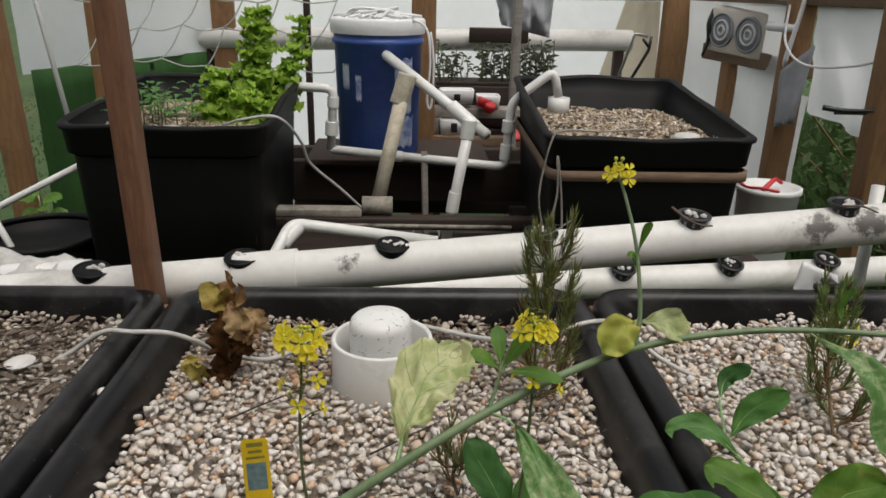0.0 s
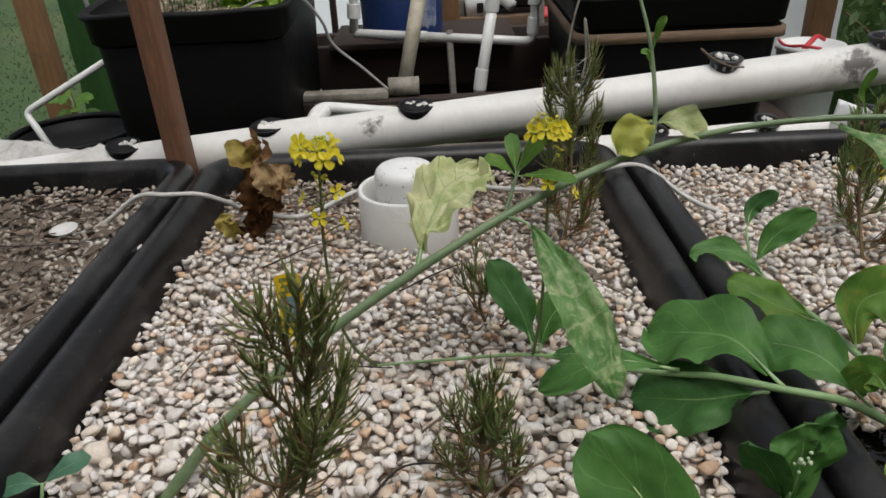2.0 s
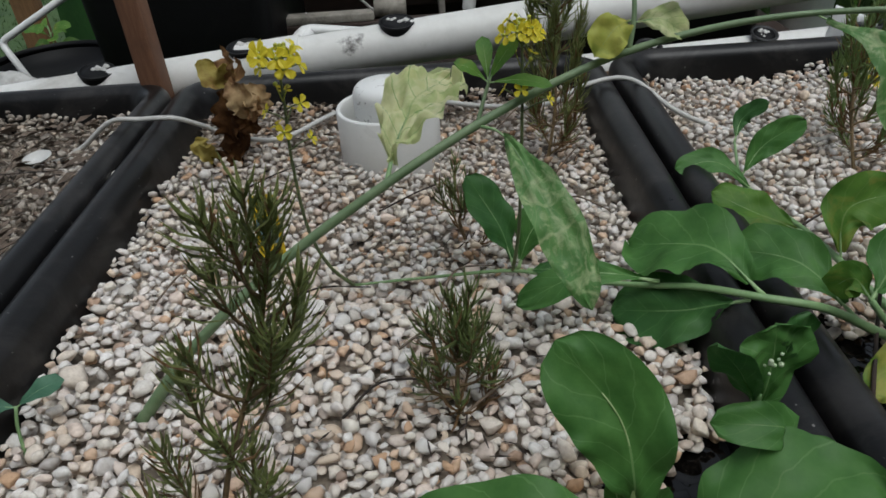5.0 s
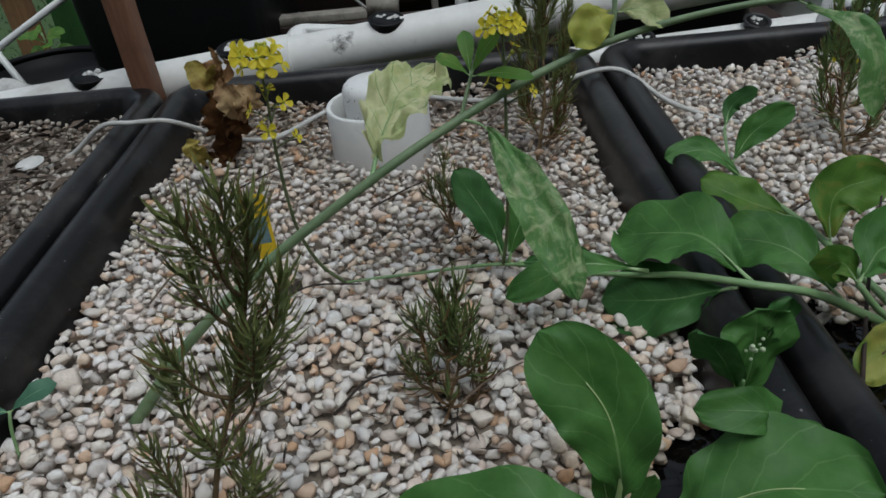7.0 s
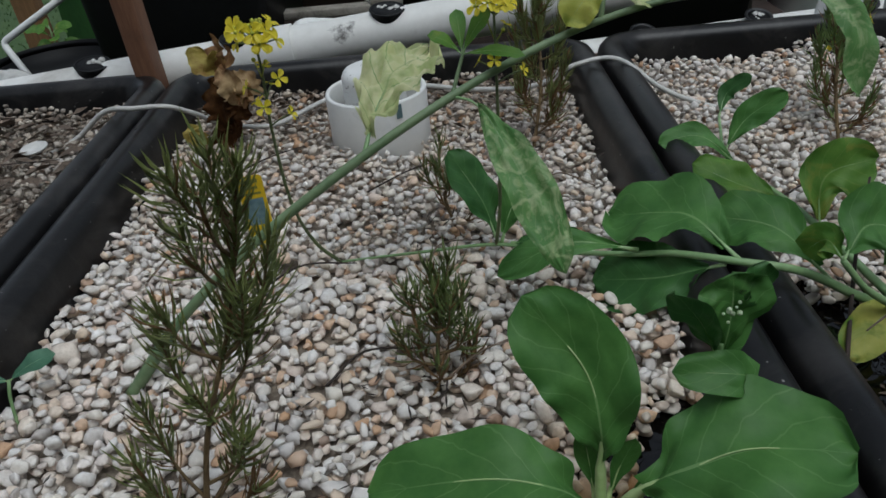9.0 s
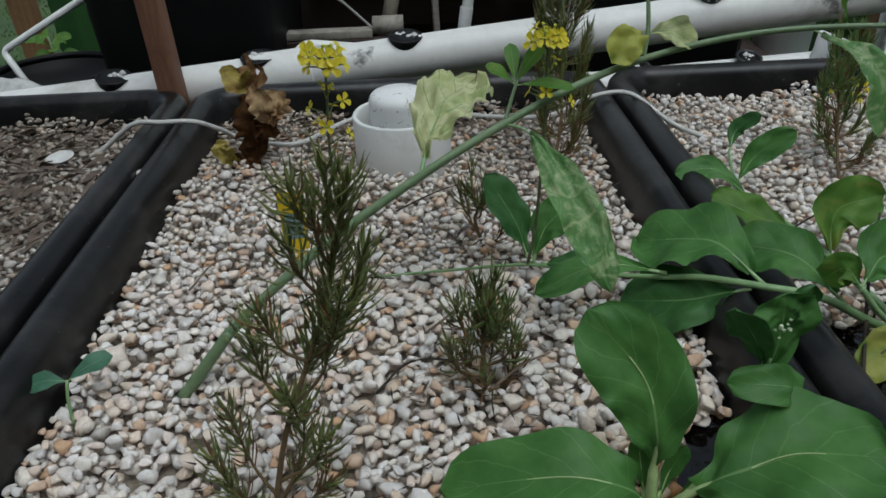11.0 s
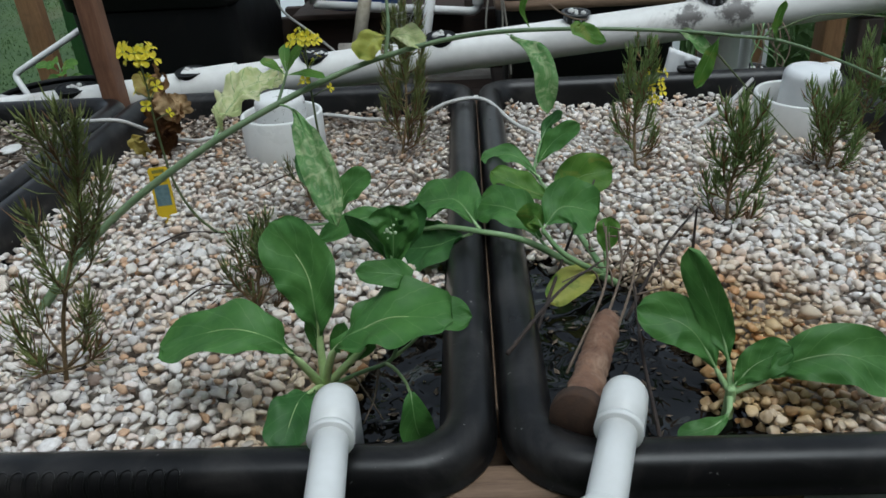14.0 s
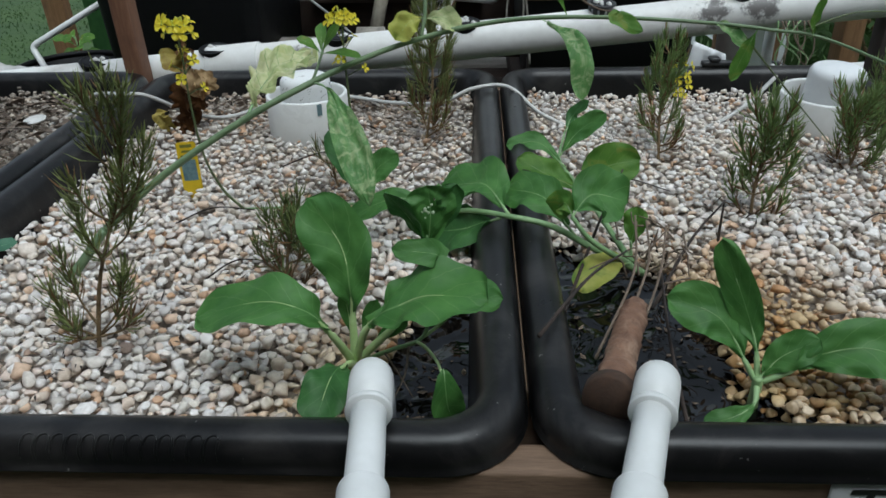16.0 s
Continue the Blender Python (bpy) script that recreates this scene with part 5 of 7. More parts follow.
# black tub and clutter at the grass side
bm = bmesh.new()
tub = thing("black_tub", "wide shallow black tub beside the tank", "tub", (-0.86, 1.85, 0.382))
lathe(bm, [(0.0, 0.44), (0.13, 0.44), (0.135, 0.45), (0.15, 0.58), (0.147, 0.58), (0.144, 0.566), (0.0, 0.564)], (-0.86, 1.85, -0.058), 36)
part("body", bm, M_TANK, tub)
bm = bmesh.new()
lathe(bm, [(0.1475, 0.578), (0.16, 0.585), (0.16, 0.595), (0.148, 0.597)], (-0.86, 1.85, -0.058), 36, closed=True)
part("rim", bm, M_TANK, tub)
bm = bmesh.new()
block(bm, -0.99, -0.73, 1.72, 1.98, 0.0, 0.382, 0.01)
whole("crate", bm, M_DARKWOOD, "dark timber crate under the tub", "crate")
for p, q in (((-0.92, 2.0, 1.6), (-0.715, 1.78, 0.838)),):
    bm = bmesh.new()
    tube(bm, [p, q], 0.006, 8)
    whole("cane", bm, M_PVC, "pale cane leaning into the lettuce tank", "cane")

# pale weed growing up beside the tub
weed = thing("wild_plant", "pale green weed growing up beside the black tub", "weed", (-0.965, 2.12, 0.0))
bm = bmesh.new()
tube(bm, curve_points([(-0.965, 2.12, -0.02), (-0.975, 2.11, 0.3), (-0.970, 2.09, 0.56)], 6), 0.004, 6, 0.002)
part("stem", bm, M_STEM, weed)
rngp = random.Random(23)
for k in range(16):
    b0 = Vector((-0.971, 2.092, 0.42 + 0.009 * k))
    a = k * 2.4
    tip = b0 + Vector((math.cos(a) * 0.07, math.sin(a) * 0.05, rngp.uniform(-0.02, 0.03)))
    add_leaf(weed, [b0, b0.lerp(tip, 0.5) + Vector((0, 0, 0.014)), tip], rngp.uniform(0.024, 0.036), (0.1, -0.6, 0.8), M_LEAF_LIME, 0.15, 0.001, seed=k, nu=8, nv=4)

# rear bench with seedlings
bench = thing("seed_bench", "timber bench with trays and dark compost at the rear", "bench", (0.36, 2.95, 0.0))
bm = bmesh.new()
block(bm, 0.13, 0.80, 2.82, 2.86, 0.535, 0.60, 0.003)
part("front_board", bm, M_TIMBER, bench)
bm = bmesh.new()
block(bm, 0.13, 0.80, 2.86, 3.22, 0.57, 0.598, 0.003)
part("top", bm, M_DARKWOOD, bench)
for x in (0.16, 0.77):
    for y in (2.88, 3.19):
        bm = bmesh.new()
        block(bm, x - 0.02, x + 0.02, y - 0.02, y + 0.02, 0, 0.57, 0.003)
        part("leg", bm, M_DARKWOOD, bench)
bm = bmesh.new()
block(bm, 0.145, 0.64, 3.0, 3.2, 0.599, 0.765, 0.006)
whole("planter_box", bm, M_DARKWOOD, "dark timber planter box of seedlings", "planter")
bm = bmesh.new()
block(bm, 0.16, 0.625, 3.015, 3.185, 0.7655, 0.778, 0.003)
whole("compost", bm, M_SOIL, "dark compost in a planter box", "soil", kind="stuff")
for x0, x1, y, z0, z1 in ((0.17, 0.30, 2.9, 0.715, 0.765), (0.31, 0.40, 2.9, 0.70, 0.745), (0.17, 0.28, 2.88, 0.60, 0.66)):
    tr = thing("white_tray", "small white plastic tray on the rear bench", "tray", ((x0 + x1) / 2, y, z0), "trays on the rear bench")
    bm = bmesh.new()
    loft(bm, [[(x, yy, z) for x, yy in rounded(x0 + d, x1 - d, y - 0.045 + d, y + 0.045 - d, 0.01, 4)] for d, z in ((0.006, z0), (0.0, z1), (0.003, z1 + 0.002), (0.006, z1), (0.012, z0 + 0.004))], cap_first=True, cap_last=True)
    part("body", bm, M_WHITE, tr)
    bm = bmesh.new()
    block(bm, (x0 + x1) / 2 - 0.012, (x0 + x1) / 2 + 0.012, y - 0.0468, y - 0.0455, z0 + 0.012, z1 - 0.012, 0.001)
    part("slot", bm, M_BLACK, tr)
bm = bmesh.new()
block(bm, 0.15, 0.50, 2.865, 2.955, 0.662, 0.714 - 0.016, 0.003)
block(bm, 0.15, 0.17, 2.865, 2.955, 0.599, 0.662, 0.003)
block(bm, 0.48, 0.50, 2.865, 2.955, 0.599, 0.662, 0.003)
whole("riser_shelf", bm, M_GREYWOOD, "small grey shelf lifting the trays", "shelf")
for k, (x, y, z) in enumerate(((0.325, 2.84, 0.72), (0.35, 2.84, 0.705), (0.455, 2.85, 0.60))):
    bm = bmesh.new()
    lathe(bm, [(0.0, 0.0), (0.02, 0.0), (0.024, 0.03), (0.018, 0.034), (0.0, 0.03)], (x, y, z - 0.01), 14, pose(0, 0, 0, 25 * k, 20, 0))
    whole("red_cup", bm, M_RED, "small red plastic cup on the bench edge", "cup", "red cups on the rear bench")
rng = random.Random(77)
for k in range(52):
    x, y = rng.uniform(0.17, 0.62), rng.uniform(3.03, 3.17)
    sd = thing("seedling", "leggy dark seedling in the planter box", "seedling", (x, y, 0.776), "seedlings in the planter box")
    h = rng.uniform(0.08, 0.17)
    bm = bmesh.new()
    tube(bm, curve_points([(x, y, 0.774), (x + rng.uniform(-.01, .01), y, 0.776 + h * 0.5), (x + rng.uniform(-.02, .02), y, 0.776 + h)], 4), 0.0032, 5, 0.0016)
    part("stem", bm, M_STEM_DARK, sd)
    for j in range(8):
        z = 0.776 + h * (0.12 + 0.115 * j)
        a = rng.uniform(0, 6.28)
        bm, _ = blade([(x, y, z), (x + 0.012 * math.cos(a), y + 0.012 * math.sin(a), z + 0.008), (x + 0.034 * math.cos(a), y + 0.034 * math.sin(a), z + rng.uniform(-0.004, 0.018))], 0.010, (0.3 * math.cos(a + 1), -0.7, 0.6), 0.1, nu=5, nv=2, seed=k)
        part("leaf", bm, M_LEGGY, sd)

bm = bmesh.new()
block(bm, 0.30, 0.545, 3.215, 3.245, 0.915, 0.975, 0.004)
whole("dark_board", bm, M_DARKWOOD, "short dark board fixed across the rear pipe", "board")
film("grey_rag", ((0.40, 2.95, 1.0), (0.585, 2.95, 0.955), (0.60, 2.96, 1.25), (0.33, 2.96, 1.25)), M_GREY_CLOTH, "crumpled grey plastic rag hanging at the rear", 18, 14, 0.07, 21, "rag")

# fan box, wire hooks and clips at the side wall
fan = thing("fan_box", "cream box with two round fan grilles on the side rail", "fan", (1.32, 2.85, 0.93))
fm = Matrix.Translation((1.285, 2.86, 0.995)) @ pose(0, 0, 0, 0, 4, -70) @ Matrix.Scale(0.86, 4)
bm = bmesh.new()
block(bm, -0.165, 0.165, -0.04, 0.04, -0.095, 0.095, 0.012, fm)
part("case", bm, surface("cream_plastic", (0.55, 0.50, 0.42), (0.66, 0.61, 0.53), 8, 0.5, 0.1), fan)
for x in (-0.08, 0.08):
    for r, m in ((0.074, M_GREY_CLOTH), (0.045, M_WHITE), (0.022, M_WHITE)):
        bm = bmesh.new()
        lathe(bm, [(r - 0.008, 0.0), (r, 0.002), (r, 0.006), (r - 0.008, 0.008)], (0, 0, 0), 28, closed=True)
        bmesh.ops.transform(bm, matrix=fm @ Matrix.Translation((x, -0.041, 0)) @ pose(0, 0, 0, 90, 0, 0), verts=bm.verts)
        part("grille_ring", bm, m, fan)
    bm = bmesh.new()
    lathe(bm, [(0.0, 0.0), (0.067, 0.0), (0.067, 0.003), (0.0, 0.004)], (0, 0, 0), 28)
    bmesh.ops.transform(bm, matrix=fm @ Matrix.Translation((x, -0.0405, 0)) @ pose(0, 0, 0, 90, 0, 0), verts=bm.verts)
    part("grille", bm, M_GREY_CLOTH, fan)
bm = bmesh.new()
tube(bm, bent([(1.27, 2.60, 1.12), (1.30, 2.47, 1.12), (1.27, 2.47, 0.93), (1.285, 2.49, 0.90)], 0.01), 0.008, 8)
tube(bm, [(1.28, 2.47, 1.03), (1.25, 2.58, 1.03)], 0.014, 8)
whole("bracket", bm, M_WHITE, "white plastic bracket on the wall post", "bracket")
bm = bmesh.new()
tube(bm, curve_points([(1.27, 2.5, 1.10), (1.25, 2.45, 0.99), (1.27, 2.35, 0.93), (1.33, 2.2, 0.94), (1.38, 2.08, 0.98)], 8), 0.004, 6)
whole("cord", bm, M_WHITE, "pale cord strung between the wall posts", "cord")
bm = bmesh.new()
tube(bm, curve_points([(1.22, 2.11, 0.835), (1.27, 2.09, 0.830), (1.345, 2.07, 0.833)], 6), 0.008, 8, 0.005)
tube(bm, [(1.25, 2.1, 0.823), (1.33, 2.08, 0.826)], 0.006, 8)
whole("clamp", bm, M_BLACK, "black spring clamp holding the plastic sheet", "clamp")
bm = bmesh.new()
tube(bm, curve_points([(1.22, 2.98, 1.07), (1.20, 2.97, 1.02), (1.205, 2.97, 0.96), (1.19, 2.97, 0.90)], 6), 0.012, 8, 0.006)
whole("glove", bm, M_BLACK, "black rag hanging beside the fan box", "rag")
bm = bmesh.new()
tube(bm, bent([(0.93, 3.2, 0.78), (0.985, 3.2, 0.965), (1.04, 3.2, 0.955)], 0.01), 0.006, 8)
whole("wire_hook", bm, M_STEEL, "steel saw frame leaning on the rear wall", "saw")
bm = bmesh.new()
tube(bm, bent([(1.055, 3.2, 0.955), (1.05, 3.2, 0.90), (0.985, 3.2, 0.775)], 0.01), 0.007, 8)
tube(bm, [(1.05, 3.2, 0.91), (1.02, 3.2, 0.945)], 0.006, 8)
whole("saw_handle", bm, M_BLACK, "black saw handle leaning on the rear wall", "saw")

rb = thing("bucket", "white plastic bucket with a red lid rim", "bucket", (1.06, 2.02, 0.40))
bm = bmesh.new()
lathe(bm, [(0.0, 0.0), (0.068, 0.0), (0.072, 0.005), (0.082, 0.215), (0.087, 0.217), (0.087, 0.23), (0.08, 0.232), (0.078, 0.22), (0.0, 0.215)], (1.06, 2.02, 0.40), 32)
part("body", bm, M_WHITE, rb)
bm = bmesh.new()
tube(bm, [(1.06 + 0.079 * math.cos(a * 0.2), 2.02 + 0.079 * math.sin(a * 0.2), 0.636 + 0.003 * math.sin(a)) for a in range(14, 24)], 0.004, 8)
tube(bm, curve_points([(1.03, 1.99, 0.622), (1.05, 2.0, 0.640), (1.075, 2.02, 0.648), (1.10, 2.03, 0.636)], 5), 0.008, 8, 0.005)
part("red_tool", bm, M_RED, rb, "red plastic tool in the bucket")


# ---- plants ----
def rosemary(label, base, top, branches, reach, needle, seed, material=None, width=0.0011, wiggle=0.006, first=0.12, web=False, gap=0.0026, shoots=None, dry=0.16, spread=0.75):
    """A woody stem with upcurved side shoots, all set with narrow curved needles, browned low down."""
    rng = random.Random(seed)
    base, top = Vector(base), Vector(top)
    plant = thing("rosemary_plant", label, "herb plant", base, "rosemary plants in the pebbles")
    main = curve_points([base - Vector((0, 0, 0.02)), base.lerp(top, 0.3) + Vector((rng.gauss(0, wiggle), rng.gauss(0, wiggle), 0)), base.lerp(top, 0.65) + Vector((rng.gauss(0, wiggle), rng.gauss(0, wiggle), 0)), top], 8)
    lines = [(main, 0.0021, 0.5)]
    if shoots:
        for tip in shoots:
            tip = Vector(tip)
            out = Vector((tip.x, tip.y, 0)) - Vector((base.lerp(top, 0.5).x, base.lerp(top, 0.5).y, 0))
            drop = min(tip.z - base.z - 0.012, 0.026 + 0.80 * out.length)
            k = min(range(len(main)), key=lambda i: abs(main[i].z - (tip.z - drop)))
            p = main[k]
            bend = p.lerp(tip, 0.60) - Vector((0, 0, 0.24 * drop)) + Vector((rng.gauss(0, 0.002), rng.gauss(0, 0.002), 0))
            lines.append((curve_points([p, bend, tip], 8), 0.0012, 0.45))
    else:
        for k in range(branches):
            u = first + (0.92 - first) * (k + rng.uniform(0, 0.8)) / branches
            p = main[int(u * (len(main) - 1))]
            a = k * 2.4 + rng.uniform(-0.5, 0.5)
            out = Vector((math.cos(a), math.sin(a), 0))
            L = reach * rng.uniform(0.65, 1.1) * (1.15 - 0.55 * u)
            lines.append((curve_points([p, p + out * L * 0.45 + Vector((0, 0, L * 0.30)), p + out * L * 0.62 + Vector((0, 0, L * 0.95))], 6), 0.0012, 0.10))
    bm = bmesh.new()
    for line, r, _ in lines:
        tube(bm, line, r, 6, r * 0.4)
    part("stem", bm, M_WOODY, plant)
    green, brown = ([], []), ([], [])
    low, high = base.z, max(top.z, base.z + 0.01)
    for line, r, bare in lines:
        total = sum((b - a).length for a, b in zip(line, line[1:]))
        n = max(6, int(total / gap))
        for i in range(n):
            u = bare + (1 - bare) * (i + 0.5) / n
            if rng.random() > 0.30 + 1.1 * u:
                continue
            f = u * (len(line) - 1)
            k = min(int(f), len(line) - 2)
            p = line[k].lerp(line[k + 1], f - k)
            d = (line[k + 1] - line[k]).normalized()
            s0 = d.orthogonal().normalized()
            for half in (0, math.pi):
                a = i * 1.9 + half + rng.uniform(-0.5, 0.5)
                s = s0 * math.cos(a) + d.cross(s0) * math.sin(a)
                L = needle * rng.uniform(0.6, 1.12) * (0.68 + 0.45 * math.sin(math.pi * min(u * 0.8 + 0.1, 1)))
                open_ = spread * (1.15 - 0.62 * u) * rng.uniform(0.75, 1.25)
                w = (d + s * open_).normalized()
                mid = p + w * L * 0.52
                tip = p + (d * 1.0 + s * open_ * 0.82 + Vector((0, 0, 0.20))).normalized() * L
                e = w.cross(s)
                e = (e if e.length > 1e-4 else w.orthogonal()).normalized() * width * rng.uniform(0.8, 1.15)
                g = s * width * 0.55
                vs, fs = brown if (p.z - low) / (high - low) < dry * rng.uniform(0.2, 1.9) or rng.random() < 0.09 else green
                j = len(vs)
                vs += [p + e * 0.35, p - e * 0.35, mid + e * 0.55, mid - e * 0.55, mid - g, tip]
                fs += [(j, j + 1, j + 3, j + 2), (j + 2, j + 3, j + 5), (j, j + 2, j + 4), (j + 1, j + 4, j + 3), (j + 2, j + 5, j + 4), (j + 3, j + 4, j + 5), (j, j + 4, j + 1)]
    for name, (vs, fs), m in (("needles", green, material or M_NEEDLE), ("dry_needles", brown, M_NEEDLE_B)):
        if fs:
            me = bpy.data.meshes.new(name)
            me.from_pydata([v - base for v in vs], [], fs)
            me.materials.append(m)
            ob = new(name, me)
            ob.parent = plant
            tagged(ob, "browned dry needles" if m is M_NEEDLE_B else "", kind="stuff")
    if web:
        bm = bmesh.new()
        ends = [line[-1] for line, _, _ in lines[-7:]] + [top]
        for a in ends:
            for b in ends:
                if a is not b and rng.random() < 0.5:
                    tube(bm, [a, a.lerp(b, 0.5) - Vector((0, 0, 0.004)), b], 0.0002, 3)
        part("web", bm, M_WEB, plant, "fine grey spider web")
    return plant


TALL = [(0.004, 0.300, 0.921), (0.020, 0.310, 0.928), (0.011, 0.307, 0.909), (-0.005, 0.315, 0.885), (0.032, 0.323, 0.875), (0.020, 0.303, 0.859), (-0.021, 0.303, 0.853), (-0.033, 0.319, 0.830), (0.009, 0.329, 0.827), (-0.011, 0.289, 0.813), (-0.051, 0.311, 0.785),
        (-0.060, 0.298, 0.761), (0.004, 0.294, 0.777), (-0.014, 0.330, 0.762), (-0.051, 0.302, 0.723), (-0.001, 0.302, 0.731), (-0.038, 0.280, 0.737), (-0.023, 0.321, 0.722)]
rosemary("tall spindly rosemary with grey-green needles in the pebbles", (-0.040, 0.300, 0.700), (0.028, 0.316, 0.916), 0, 0, 0.024, 41, width=0.0017, wiggle=0.003, gap=0.0029, shoots=TALL, dry=0.10, spread=1.3)
rosemary("short bushy rosemary with browned lower needles", (0.096, 0.416, 0.700), (0.104, 0.428, 0.762), 17, 0.038, 0.021, 42, M_NEEDLE_D, width=0.0018, first=0.03, gap=0.0025, dry=0.22, spread=1.2)
rosemary("upright rosemary hung with a spider web", (0.203, 0.765, 0.700), (0.219, 0.83, 0.893), 22, 0.056, 0.024, 43, web=True, width=0.0018, gap=0.0021, dry=0.20)
rosemary("small dull rosemary behind a leafy shoot", (0.12, 0.62, 0.700), (0.10, 0.63, 0.755), 7, 0.045, 0.018, 44, M_NEEDLE_D, width=0.0016, gap=0.0036)
rosemary("healthy upright rosemary in the pebbles", (0.576, 0.546, 0.700), (0.584, 0.566, 0.817), 20, 0.050, 0.023, 45, M_NEEDLE_G, first=0.06, width=0.0022, gap=0.0029, dry=0.06, spread=1.0)
rosemary("low bushy rosemary beside the pipe guard", (0.737, 0.690, 0.700), (0.745, 0.695, 0.785), 20, 0.055, 0.022, 46, M_NEEDLE_G, first=0.04, width=0.0021, gap=0.0029, dry=0.06, spread=1.0)
rosemary("thin leaning rosemary in the pebbles", (0.514, 0.712, 0.700), (0.547, 0.81, 0.835), 21, 0.052, 0.021, 47, M_NEEDLE_G, wiggle=0.012, width=0.0019, gap=0.0028, dry=0.22)
rosemary("dark bushy rosemary at the bed's far corner", (0.83, 0.79, 0.700), (0.835, 0.80, 0.81), 20, 0.06, 0.022, 48, M_NEEDLE_G, width=0.0021, gap=0.0036)


def flower(plant, at, facing, r, rng):
    """Four rounded yellow petals round a small centre."""
    bm = bmesh.new()
    f = Vector(facing).normalized()
    s0 = f.orthogonal().normalized()
    at = Vector(at)
    for k in range(4):
        a = k * math.pi / 2 + rng.uniform(-0.15, 0.15)
        d = (s0 * math.cos(a) + f.cross(s0) * math.sin(a) + f * 0.25).normalized()
        e = f.cross(d).normalized()
        pts = [at + d * r * u + e * r * w + f * r * 0.12 * math.sin(u * 3) for u, w in ((0.12, -0.08), (0.5, -0.30), (0.85, -0.38), (1.05, -0.16), (1.05, 0.16), (0.85, 0.38), (0.5, 0.30), (0.12, 0.08))]
        bm.faces.new([bm.verts.new(p) for p in pts])
    ob = part("flower", bm, M_PETAL, plant, smooth=False)
    bm = bmesh.new()
    bmesh.ops.create_icosphere(bm, subdivisions=1, radius=r * 0.2, matrix=Matrix.Translation(at + f * r * 0.12))
    part("flower_centre", bm, M_BUD, ob)
    return ob


def flower_head(plant, axis, n, spread, r, seed, buds=8):
    """Flowers on short stalks round the end of a stem, with a knot of buds on top."""
    rng = random.Random(seed)
    axis = curve_points(axis, 6)
    spots = []
    for k in range(n):
        u = (k + 0.5) / n
        p = axis[int(u * (len(axis) - 1))]
        a = k * 2.4 + rng.uniform(-0.4, 0.4)
        out = Vector((math.cos(a), math.sin(a), rng.uniform(0.3, 0.8)))
        q = p + out * spread * rng.uniform(0.6, 1.1)
        bm = bmesh.new()
        tube(bm, [p, p.lerp(q, 0.5) + Vector((0, 0, 0.001)), q], 0.0006, 5)
        part("flower_stalk", bm, M_STEM_DARK, plant)
        spots.append((q, out + Vector((0, -0.5, 0.1))))
    for k in range(buds):
        a = k * 2.4
        q = axis[-1] + Vector((math.cos(a) * spread * 0.35, math.sin(a) * spread * 0.35, rng.uniform(0.002, 0.010)))
        bm = bmesh.new()
        tube(bm, [axis[-1] - Vector((0, 0, 0.004)), q], 0.0005, 4)
        bmesh.ops.create_icosphere(bm, subdivisions=1, radius=rng.uniform(0.0011, 0.0018), matrix=Matrix.Translation(q))
        part("bud", bm, M_BUD, plant)
    for q, f in spots:
        flower(plant, q, f, r * rng.uniform(0.85, 1.15), rng)


# the long bolted stalk that leans right across the beds
stalk = thing("flowering_stalk", "long leaning blue-green brassica stalk with bleached leaves", "brassica plant", (-0.117, 0.433, 0.700))
STALK = [(-0.125, 0.430, 0.690), (-0.085, 0.442, 0.738), (-0.02, 0.459, 0.791), (0.059, 0.480, 0.838), (0.121, 0.502, 0.866), (0.175, 0.518, 0.886), (0.224, 0.528, 0.900), (0.280, 0.525, 0.913), (0.336, 0.515, 0.9205),
         (0.409, 0.500, 0.9225), (0.484, 0.49, 0.919), (0.53, 0.475, 0.916), (0.579, 0.47, 0.908), (0.665, 0.465, 0.872), (0.74, 0.46, 0.825)]
line = curve_points(STALK, 8)
bm = bmesh.new()
tube(bm, line, [0.0011 + 0.0030 * (1 - k / len(line)) ** 1.35 for k in range(len(line))], 12)
part("stalk", bm, M_STALK, stalk)
bm = bmesh.new()
tube(bm, curve_points([(-0.128, 0.428, 0.688), (-0.105, 0.436, 0.715), (-0.085, 0.442, 0.739)], 5), 0.0050, 10, 0.0042)
part("stalk_foot", bm, M_STALK, stalk)
add_leaf(stalk, [(0.059, 0.480, 0.838), (0.068, 0.508, 0.858), (0.084, 0.544, 0.873), (0.106, 0.578, 0.872)], 0.055, (-0.28, -0.62, 0.72), M_LEAF_PALE, 0.16, 0.0019, "bleached yellow crumpled leaf", M_STEM, wave=0.10, lobes=9, fold=0.20, seed=3, ragged=0.06, nu=44, nv=30, widest=0.62, crease=0.24)
add_leaf(stalk, [(0.121, 0.502, 0.866), (0.137, 0.490, 0.863), (0.152, 0.462, 0.846), (0.170, 0.430, 0.814), (0.182, 0.406, 0.782)], 0.031, (0.10, -0.80, 0.58), M_LEAF_VARI, 0.26, 0.0012, "drooping mottled leaf", M_STEM, wave=0.09, lobes=7, fold=0.22, seed=4, nu=32, nv=16, widest=0, crease=0.2)
bm = bmesh.new()
tube(bm, curve_points([(0.121, 0.502, 0.866), (0.128, 0.512, 0.884), (0.136, 0.520, 0.905)], 5), 0.0016, 7, 0.0009)
part("side_shoot", bm, M_STALK, stalk)
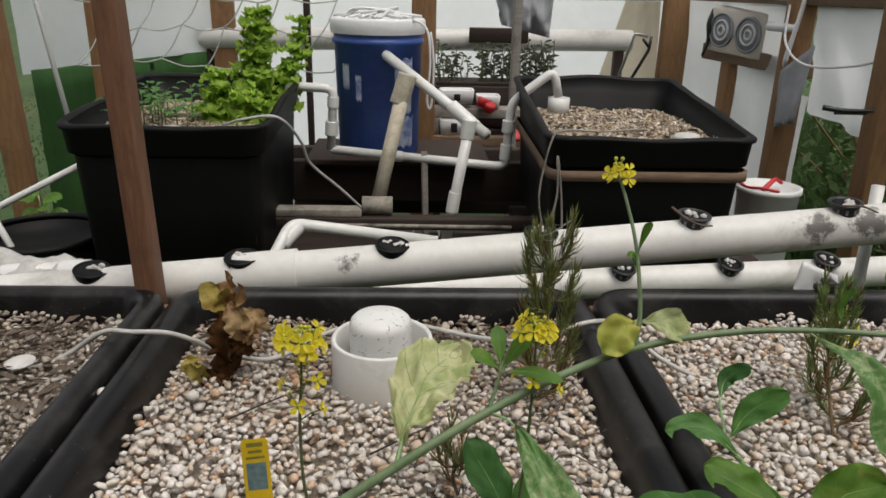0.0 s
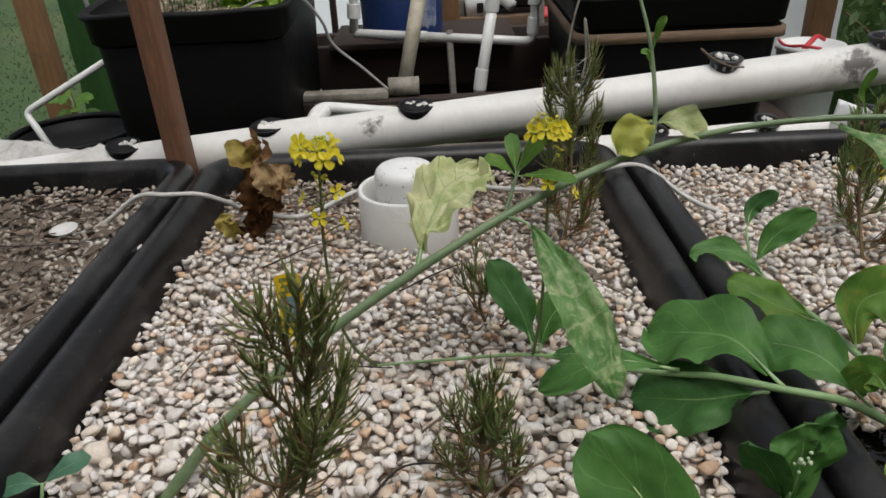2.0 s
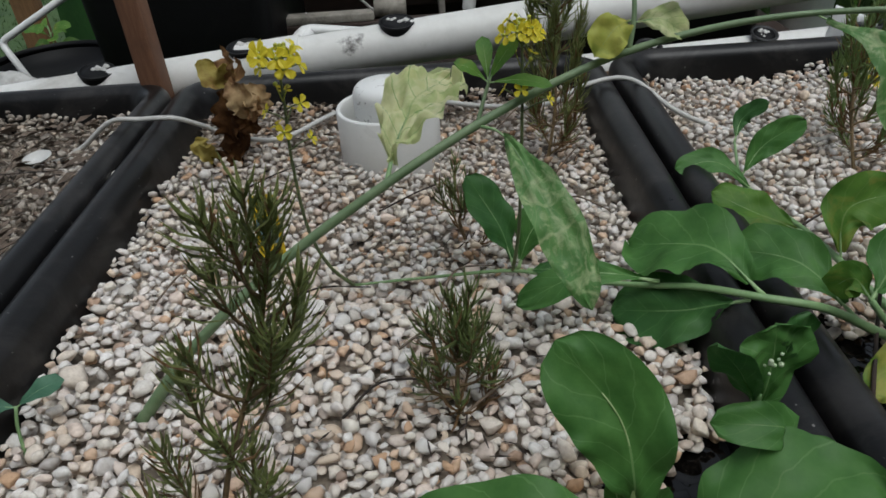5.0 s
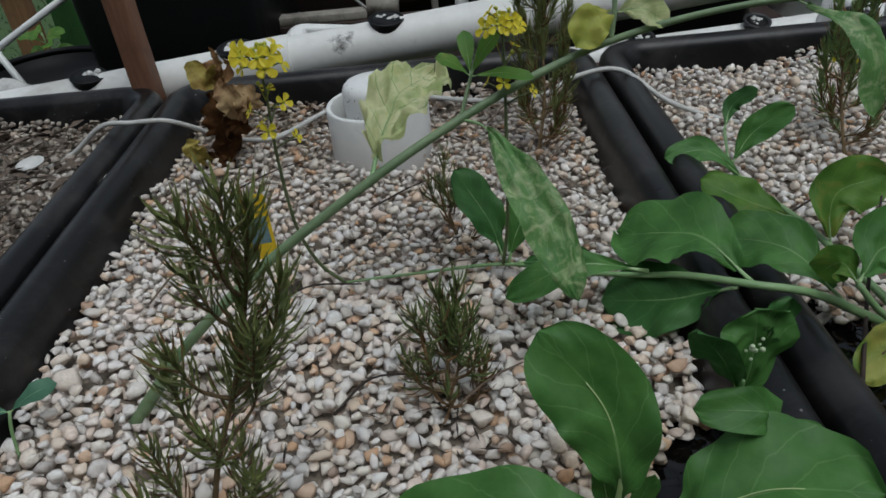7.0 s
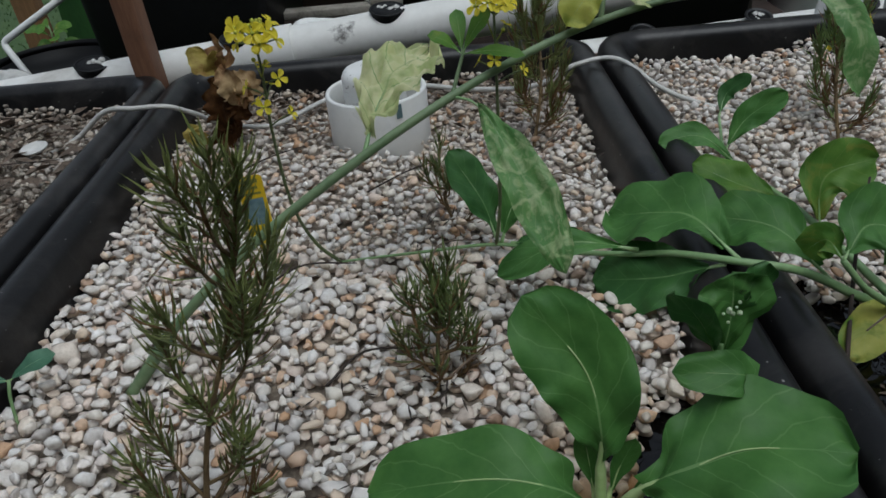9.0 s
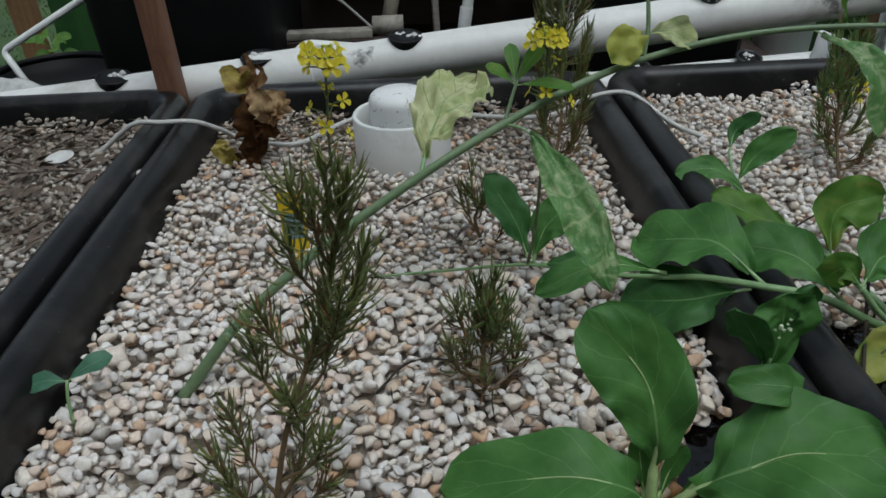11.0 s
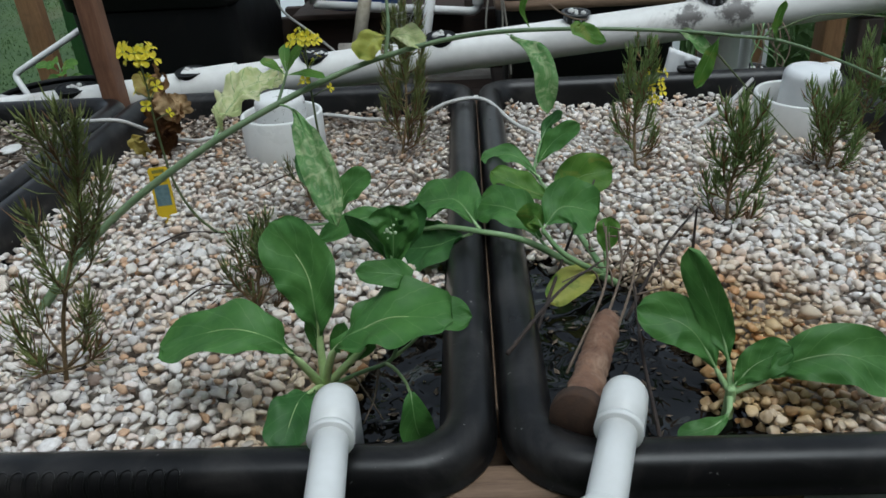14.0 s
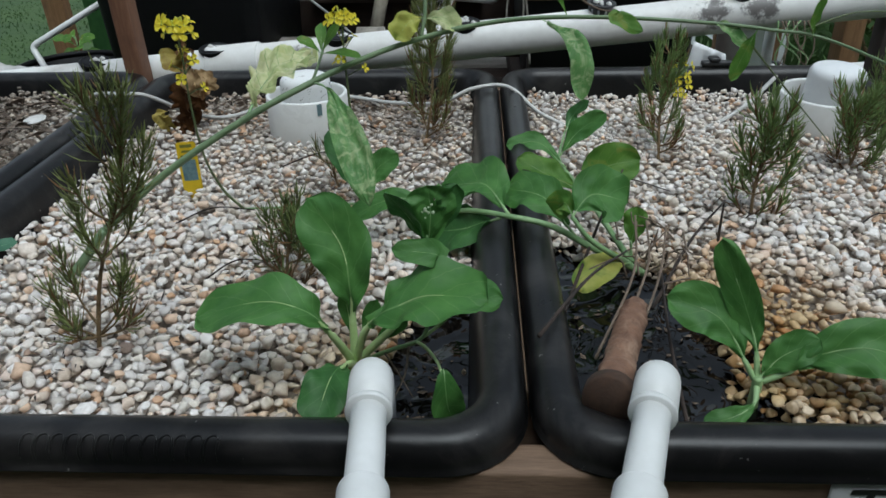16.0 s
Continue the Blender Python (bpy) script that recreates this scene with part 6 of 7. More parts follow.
for tip, w, s in (((0.108, 0.512, 0.905), 0.011, 1), ((0.150, 0.515, 0.918), 0.012, 2), ((0.128, 0.535, 0.914), 0.011, 3), ((0.170, 0.500, 0.890), 0.010, 4)):
    b0 = Vector((0.130, 0.514, 0.890))
    add_leaf(stalk, [b0, b0.lerp(Vector(tip), 0.5) + Vector((0, 0, 0.003)), tip], w, (0, -0.5, 0.85), M_LEAF_LIME, 0.1, 0.0006, seed=s, nu=8, nv=4)
# upright flowering side shoot
SHOOT = [(0.224, 0.528, 0.900), (0.228, 0.538, 0.925), (0.226, 0.556, 0.965), (0.220, 0.572, 0.995), (0.215, 0.582, 1.012)]
bm = bmesh.new()
tube(bm, curve_points(SHOOT, 7), 0.0019, 8, 0.0010)
part("side_shoot", bm, M_STALK, stalk)
flower_head(stalk, [(0.217, 0.578, 1.004), (0.216, 0.580, 1.008), (0.215, 0.582, 1.012)], 8, 0.007, 0.0052, 51, 6)
for b0, tip, w, m, s in (((0.227, 0.536, 0.918), (0.200, 0.520, 0.900), 0.026, M_LEAF_YELLOW, 5), ((0.227, 0.536, 0.916), (0.262, 0.530, 0.908), 0.021, M_LEAF_PALE, 6), ((0.226, 0.553, 0.957), (0.233, 0.55, 0.985), 0.006, M_LEAF_LIME, 7), ((0.226, 0.549, 0.95), (0.217, 0.545, 0.962), 0.005, M_LEAF_LIME, 8)):
    b0, tip = Vector(b0), Vector(tip)
    add_leaf(stalk, [b0, b0.lerp(tip, 0.5) + Vector((0, 0, 0.006)), tip], w, (0, -0.8, 0.6), m, 0.1, 0.0008, wave=0.12, fold=0.35, seed=s, nu=14, nv=8, crease=0.22)
# small leaves along its outer end
for b0, mid, tip, w, m, s in (((0.336, 0.515, 0.920), (0.366, 0.480, 0.904), (0.371, 0.462, 0.858), 0.021, M_LEAF_VARI, 9), ((0.409, 0.500, 0.922), (0.400, 0.495, 0.925), (0.425, 0.492, 0.912), 0.016, M_LEAF_LIME, 10),
                              ((0.484, 0.49, 0.919), (0.497, 0.485, 0.916), (0.516, 0.478, 0.898), 0.012, M_LEAF_VARI, 11), ((0.520, 0.478, 0.916), (0.512, 0.476, 0.898), (0.503, 0.474, 0.872), 0.014, M_LEAF_LIME, 12),
                              ((0.565, 0.47, 0.911), (0.562, 0.468, 0.925), (0.566, 0.466, 0.945), 0.008, M_LEAF_LIME, 13), ((0.36, 0.512, 0.921), (0.352, 0.51, 0.94), (0.357, 0.508, 0.955), 0.006, M_LEAF_LIME, 14)):
    add_leaf(stalk, [b0, mid, tip], w, (0.1, -0.85, 0.5), m, 0.08, 0.0007, wave=0.12, seed=s, nu=18, nv=8, crease=0.12)
bm = bmesh.new()
tube(bm, curve_points([(0.505, 0.485, 0.917), (0.535, 0.49, 0.885), (0.575, 0.50, 0.845), (0.62, 0.51, 0.80)], 5), 0.0010, 6, 0.0006)
tube(bm, curve_points([(0.55, 0.472, 0.913), (0.60, 0.475, 0.93), (0.66, 0.48, 0.925)], 5), 0.0008, 6, 0.0005)
part("side_shoot", bm, M_STEM_DARK, stalk)

# the fallen brassica whose stem lies over both rims
fallen = thing("fallen_brassica", "fallen green brassica with broad leaves lying over the bed rims", "brassica plant", (0.43, 0.455, 0.695))
FALLEN = [(0.440, 0.445, 0.690), (0.418, 0.442, 0.704), (0.386, 0.440, 0.722), (0.348, 0.442, 0.743), (0.308, 0.449, 0.750), (0.272, 0.474, 0.744), (0.245, 0.497, 0.731), (0.195, 0.525, 0.720), (0.148, 0.552, 0.714), (0.08, 0.560, 0.707), (0.015, 0.557, 0.706)]
bm = bmesh.new()
line = curve_points(FALLEN, 7)
tube(bm, line, [0.0040 - 0.0030 * k / len(line) for k in range(len(line))], 10)
part("stem", bm, M_STEM, fallen)
bm = bmesh.new()
tube(bm, curve_points([(0.015, 0.557, 0.706), (0.000, 0.545, 0.735), (-0.008, 0.530, 0.780), (-0.008, 0.520, 0.84), (-0.004, 0.512, 0.885), (-0.002, 0.505, 0.911)], 7), 0.0016, 8, 0.0008)
part("flower_stem", bm, M_STEM_DARK, fallen)
flower_head(fallen, [(-0.003, 0.507, 0.907), (-0.002, 0.506, 0.912), (-0.001, 0.505, 0.917)], 14, 0.0135, 0.0070, 52, 12)
flower_head(fallen, [(-0.007, 0.517, 0.850), (-0.005, 0.513, 0.870), (-0.004, 0.509, 0.892)], 7, 0.014, 0.0058, 62, 2)
bm = bmesh.new()
tube(bm, curve_points([(0.148, 0.552, 0.714), (0.152, 0.54, 0.76), (0.152, 0.52, 0.83), (0.152, 0.513, 0.885), (0.152, 0.513, 0.920)], 7), 0.0016, 8, 0.0008)
part("flower_stem", bm, M_STEM_DARK, fallen)
flower_head(fallen, [(0.152, 0.513, 0.913), (0.152, 0.513, 0.918), (0.152, 0.512, 0.923)], 11, 0.0125, 0.0062, 53, 10)
flower_head(fallen, [(0.153, 0.515, 0.866), (0.153, 0.514, 0.88), (0.152, 0.513, 0.900)], 4, 0.016, 0.0052, 63, 2)
for b0, mid, tip, w, up, m, s in (
        ((0.308, 0.450, 0.752), (0.284, 0.496, 0.762), (0.240, 0.545, 0.738), 0.066, (0.10, -0.55, 0.83), M_LEAF, 21),
        ((0.300, 0.452, 0.747), (0.264, 0.474, 0.724), (0.220, 0.506, 0.702), 0.058, (-0.30, -0.55, 0.78), M_LEAF_DARK, 22),
        ((0.372, 0.442, 0.732), (0.342, 0.478, 0.757), (0.304, 0.508, 0.752), 0.048, (0.05, -0.55, 0.83), M_LEAF, 23),
        ((0.250, 0.492, 0.738), (0.196, 0.490, 0.750), (0.144, 0.486, 0.728), 0.026, (0.0, -0.55, 0.85), M_LEAF, 24),
        ((0.150, 0.551, 0.716), (0.138, 0.568, 0.750), (0.114, 0.584, 0.788), 0.036, (0.5, -0.7, 0.4), M_LEAF_DARK, 25),
        ((0.152, 0.551, 0.716), (0.165, 0.560, 0.748), (0.192, 0.566, 0.768), 0.034, (-0.4, -0.7, 0.5), M_LEAF, 26),
        ((0.160, 0.548, 0.717), (0.178, 0.540, 0.722), (0.215, 0.535, 0.730), 0.018, (0, -0.5, 0.85), M_LEAF_DARK, 27)):
    add_leaf(fallen, [b0, mid, tip], w, up, m, 0.12, 0.0017, seed=s, wave=0.06, fold=0.16, nu=24, nv=14, crease=0.07)
# its second stem with the upper leaves
bm = bmesh.new()
UPPER = [(0.428, 0.446, 0.702), (0.410, 0.500, 0.716), (0.398, 0.555, 0.722), (0.388, 0.600, 0.722), (0.384, 0.650, 0.714), (0.380, 0.680, 0.718), (0.392, 0.735, 0.730)]
tube(bm, curve_points(UPPER, 6), 0.0034, 8, 0.0014)
tube(bm, curve_points([(0.426, 0.446, 0.700), (0.402, 0.424, 0.724), (0.380, 0.420, 0.742), (0.364, 0.424, 0.762)], 6), 0.0030, 8, 0.0022)
tube(bm, curve_points([(0.428, 0.448, 0.700), (0.428, 0.454, 0.712), (0.427, 0.456, 0.720)], 5), 0.0020, 7, 0.001)
part("side_stem", bm, M_STEM, fallen)
for b0, mid, tip, w, up, m, s in (
        ((0.380, 0.680, 0.718), (0.402, 0.690, 0.746), (0.434, 0.684, 0.772), 0.028, (-0.3, -0.75, 0.5), M_LEAF, 31),
        ((0.392, 0.735, 0.730), (0.404, 0.752, 0.748), (0.420, 0.735, 0.770), 0.020, (-0.3, -0.6, 0.7), M_LEAF_DARK, 32),
        ((0.386, 0.652, 0.715), (0.352, 0.672, 0.740), (0.314, 0.675, 0.734), 0.026, (0.1, -0.55, 0.8), M_LEAF, 33),
        ((0.394, 0.570, 0.722), (0.362, 0.585, 0.732), (0.324, 0.606, 0.746), 0.038, (0.3, -0.6, 0.7), M_LEAF_LIME, 34),
        ((0.404, 0.528, 0.718), (0.408, 0.545, 0.756), (0.450, 0.552, 0.766), 0.046, (-0.1, -0.85, 0.45), M_LEAF_LIME, 35),
        ((0.364, 0.424, 0.762), (0.384, 0.440, 0.777), (0.419, 0.450, 0.764), 0.054, (0.05, -0.72, 0.68), M_LEAF, 36),
        ((0.366, 0.426, 0.760), (0.358, 0.438, 0.770), (0.350, 0.448, 0.754), 0.026, (-0.1, -0.85, 0.45), M_LEAF_LIME, 37),
        ((0.428, 0.456, 0.712), (0.431, 0.462, 0.732), (0.434, 0.470, 0.750), 0.024, (-0.5, -0.8, 0.2), M_LEAF_LIME, 38),
        ((0.425, 0.440, 0.704), (0.400, 0.424, 0.712), (0.368, 0.402, 0.698), 0.031, (0.1, -0.5, 0.85), M_LEAF_YELLOW, 39)):
    add_leaf(fallen, [b0, mid, tip], w, up, m, 0.10, 0.0014, seed=s, wave=0.07, fold=0.18, nu=24, nv=14, crease=0.06)


def rosette(label, base, leaves, petiole=0.0037, material=M_PETIOLE):
    """A leafy plant: leaves on thick pale stalks from one crown."""
    plant = thing("leafy_green", label, "leafy plant", base, "leafy greens by the wet corners")
    bm = bmesh.new()
    b = Vector(base)
    tube(bm, curve_points([b - Vector((0, 0, 0.025)), b, b + Vector((0, 0, 0.009))], 4), petiole * 1.6, 12, petiole * 1.3)
    part("crown", bm, material, plant)
    for pts, w, up, m, s in leaves:
        add_leaf(plant, [b + Vector((0, 0, 0.004))] + list(pts), w, up, m, 0.30, petiole, rib_material=material, seed=s, wave=0.055, lobes=6, fold=0.16, nu=30, nv=16, widest=0.70, crease=0.05)
    return plant


P = (0.181, 0.281, 0.700)
mustard = rosette("young leafy green with broad smooth leaves at the wet corner", P, (
    ([(0.181, 0.288, 0.742), (0.181, 0.291, 0.768), (0.174, 0.304, 0.798), (0.147, 0.328, 0.826)], 0.050, (-0.20, -0.82, 0.50), M_LEAF, 61),
    ([(0.170, 0.262, 0.745), (0.154, 0.255, 0.770), (0.122, 0.259, 0.776), (0.064, 0.276, 0.750)], 0.050, (0.03, -0.28, 0.95), M_LEAF, 62),
    ([(0.194, 0.270, 0.745), (0.212, 0.264, 0.764), (0.242, 0.262, 0.780), (0.285, 0.253, 0.781)], 0.068, (-0.02, -0.14, 0.98), M_LEAF, 63),
    ([(0.220, 0.292, 0.738), (0.258, 0.302, 0.755), (0.298, 0.309, 0.747)], 0.030, (0, -0.6, 0.8), M_LEAF, 64),
    ([(0.178, 0.255, 0.722), (0.172, 0.230, 0.728), (0.166, 0.200, 0.714)], 0.036, (-0.1, -0.60, 0.78), M_LEAF_DARK, 65)))
bm = bmesh.new()
tube(bm, curve_points([(0.190, 0.283, 0.706), (0.211, 0.286, 0.714), (0.230, 0.291, 0.718), (0.238, 0.294, 0.728), (0.239, 0.298, 0.748), (0.240, 0.304, 0.790), (0.2405, 0.305, 0.806)], 6), 0.0019, 8, 0.0013)
part("side_shoot", bm, M_STEM, mustard)
for b0, mid, tip, w, up, m, s in (
        ((0.240, 0.304, 0.792), (0.243, 0.305, 0.825), (0.241, 0.307, 0.846), 0.038, (0.15, -0.93, 0.30), M_LEAF, 71),
        ((0.238, 0.304, 0.800), (0.228, 0.300, 0.822), (0.212, 0.296, 0.846), 0.020, (-0.65, -0.60, 0.45), M_LEAF_DARK, 72),
        ((0.240, 0.303, 0.780), (0.248, 0.292, 0.796), (0.214, 0.294, 0.800), 0.022, (-0.1, -0.60, 0.78), M_LEAF, 73),
        ((0.240, 0.305, 0.800), (0.251, 0.312, 0.820), (0.262, 0.318, 0.842), 0.024, (0.5, -0.75, 0.40), M_LEAF_DARK, 74)):
    add_leaf(mustard, [b0, mid, tip], w, up, m, 0.06, 0.0012, seed=s, nu=36 if s == 71 else 18, nv=26 if s == 71 else 12, wave=0.07, crease=0.08, holes=((0.62, 0.68, 0.05), (0.52, 0.74, 0.04), (0.70, 0.60, 0.03)) if s == 71 else ())
bm = bmesh.new()
rngb = random.Random(12)
for k in range(9):
    q = Vector((0.2405, 0.3005, 0.828)) + Vector((rngb.gauss(0, 0.0022), rngb.gauss(0, 0.001), rngb.gauss(0, 0.0035)))
    bmesh.ops.create_icosphere(bm, subdivisions=1, radius=rngb.uniform(0.0008, 0.0015), matrix=Matrix.Translation(q))
part("flower_buds", bm, M_BUD_PALE, mustard, "tiny pale unopened buds")
rosette("young leafy green beside the pool with broad leaves", (0.487, 0.261, 0.700), (
    ([(0.479, 0.270, 0.717), (0.470, 0.280, 0.733), (0.455, 0.289, 0.748), (0.4225, 0.300, 0.756)], 0.039, (0.1, -0.75, 0.6), M_LEAF, 81),
    ([(0.486, 0.274, 0.727), (0.480, 0.287, 0.750), (0.456, 0.300, 0.806)], 0.026, (-0.45, -0.75, 0.35), M_LEAF, 82),
    ([(0.4905, 0.262, 0.712), (0.503, 0.265, 0.7265), (0.527, 0.265, 0.741)], 0.027, (-0.1, -0.65, 0.72), M_LEAF, 83),
    ([(0.508, 0.258, 0.718), (0.525, 0.258, 0.733), (0.560, 0.253, 0.742), (0.600, 0.245, 0.722)], 0.046, (0.1, -0.6, 0.75), M_LEAF, 84),
    ([(0.480, 0.244, 0.698), (0.464, 0.236, 0.693), (0.443, 0.234, 0.687)], 0.017, (0, -0.5, 0.85), M_LEAF, 85)), 0.0027, M_RIB)
bm = bmesh.new()
tube(bm, curve_points([(0.230, 0.291, 0.718), (0.238, 0.280, 0.720), (0.247, 0.266, 0.718), (0.252, 0.250, 0.716)], 6), 0.0016, 8, 0.0010)
tube(bm, curve_points([(0.236, 0.293, 0.722), (0.248, 0.297, 0.730), (0.258, 0.301, 0.738)], 6), 0.0016, 8, 0.0011)
part("trailing_stem", bm, M_PETIOLE, mustard, "pale stem trailing over the pool")
for pts in (((0.205, 0.284, 0.712), (0.218, 0.270, 0.700), (0.228, 0.258, 0.690)), ((0.224, 0.289, 0.716), (0.222, 0.268, 0.704), (0.214, 0.252, 0.692)), ((0.215, 0.287, 0.715), (0.226, 0.300, 0.712), (0.236, 0.314, 0.700))):
    bm = bmesh.new()
    tube(bm, curve_points(pts, 5), 0.0009, 6, 0.0005)
    part("rootlet", bm, M_TWIG_GREY, mustard)
for k, (tip, w) in enumerate((((0.174, 0.300, 0.758), 0.014), ((0.200, 0.296, 0.754), 0.013), ((0.224, 0.290, 0.740), 0.012))):
    add_leaf(mustard, [Vector(P) + Vector((0, 0, 0.004)), Vector(P).lerp(Vector(tip), 0.5) + Vector((0, 0.004, 0.004)), tip], w, (0, -0.9, 0.3), M_LEAF, 0.35, 0.0026, rib_material=M_PETIOLE, seed=95 + k, nu=12, nv=6)
add_leaf(mustard, [(0.252, 0.250, 0.716), (0.254, 0.232, 0.736), (0.256, 0.226, 0.712), (0.260, 0.232, 0.690)], 0.026, (0.35, -0.85, 0.4), M_LEAF, 0.30, 0.0010, "small leaf dipping into the water", seed=91, nu=14, nv=8)
seed_leaf = thing("seedling", "small blue-green seedling in the pebbles", "seedling", (-0.195, 0.405, 0.700))
bm = bmesh.new()
tube(bm, curve_points([(-0.195, 0.400, 0.692), (-0.197, 0.408, 0.712), (-0.197, 0.415, 0.724)], 4), 0.0012, 6)
part("stem", bm, M_STEM, seed_leaf)
for tip, s in (((-0.225, 0.412, 0.722), 1), ((-0.168, 0.430, 0.732), 2)):
    b0 = Vector((-0.197, 0.415, 0.723))
    add_leaf(seed_leaf, [b0, b0.lerp(Vector(tip), 0.5) + Vector((0, 0, 0.003)), tip], 0.016, (0, -0.4, 0.9), M_LEAF_BLUE, 0.08, 0.0006, seed=s, nu=8, nv=4)
# small flowering weed in the far pebbles
weed = thing("flowering_weed", "small yellow-flowered weed in the pebbles", "weed", (0.53, 0.78, 0.700))
bm = bmesh.new()
tube(bm, curve_points([(0.53, 0.775, 0.692), (0.540, 0.785, 0.74), (0.548, 0.80, 0.79)], 5), 0.0012, 6)
part("stem", bm, M_STEM_DARK, weed)
flower_head(weed, [(0.542, 0.79, 0.755), (0.546, 0.798, 0.775), (0.549, 0.80, 0.80)], 15, 0.016, 0.007, 55)

# withered leaf
dead = thing("withered_leaf", "curled brown withered leaf standing in the pebbles", "dead leaf", (-0.140, 0.845, 0.700))


def crumple(bm, size, scale):
    for v in bm.verts:
        q = v.co * scale
        v.co += Vector((noise.noise(q), noise.noise(q + Vector((3, 0, 0))), noise.noise(q + Vector((0, 7, 0))))) * size + Vector((noise.noise(q * 2.7), noise.noise(q * 2.7 + Vector((3, 0, 0))), 0)) * size * 0.4


bm = bmesh.new()
line = curve_points([(-0.152, 0.845, 0.690), (-0.146, 0.847, 0.715), (-0.137, 0.850, 0.742), (-0.134, 0.852, 0.768), (-0.137, 0.853, 0.795)], 7)
tube(bm, line, [0.0085 + 0.0045 * math.sin(0.4 + k * 0.16) for k in range(len(line))], 22)
crumple(bm, 0.010, 60)
part("curled_body", bm, M_DEAD_DARK, dead, "dark red-brown rotted fold")
for pts, w, up, m, s in (
        ([(-0.138, 0.846, 0.786), (-0.147, 0.838, 0.797), (-0.154, 0.840, 0.805), (-0.153, 0.850, 0.809)], 0.031, (0.45, -0.85, 0.25), M_DEAD_YELLOW, 1),
        ([(-0.134, 0.846, 0.788), (-0.138, 0.844, 0.800), (-0.140, 0.848, 0.808), (-0.143, 0.858, 0.811)], 0.036, (-0.25, -0.9, 0.3), M_DEAD, 2),
        ([(-0.132, 0.842, 0.800), (-0.125, 0.836, 0.800), (-0.122, 0.840, 0.805), (-0.125, 0.850, 0.808)], 0.024, (-0.5, -0.8, 0.2), M_DEAD, 9),
        ([(-0.134, 0.836, 0.796), (-0.127, 0.828, 0.784), (-0.122, 0.826, 0.768), (-0.124, 0.832, 0.752)], 0.026, (0.1, -0.95, 0.2), M_DEAD_PALE, 3),
        ([(-0.126, 0.842, 0.786), (-0.114, 0.836, 0.779), (-0.105, 0.836, 0.768), (-0.099, 0.842, 0.757)], 0.026, (0.35, -0.8, 0.45), M_DEAD_PALE, 4),
        ([(-0.120, 0.838, 0.780), (-0.113, 0.830, 0.764), (-0.110, 0.830, 0.748)], 0.018, (0.4, -0.9, 0.1), M_DEAD, 10),
        ([(-0.146, 0.838, 0.784), (-0.145, 0.830, 0.764), (-0.142, 0.828, 0.742), (-0.140, 0.832, 0.722)], 0.028, (-0.3, -0.95, 0.1), M_DEAD_DARK, 5),
        ([(-0.130, 0.840, 0.768), (-0.122, 0.834, 0.750), (-0.119, 0.832, 0.730)], 0.026, (0.25, -0.95, 0.1), M_DEAD_DARK, 6),
        ([(-0.160, 0.836, 0.700), (-0.170, 0.826, 0.712), (-0.179, 0.822, 0.724), (-0.172, 0.830, 0.733)], 0.021, (-0.3, -0.8, 0.5), M_DEAD_YELLOW, 7),
        ([(-0.152, 0.836, 0.716), (-0.158, 0.830, 0.702), (-0.168, 0.826, 0.694)], 0.026, (-0.3, -0.9, 0.2), M_DEAD_DARK, 8)):
    bm, _ = blade(pts, w, up, 0.0, fold=0.45, wave=0.13, lobes=9, seed=s, nu=24, nv=18, ragged=0.10, widest=0.5)
    crumple(bm, 0.005, 70)
    part("curled_piece", bm, m, dead)

# yellow plant tag
tag = thing("plant_tag", "yellow plant tag with dark print pushed into the pebbles", "plant tag", (-0.063, 0.613, 0.690))
tm = Matrix.Translation((-0.062, 0.613, 0.690)) @ pose(0, 0, 0, -12, -3, 6) @ Matrix.Diagonal((1.0, 1, 1.04, 1))
bm = bmesh.new()
outline = [(-0.0035, 0.0), (0.0035, 0.0), (0.0075, 0.012), (0.0115, 0.014), (0.0115, 0.066), (0.0095, 0.0685), (-0.0095, 0.0685), (-0.0115, 0.066), (-0.0115, 0.014), (-0.0075, 0.012)]
loft(bm, [[tm @ Vector((x, y, z)) for x, z in outline] for y in (-0.0006, 0.0006)], cap_first=True, cap_last=True)
part("card", bm, M_YELLOW, tag, "yellow card", False)
bm = bmesh.new()
for x0, x1, z0, z1 in ((-0.007, 0.007, 0.062, 0.0655), (-0.006, 0.006, 0.0565, 0.059), (-0.008, 0.008, 0.0515, 0.0535)):
    block(bm, x0, x1, -0.0009, -0.00065, z0, z1, 0.0, tm)
part("print_bar", bm, M_PRINT, tag, "", False)
bm = bmesh.new()
block(bm, -0.0085, 0.0085, -0.0009, -0.00065, 0.024, 0.048, 0.0, tm)
part("printed_picture", bm, M_TEAL, tag, "", False)

# cut branch with dry twigs over the pool
branch = thing("cut_branch", "cut brown branch with dark twigs lying over the pool", "branch", (0.37, 0.21, 0.70))
bm = bmesh.new()
lineb = curve_points([(0.3635, 0.196, 0.742), (0.376, 0.235, 0.734), (0.392, 0.285, 0.727), (0.408, 0.335, 0.722)], 22)
rings = tube(bm, lineb, 0.0128, 36, 0.0104)
for ring in rings:
    for v in ring:
        v.co += Vector((noise.noise(v.co * 60), noise.noise(v.co * 60 + Vector((5, 0, 0))), noise.noise(v.co * 60 + Vector((0, 9, 0))))) * 0.0018
        q = Vector((noise.noise(v.co * 190), noise.noise(v.co * 190 + Vector((5, 0, 0))), noise.noise(v.co * 190 + Vector((0, 9, 0)))))
        v.co += q * 0.0015
part("limb", bm, M_LOG, branch)
bm = bmesh.new()
d = (lineb[0] - lineb[8]).normalized()
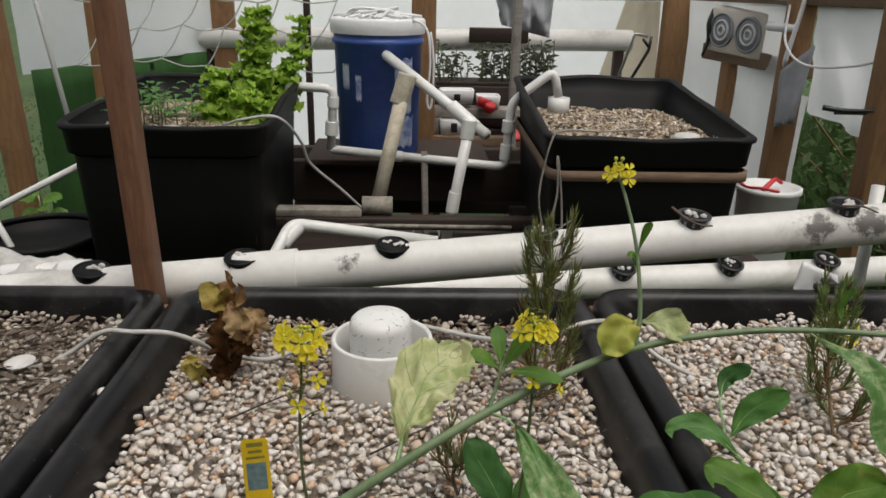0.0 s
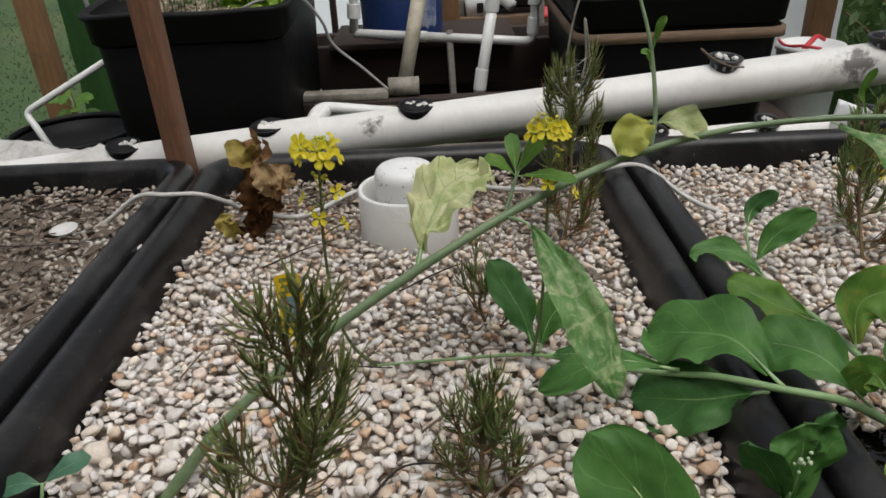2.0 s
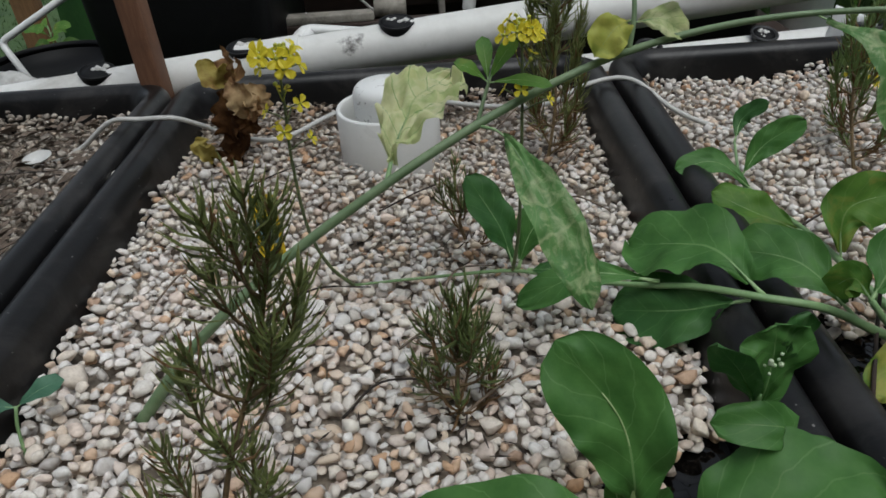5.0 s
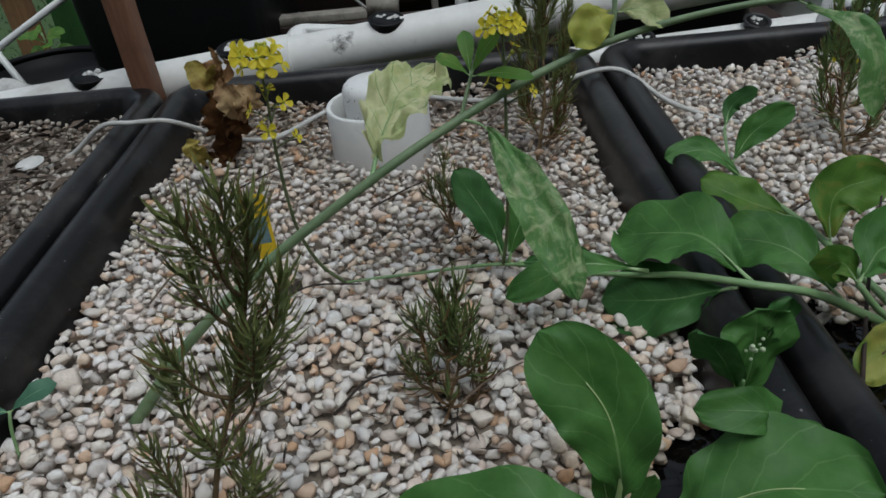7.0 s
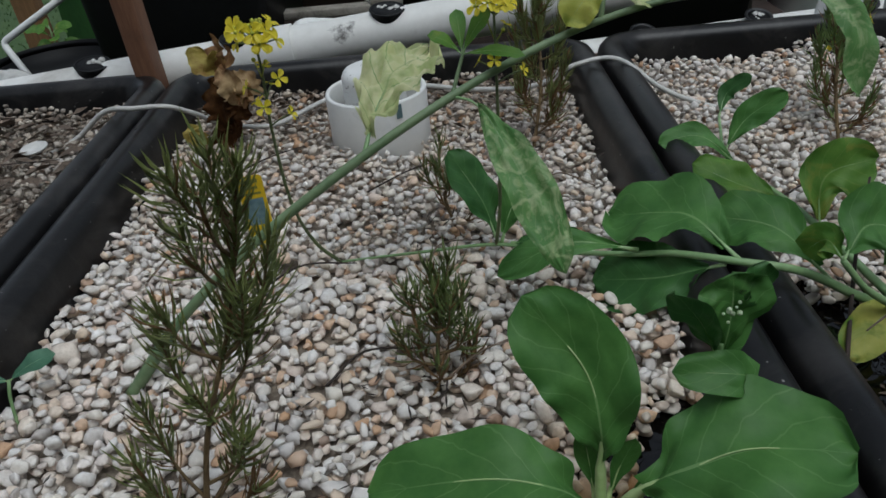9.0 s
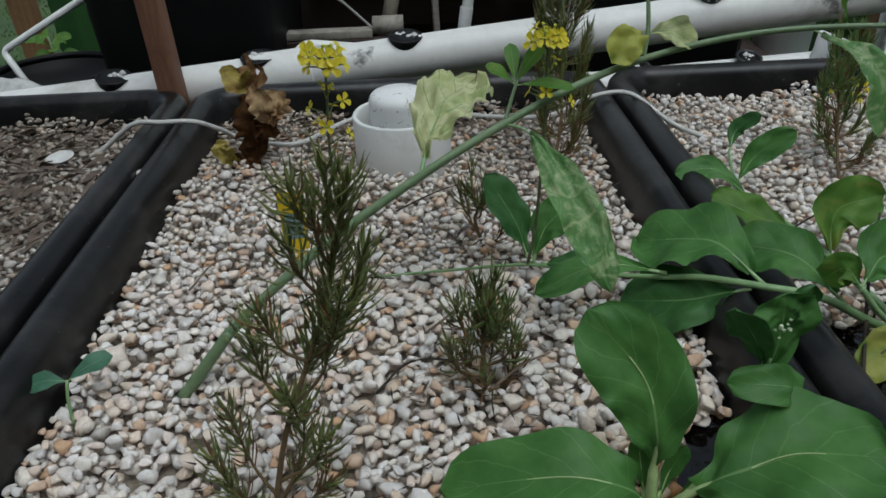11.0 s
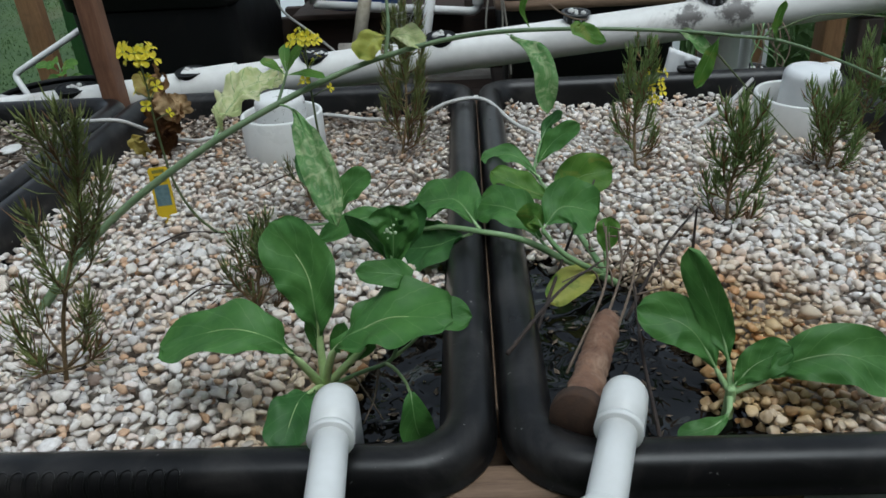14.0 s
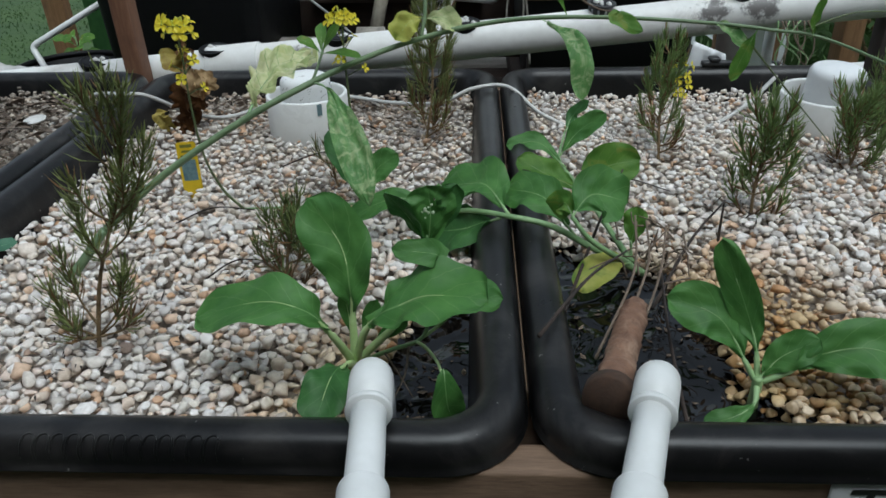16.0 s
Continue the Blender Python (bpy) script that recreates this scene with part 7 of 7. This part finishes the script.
tube(bm, [lineb[0] - d * 0.010, lineb[0] - d * 0.009, lineb[0] + d * 0.001, lineb[0] + d * 0.003], [0.0150, 0.0178, 0.0180, 0.0168], 22)
part("sawn_end", bm, M_LOGEND, branch, "dark round sawn end")
TW = [((0.323, 0.266, 0.742), (0.37, 0.345, 0.745), (0.416, 0.421, 0.728)), ((0.352, 0.365, 0.685), (0.395, 0.46, 0.735), (0.425, 0.515, 0.77)), ((0.428, 0.212, 0.69), (0.430, 0.30, 0.715), (0.437, 0.375, 0.735)),
      ((0.430, 0.36, 0.705), (0.480, 0.44, 0.73), (0.520, 0.48, 0.752)), ((0.520, 0.48, 0.70), (0.520, 0.482, 0.725), (0.519, 0.48, 0.752)),
      ((0.368, 0.275, 0.715), (0.410, 0.36, 0.74), (0.420, 0.42, 0.765)), ((0.398, 0.285, 0.715), (0.432, 0.36, 0.738), (0.446, 0.41, 0.76)), ((0.405, 0.33, 0.72), (0.432, 0.40, 0.73), (0.438, 0.45, 0.745))]
for k, tw in enumerate(TW):
    bm = bmesh.new()
    tube(bm, curve_points(tw, 6), 0.0018 if k < 5 else 0.0013, 7, 0.0009)
    part("twig", bm, M_TWIG if k < 5 else M_TWIG_GREY, branch)
rngt = random.Random(4)
for k in range(26):
    p = Vector((0.44, 0.425, 0.715)) + Vector((rngt.gauss(0, 0.014), rngt.gauss(0, 0.022), rngt.uniform(-0.015, 0.03)))
    q = p + Vector((rngt.gauss(0, 0.015), rngt.gauss(0, 0.02), rngt.uniform(0, 0.02)))
    bm = bmesh.new()
    tube(bm, curve_points([p, p.lerp(q, 0.5) + Vector((rngt.gauss(0, 0.004),) * 3), q], 3), 0.0011, 5, 0.0006)
    part("fine_twig", bm, M_TWIG_GREY, branch)

# shells, litter and small dry stems on the pebbles
bm = bmesh.new()
lathe(bm, [(0.0, 0.002), (0.012, 0.003), (0.0145, 0.006), (0.0135, 0.0065), (0.010, 0.0045), (0.0, 0.0035)], (-0.385, 0.855, 0.706), 22, pose(0, 0, 0, 14, -6, 0) @ Matrix.Diagonal((1.25, 0.9, 1, 1)))
whole("shell", bm, M_SHELL, "flat off-white shell on the pebbles", "shell")
bm = bmesh.new()
bmesh.ops.create_icosphere(bm, subdivisions=2, radius=0.0058, matrix=Matrix.Translation((-0.2575, 0.770, 0.722)) @ Matrix.Diagonal((0.9, 1.15, 0.7, 1)))
whole("stray_pebble", bm, M_PEBBLE_ONE, "pale grey pebble stuck between two rims", "pebble")
rngl = random.Random(19)
verts, faces = [], []
for k in range(1300):
    if k < 330:
        x, y = rngl.uniform(-0.215, 0.27), 0.985 - abs(rngl.gauss(0, 0.075))
    else:
        x, y = rngl.uniform(-0.62, -0.30), rngl.uniform(0.3, 0.98)
    c = Vector((x, y, 0.7035 + rngl.uniform(0, 0.004)))
    a, s = rngl.uniform(0, 6.28), rngl.uniform(0.004, 0.010) if k < 330 else rngl.uniform(0.005, 0.017)
    d, e = Vector((math.cos(a), math.sin(a), rngl.gauss(0, 0.25))) * s, Vector((-math.sin(a), math.cos(a), rngl.gauss(0, 0.4))) * s * rngl.uniform(0.12, 0.4)
    i = len(verts)
    lift = Vector((0, 0, rngl.uniform(0.001, 0.004)))
    verts += [c - d, c + e + lift, c + d + Vector((0, 0, 0.002)), c - e + lift, c]
    faces += [(i, i + 1, i + 4), (i + 1, i + 2, i + 4), (i + 2, i + 3, i + 4), (i + 3, i, i + 4)]
me = bpy.data.meshes.new("leaf_litter")
me.from_pydata(verts, [], faces)
me.materials.append(M_LITTER)
tagged(new("leaf_litter", me), "brown crumbs of dry leaf among the pebbles", "leaf litter", kind="stuff")

# lettuce and seedlings in the rear tank
let = thing("bolted_lettuce", "tall bright green bolted lettuce with frilly leaves", "lettuce", (-0.34, 2.0, 0.808))
bm = bmesh.new()
HEADS = [((-0.335, 1.97, 0.80), (-0.320, 1.97, 0.95), (-0.305, 1.95, 1.085), 120), ((-0.42, 1.95, 0.80), (-0.42, 1.95, 0.86), (-0.405, 1.92, 0.935), 40), ((-0.31, 2.20, 0.80), (-0.27, 2.24, 0.92), (-0.245, 2.24, 1.05), 56), ((-0.33, 1.90, 0.80), (-0.33, 1.90, 0.84), (-0.34, 1.88, 0.88), 40)]
for a, b, c, _ in HEADS:
    tube(bm, curve_points([a, b, c], 6), 0.008, 8, 0.003)
part("stem", bm, M_STEM, let)
rnge = random.Random(9)
for a, b, c, n in HEADS:
    ax = curve_points([a, b, c], 6)
    for k in range(n):
        u = (k + 0.5) / n
        p = ax[int(u * (len(ax) - 1))]
        t = k * 2.4 + rnge.uniform(-0.5, 0.5)
        L = (0.062 - 0.030 * u) * rnge.uniform(0.6, 1.25)
        o = Vector((math.cos(t), math.sin(t), 0))
        bm, _ = blade([p, p + o * L * 0.5 + Vector((0, 0, 0.25 * L)), p + o * L + Vector((0, 0, rnge.uniform(-0.35, 0.55) * L))], L * 1.05, (o * -rnge.uniform(0.2, 1.0) + Vector((0, 0, 0.8)))[:], 0.02, wave=0.16, lobes=9, seed=k, nu=12, nv=10, ragged=0.05, crease=0.26, widest=0.7)
        part("leaf", bm, M_LETTUCE, let)
for k in range(16):
    x, y = rnge.uniform(-0.60, -0.44), rnge.uniform(1.72, 2.0)
    sd = thing("seedling", "small green leafy seedling in the rear tank", "seedling", (x, y, 0.805), "seedlings in the rear tank")
    h = rnge.uniform(0.05, 0.09)
    bm = bmesh.new()
    tube(bm, [(x, y, 0.80), (x, y, 0.805 + h)], 0.002, 6, 0.001)
    part("stem", bm, M_STEM_DARK, sd)
    for j in range(6):
        a, z = j * 2.4 + k, 0.805 + h * (0.5 + 0.1 * j)
        o = Vector((math.cos(a), math.sin(a), 0))
        bm, _ = blade([Vector((x, y, z)), Vector((x, y, z + 0.008)) + o * 0.016, Vector((x, y, z + 0.004)) + o * 0.034], 0.018, (0, 0, 1), 0.1, nu=6, nv=2, seed=j)
        part("leaf", bm, M_LEAF, sd)
for at in ((-0.474, 1.745, 0.813), (0.70, 1.735, 0.815)):
    bm = bmesh.new()
    bmesh.ops.create_icosphere(bm, subdivisions=2, radius=0.028, matrix=Matrix.Translation(at) @ Matrix.Diagonal((1.2, 0.9, 0.5, 1)))
    whole("white_stone", bm, M_SHELL, "smooth white stone on tank gravel", "stone")


# small clutter between the back rims and the growing pipe
bm = bmesh.new()
block(bm, 0.640, 0.690, 1.010, 1.024, 0.7385, 0.7475, 0.003, None)
block(bm, 0.652, 0.668, 1.008, 1.028, 0.7470, 0.7535, 0.002, None)
whole("plastic_clip", bm, M_BLACK, "black plastic clip lying on a bed rim", "clip")
film("plastic_scrap", ((0.618, 1.040, 0.70), (0.690, 1.036, 0.70), (0.684, 1.040, 0.752), (0.632, 1.046, 0.772)), M_WHITE, "torn scrap of white plastic behind the bed", 10, 8, 0.008, 12, "plastic scrap")
film("white_sack", ((-0.86, 1.36, 0.565), (-0.56, 1.34, 0.55), (-0.55, 1.47, 0.60), (-0.86, 1.52, 0.622)), M_SACK, "crumpled white plastic sack behind the growing pipe", 30, 18, 0.026, 14, "plastic sack")
roots = thing("dry_roots", "pale dry stems hanging below the growing pipe", "dry stems", (0.79, 1.09, 0.72))
rngr = random.Random(8)
for k in range(9):
    x = 0.775 + 0.006 * k
    bm = bmesh.new()
    tube(bm, curve_points([(x, 1.082, 0.795), (x + rngr.gauss(0, 0.01), 1.072, 0.765), (x + rngr.gauss(0, 0.016), 1.066, 0.735), (x + rngr.gauss(0, 0.02), 1.060, 0.700)], 5), 0.0016, 5, 0.0007)
    part("stem", bm, M_TWIG_GREY if k % 3 else M_STEM, roots)
net = thing("wire_netting", "loose pale wire netting hung behind the lettuce tank", "netting", (-0.55, 2.36, 0.88))
rngw = random.Random(6)
knots = {(i, j): Vector((-0.92 + 0.125 * i + 0.06 * (j % 2) + rngw.gauss(0, 0.012), 2.36 + rngw.gauss(0, 0.02), 0.90 + 0.095 * j + rngw.gauss(0, 0.010))) for i in range(7) for j in range(5)}
for (i, j), p in knots.items():
    for q in ((i + 1, j), (i + (j % 2), j + 1)):
        if q in knots:
            bm = bmesh.new()
            tube(bm, curve_points([p, p.lerp(knots[q], 0.5) - Vector((0, 0, 0.012)), knots[q]], 4), 0.0022, 5)
            part("wire", bm, M_WEB, net)


# crumbs afloat in the pools
rngd = random.Random(31)
verts, faces = [], []
for k in range(150):
    x, y = (rngd.uniform(0.225, 0.268), rngd.uniform(0.19, 0.33)) if k < 45 else (rngd.uniform(0.362, 0.47), rngd.uniform(0.19, 0.47))
    a, s = rngd.uniform(0, 6.28), rngd.uniform(0.0012, 0.005)
    d, e = Vector((math.cos(a), math.sin(a), 0)) * s, Vector((-math.sin(a), math.cos(a), 0)) * s * rngd.uniform(0.15, 0.6)
    c = Vector((x, y, 0.6828))
    i = len(verts)
    verts += [c - d, c + e, c + d + Vector((0, 0, 0.0012)), c - e, c + Vector((0, 0, 0.0014))]
    faces += [(i, i + 1, i + 4), (i + 1, i + 2, i + 4), (i + 2, i + 3, i + 4), (i + 3, i, i + 4)]
me = bpy.data.meshes.new("floating_crumbs")
me.from_pydata(verts, [], faces)
me.materials.append(M_TWIG_GREY)
tagged(new("floating_crumbs", me), "brown crumbs of leaf afloat on dark water", "leaf litter", kind="stuff")


# dry twigs and stems scattered over the pebbles
DRY = [((0.055, 0.47, 0.706), (0.085, 0.50, 0.712), (0.10, 0.545, 0.722), (0.135, 0.565, 0.712)), ((0.02, 0.405, 0.705), (0.045, 0.43, 0.712), (0.085, 0.435, 0.707)), ((0.10, 0.40, 0.706), (0.125, 0.415, 0.716), (0.15, 0.44, 0.706)),
       ((-0.05, 0.52, 0.706), (-0.015, 0.545, 0.713), (0.03, 0.55, 0.708)), ((0.19, 0.64, 0.706), (0.215, 0.66, 0.72), (0.25, 0.65, 0.708)), ((-0.12, 0.74, 0.707), (-0.08, 0.76, 0.716), (-0.05, 0.80, 0.708)),
       ((0.16, 0.86, 0.707), (0.20, 0.91, 0.718), (0.25, 0.95, 0.709)), ((0.40, 0.60, 0.706), (0.45, 0.62, 0.714), (0.50, 0.60, 0.707)), ((-0.60, 0.60, 0.707), (-0.50, 0.62, 0.722), (-0.38, 0.60, 0.708)),
       ((-0.55, 0.86, 0.707), (-0.44, 0.80, 0.718), (-0.34, 0.82, 0.708)), ((-0.48, 0.46, 0.707), (-0.40, 0.50, 0.72), (-0.33, 0.56, 0.708)), ((0.66, 0.50, 0.706), (0.70, 0.53, 0.713), (0.74, 0.52, 0.707)),
       ((-0.15, 0.55, 0.706), (-0.13, 0.585, 0.714), (-0.09, 0.59, 0.707)), ((0.03, 0.68, 0.706), (0.07, 0.70, 0.715), (0.10, 0.735, 0.707)), ((0.21, 0.735, 0.706), (0.235, 0.76, 0.722), (0.255, 0.80, 0.708))]
for k, pts in enumerate(DRY):
    bm = bmesh.new()
    tube(bm, curve_points(pts, 6), 0.0011, 6, 0.0006)
    whole("dry_twig", bm, M_TWIG if k % 2 else M_TWIG_GREY, "thin dry brown twig lying on the pebbles", "twig", "dry twigs on the pebbles")
# fallen needles and crumbs below the rosemary plants
rngn = random.Random(61)
verts, faces = [], []
for k in range(330):
    cx, cy, r = ((-0.03, 0.305, 0.035), (0.090, 0.43, 0.032), (0.21, 0.765, 0.03), (0.11, 0.62, 0.04), (0.578, 0.540, 0.03), (0.738, 0.69, 0.03))[k % 6]
    c = Vector((cx + rngn.gauss(0, r), cy + rngn.gauss(0, r), 0.7045 + rngn.uniform(0, 0.003)))
    a, s = rngn.uniform(0, 6.28), rngn.uniform(0.003, 0.009)
    d, e = Vector((math.cos(a), math.sin(a), rngn.gauss(0, 0.2))) * s, Vector((-math.sin(a), math.cos(a), 0.3)) * 0.0008
    i = len(verts)
    verts += [c - d, c + e, c + d, c - e]
    faces.append((i, i + 1, i + 2, i + 3))
me = bpy.data.meshes.new("fallen_needles")
me.from_pydata(verts, [], faces)
me.materials.append(M_TWIG)
tagged(new("fallen_needles", me), "brown fallen needles on the pebbles", "leaf litter", kind="stuff")
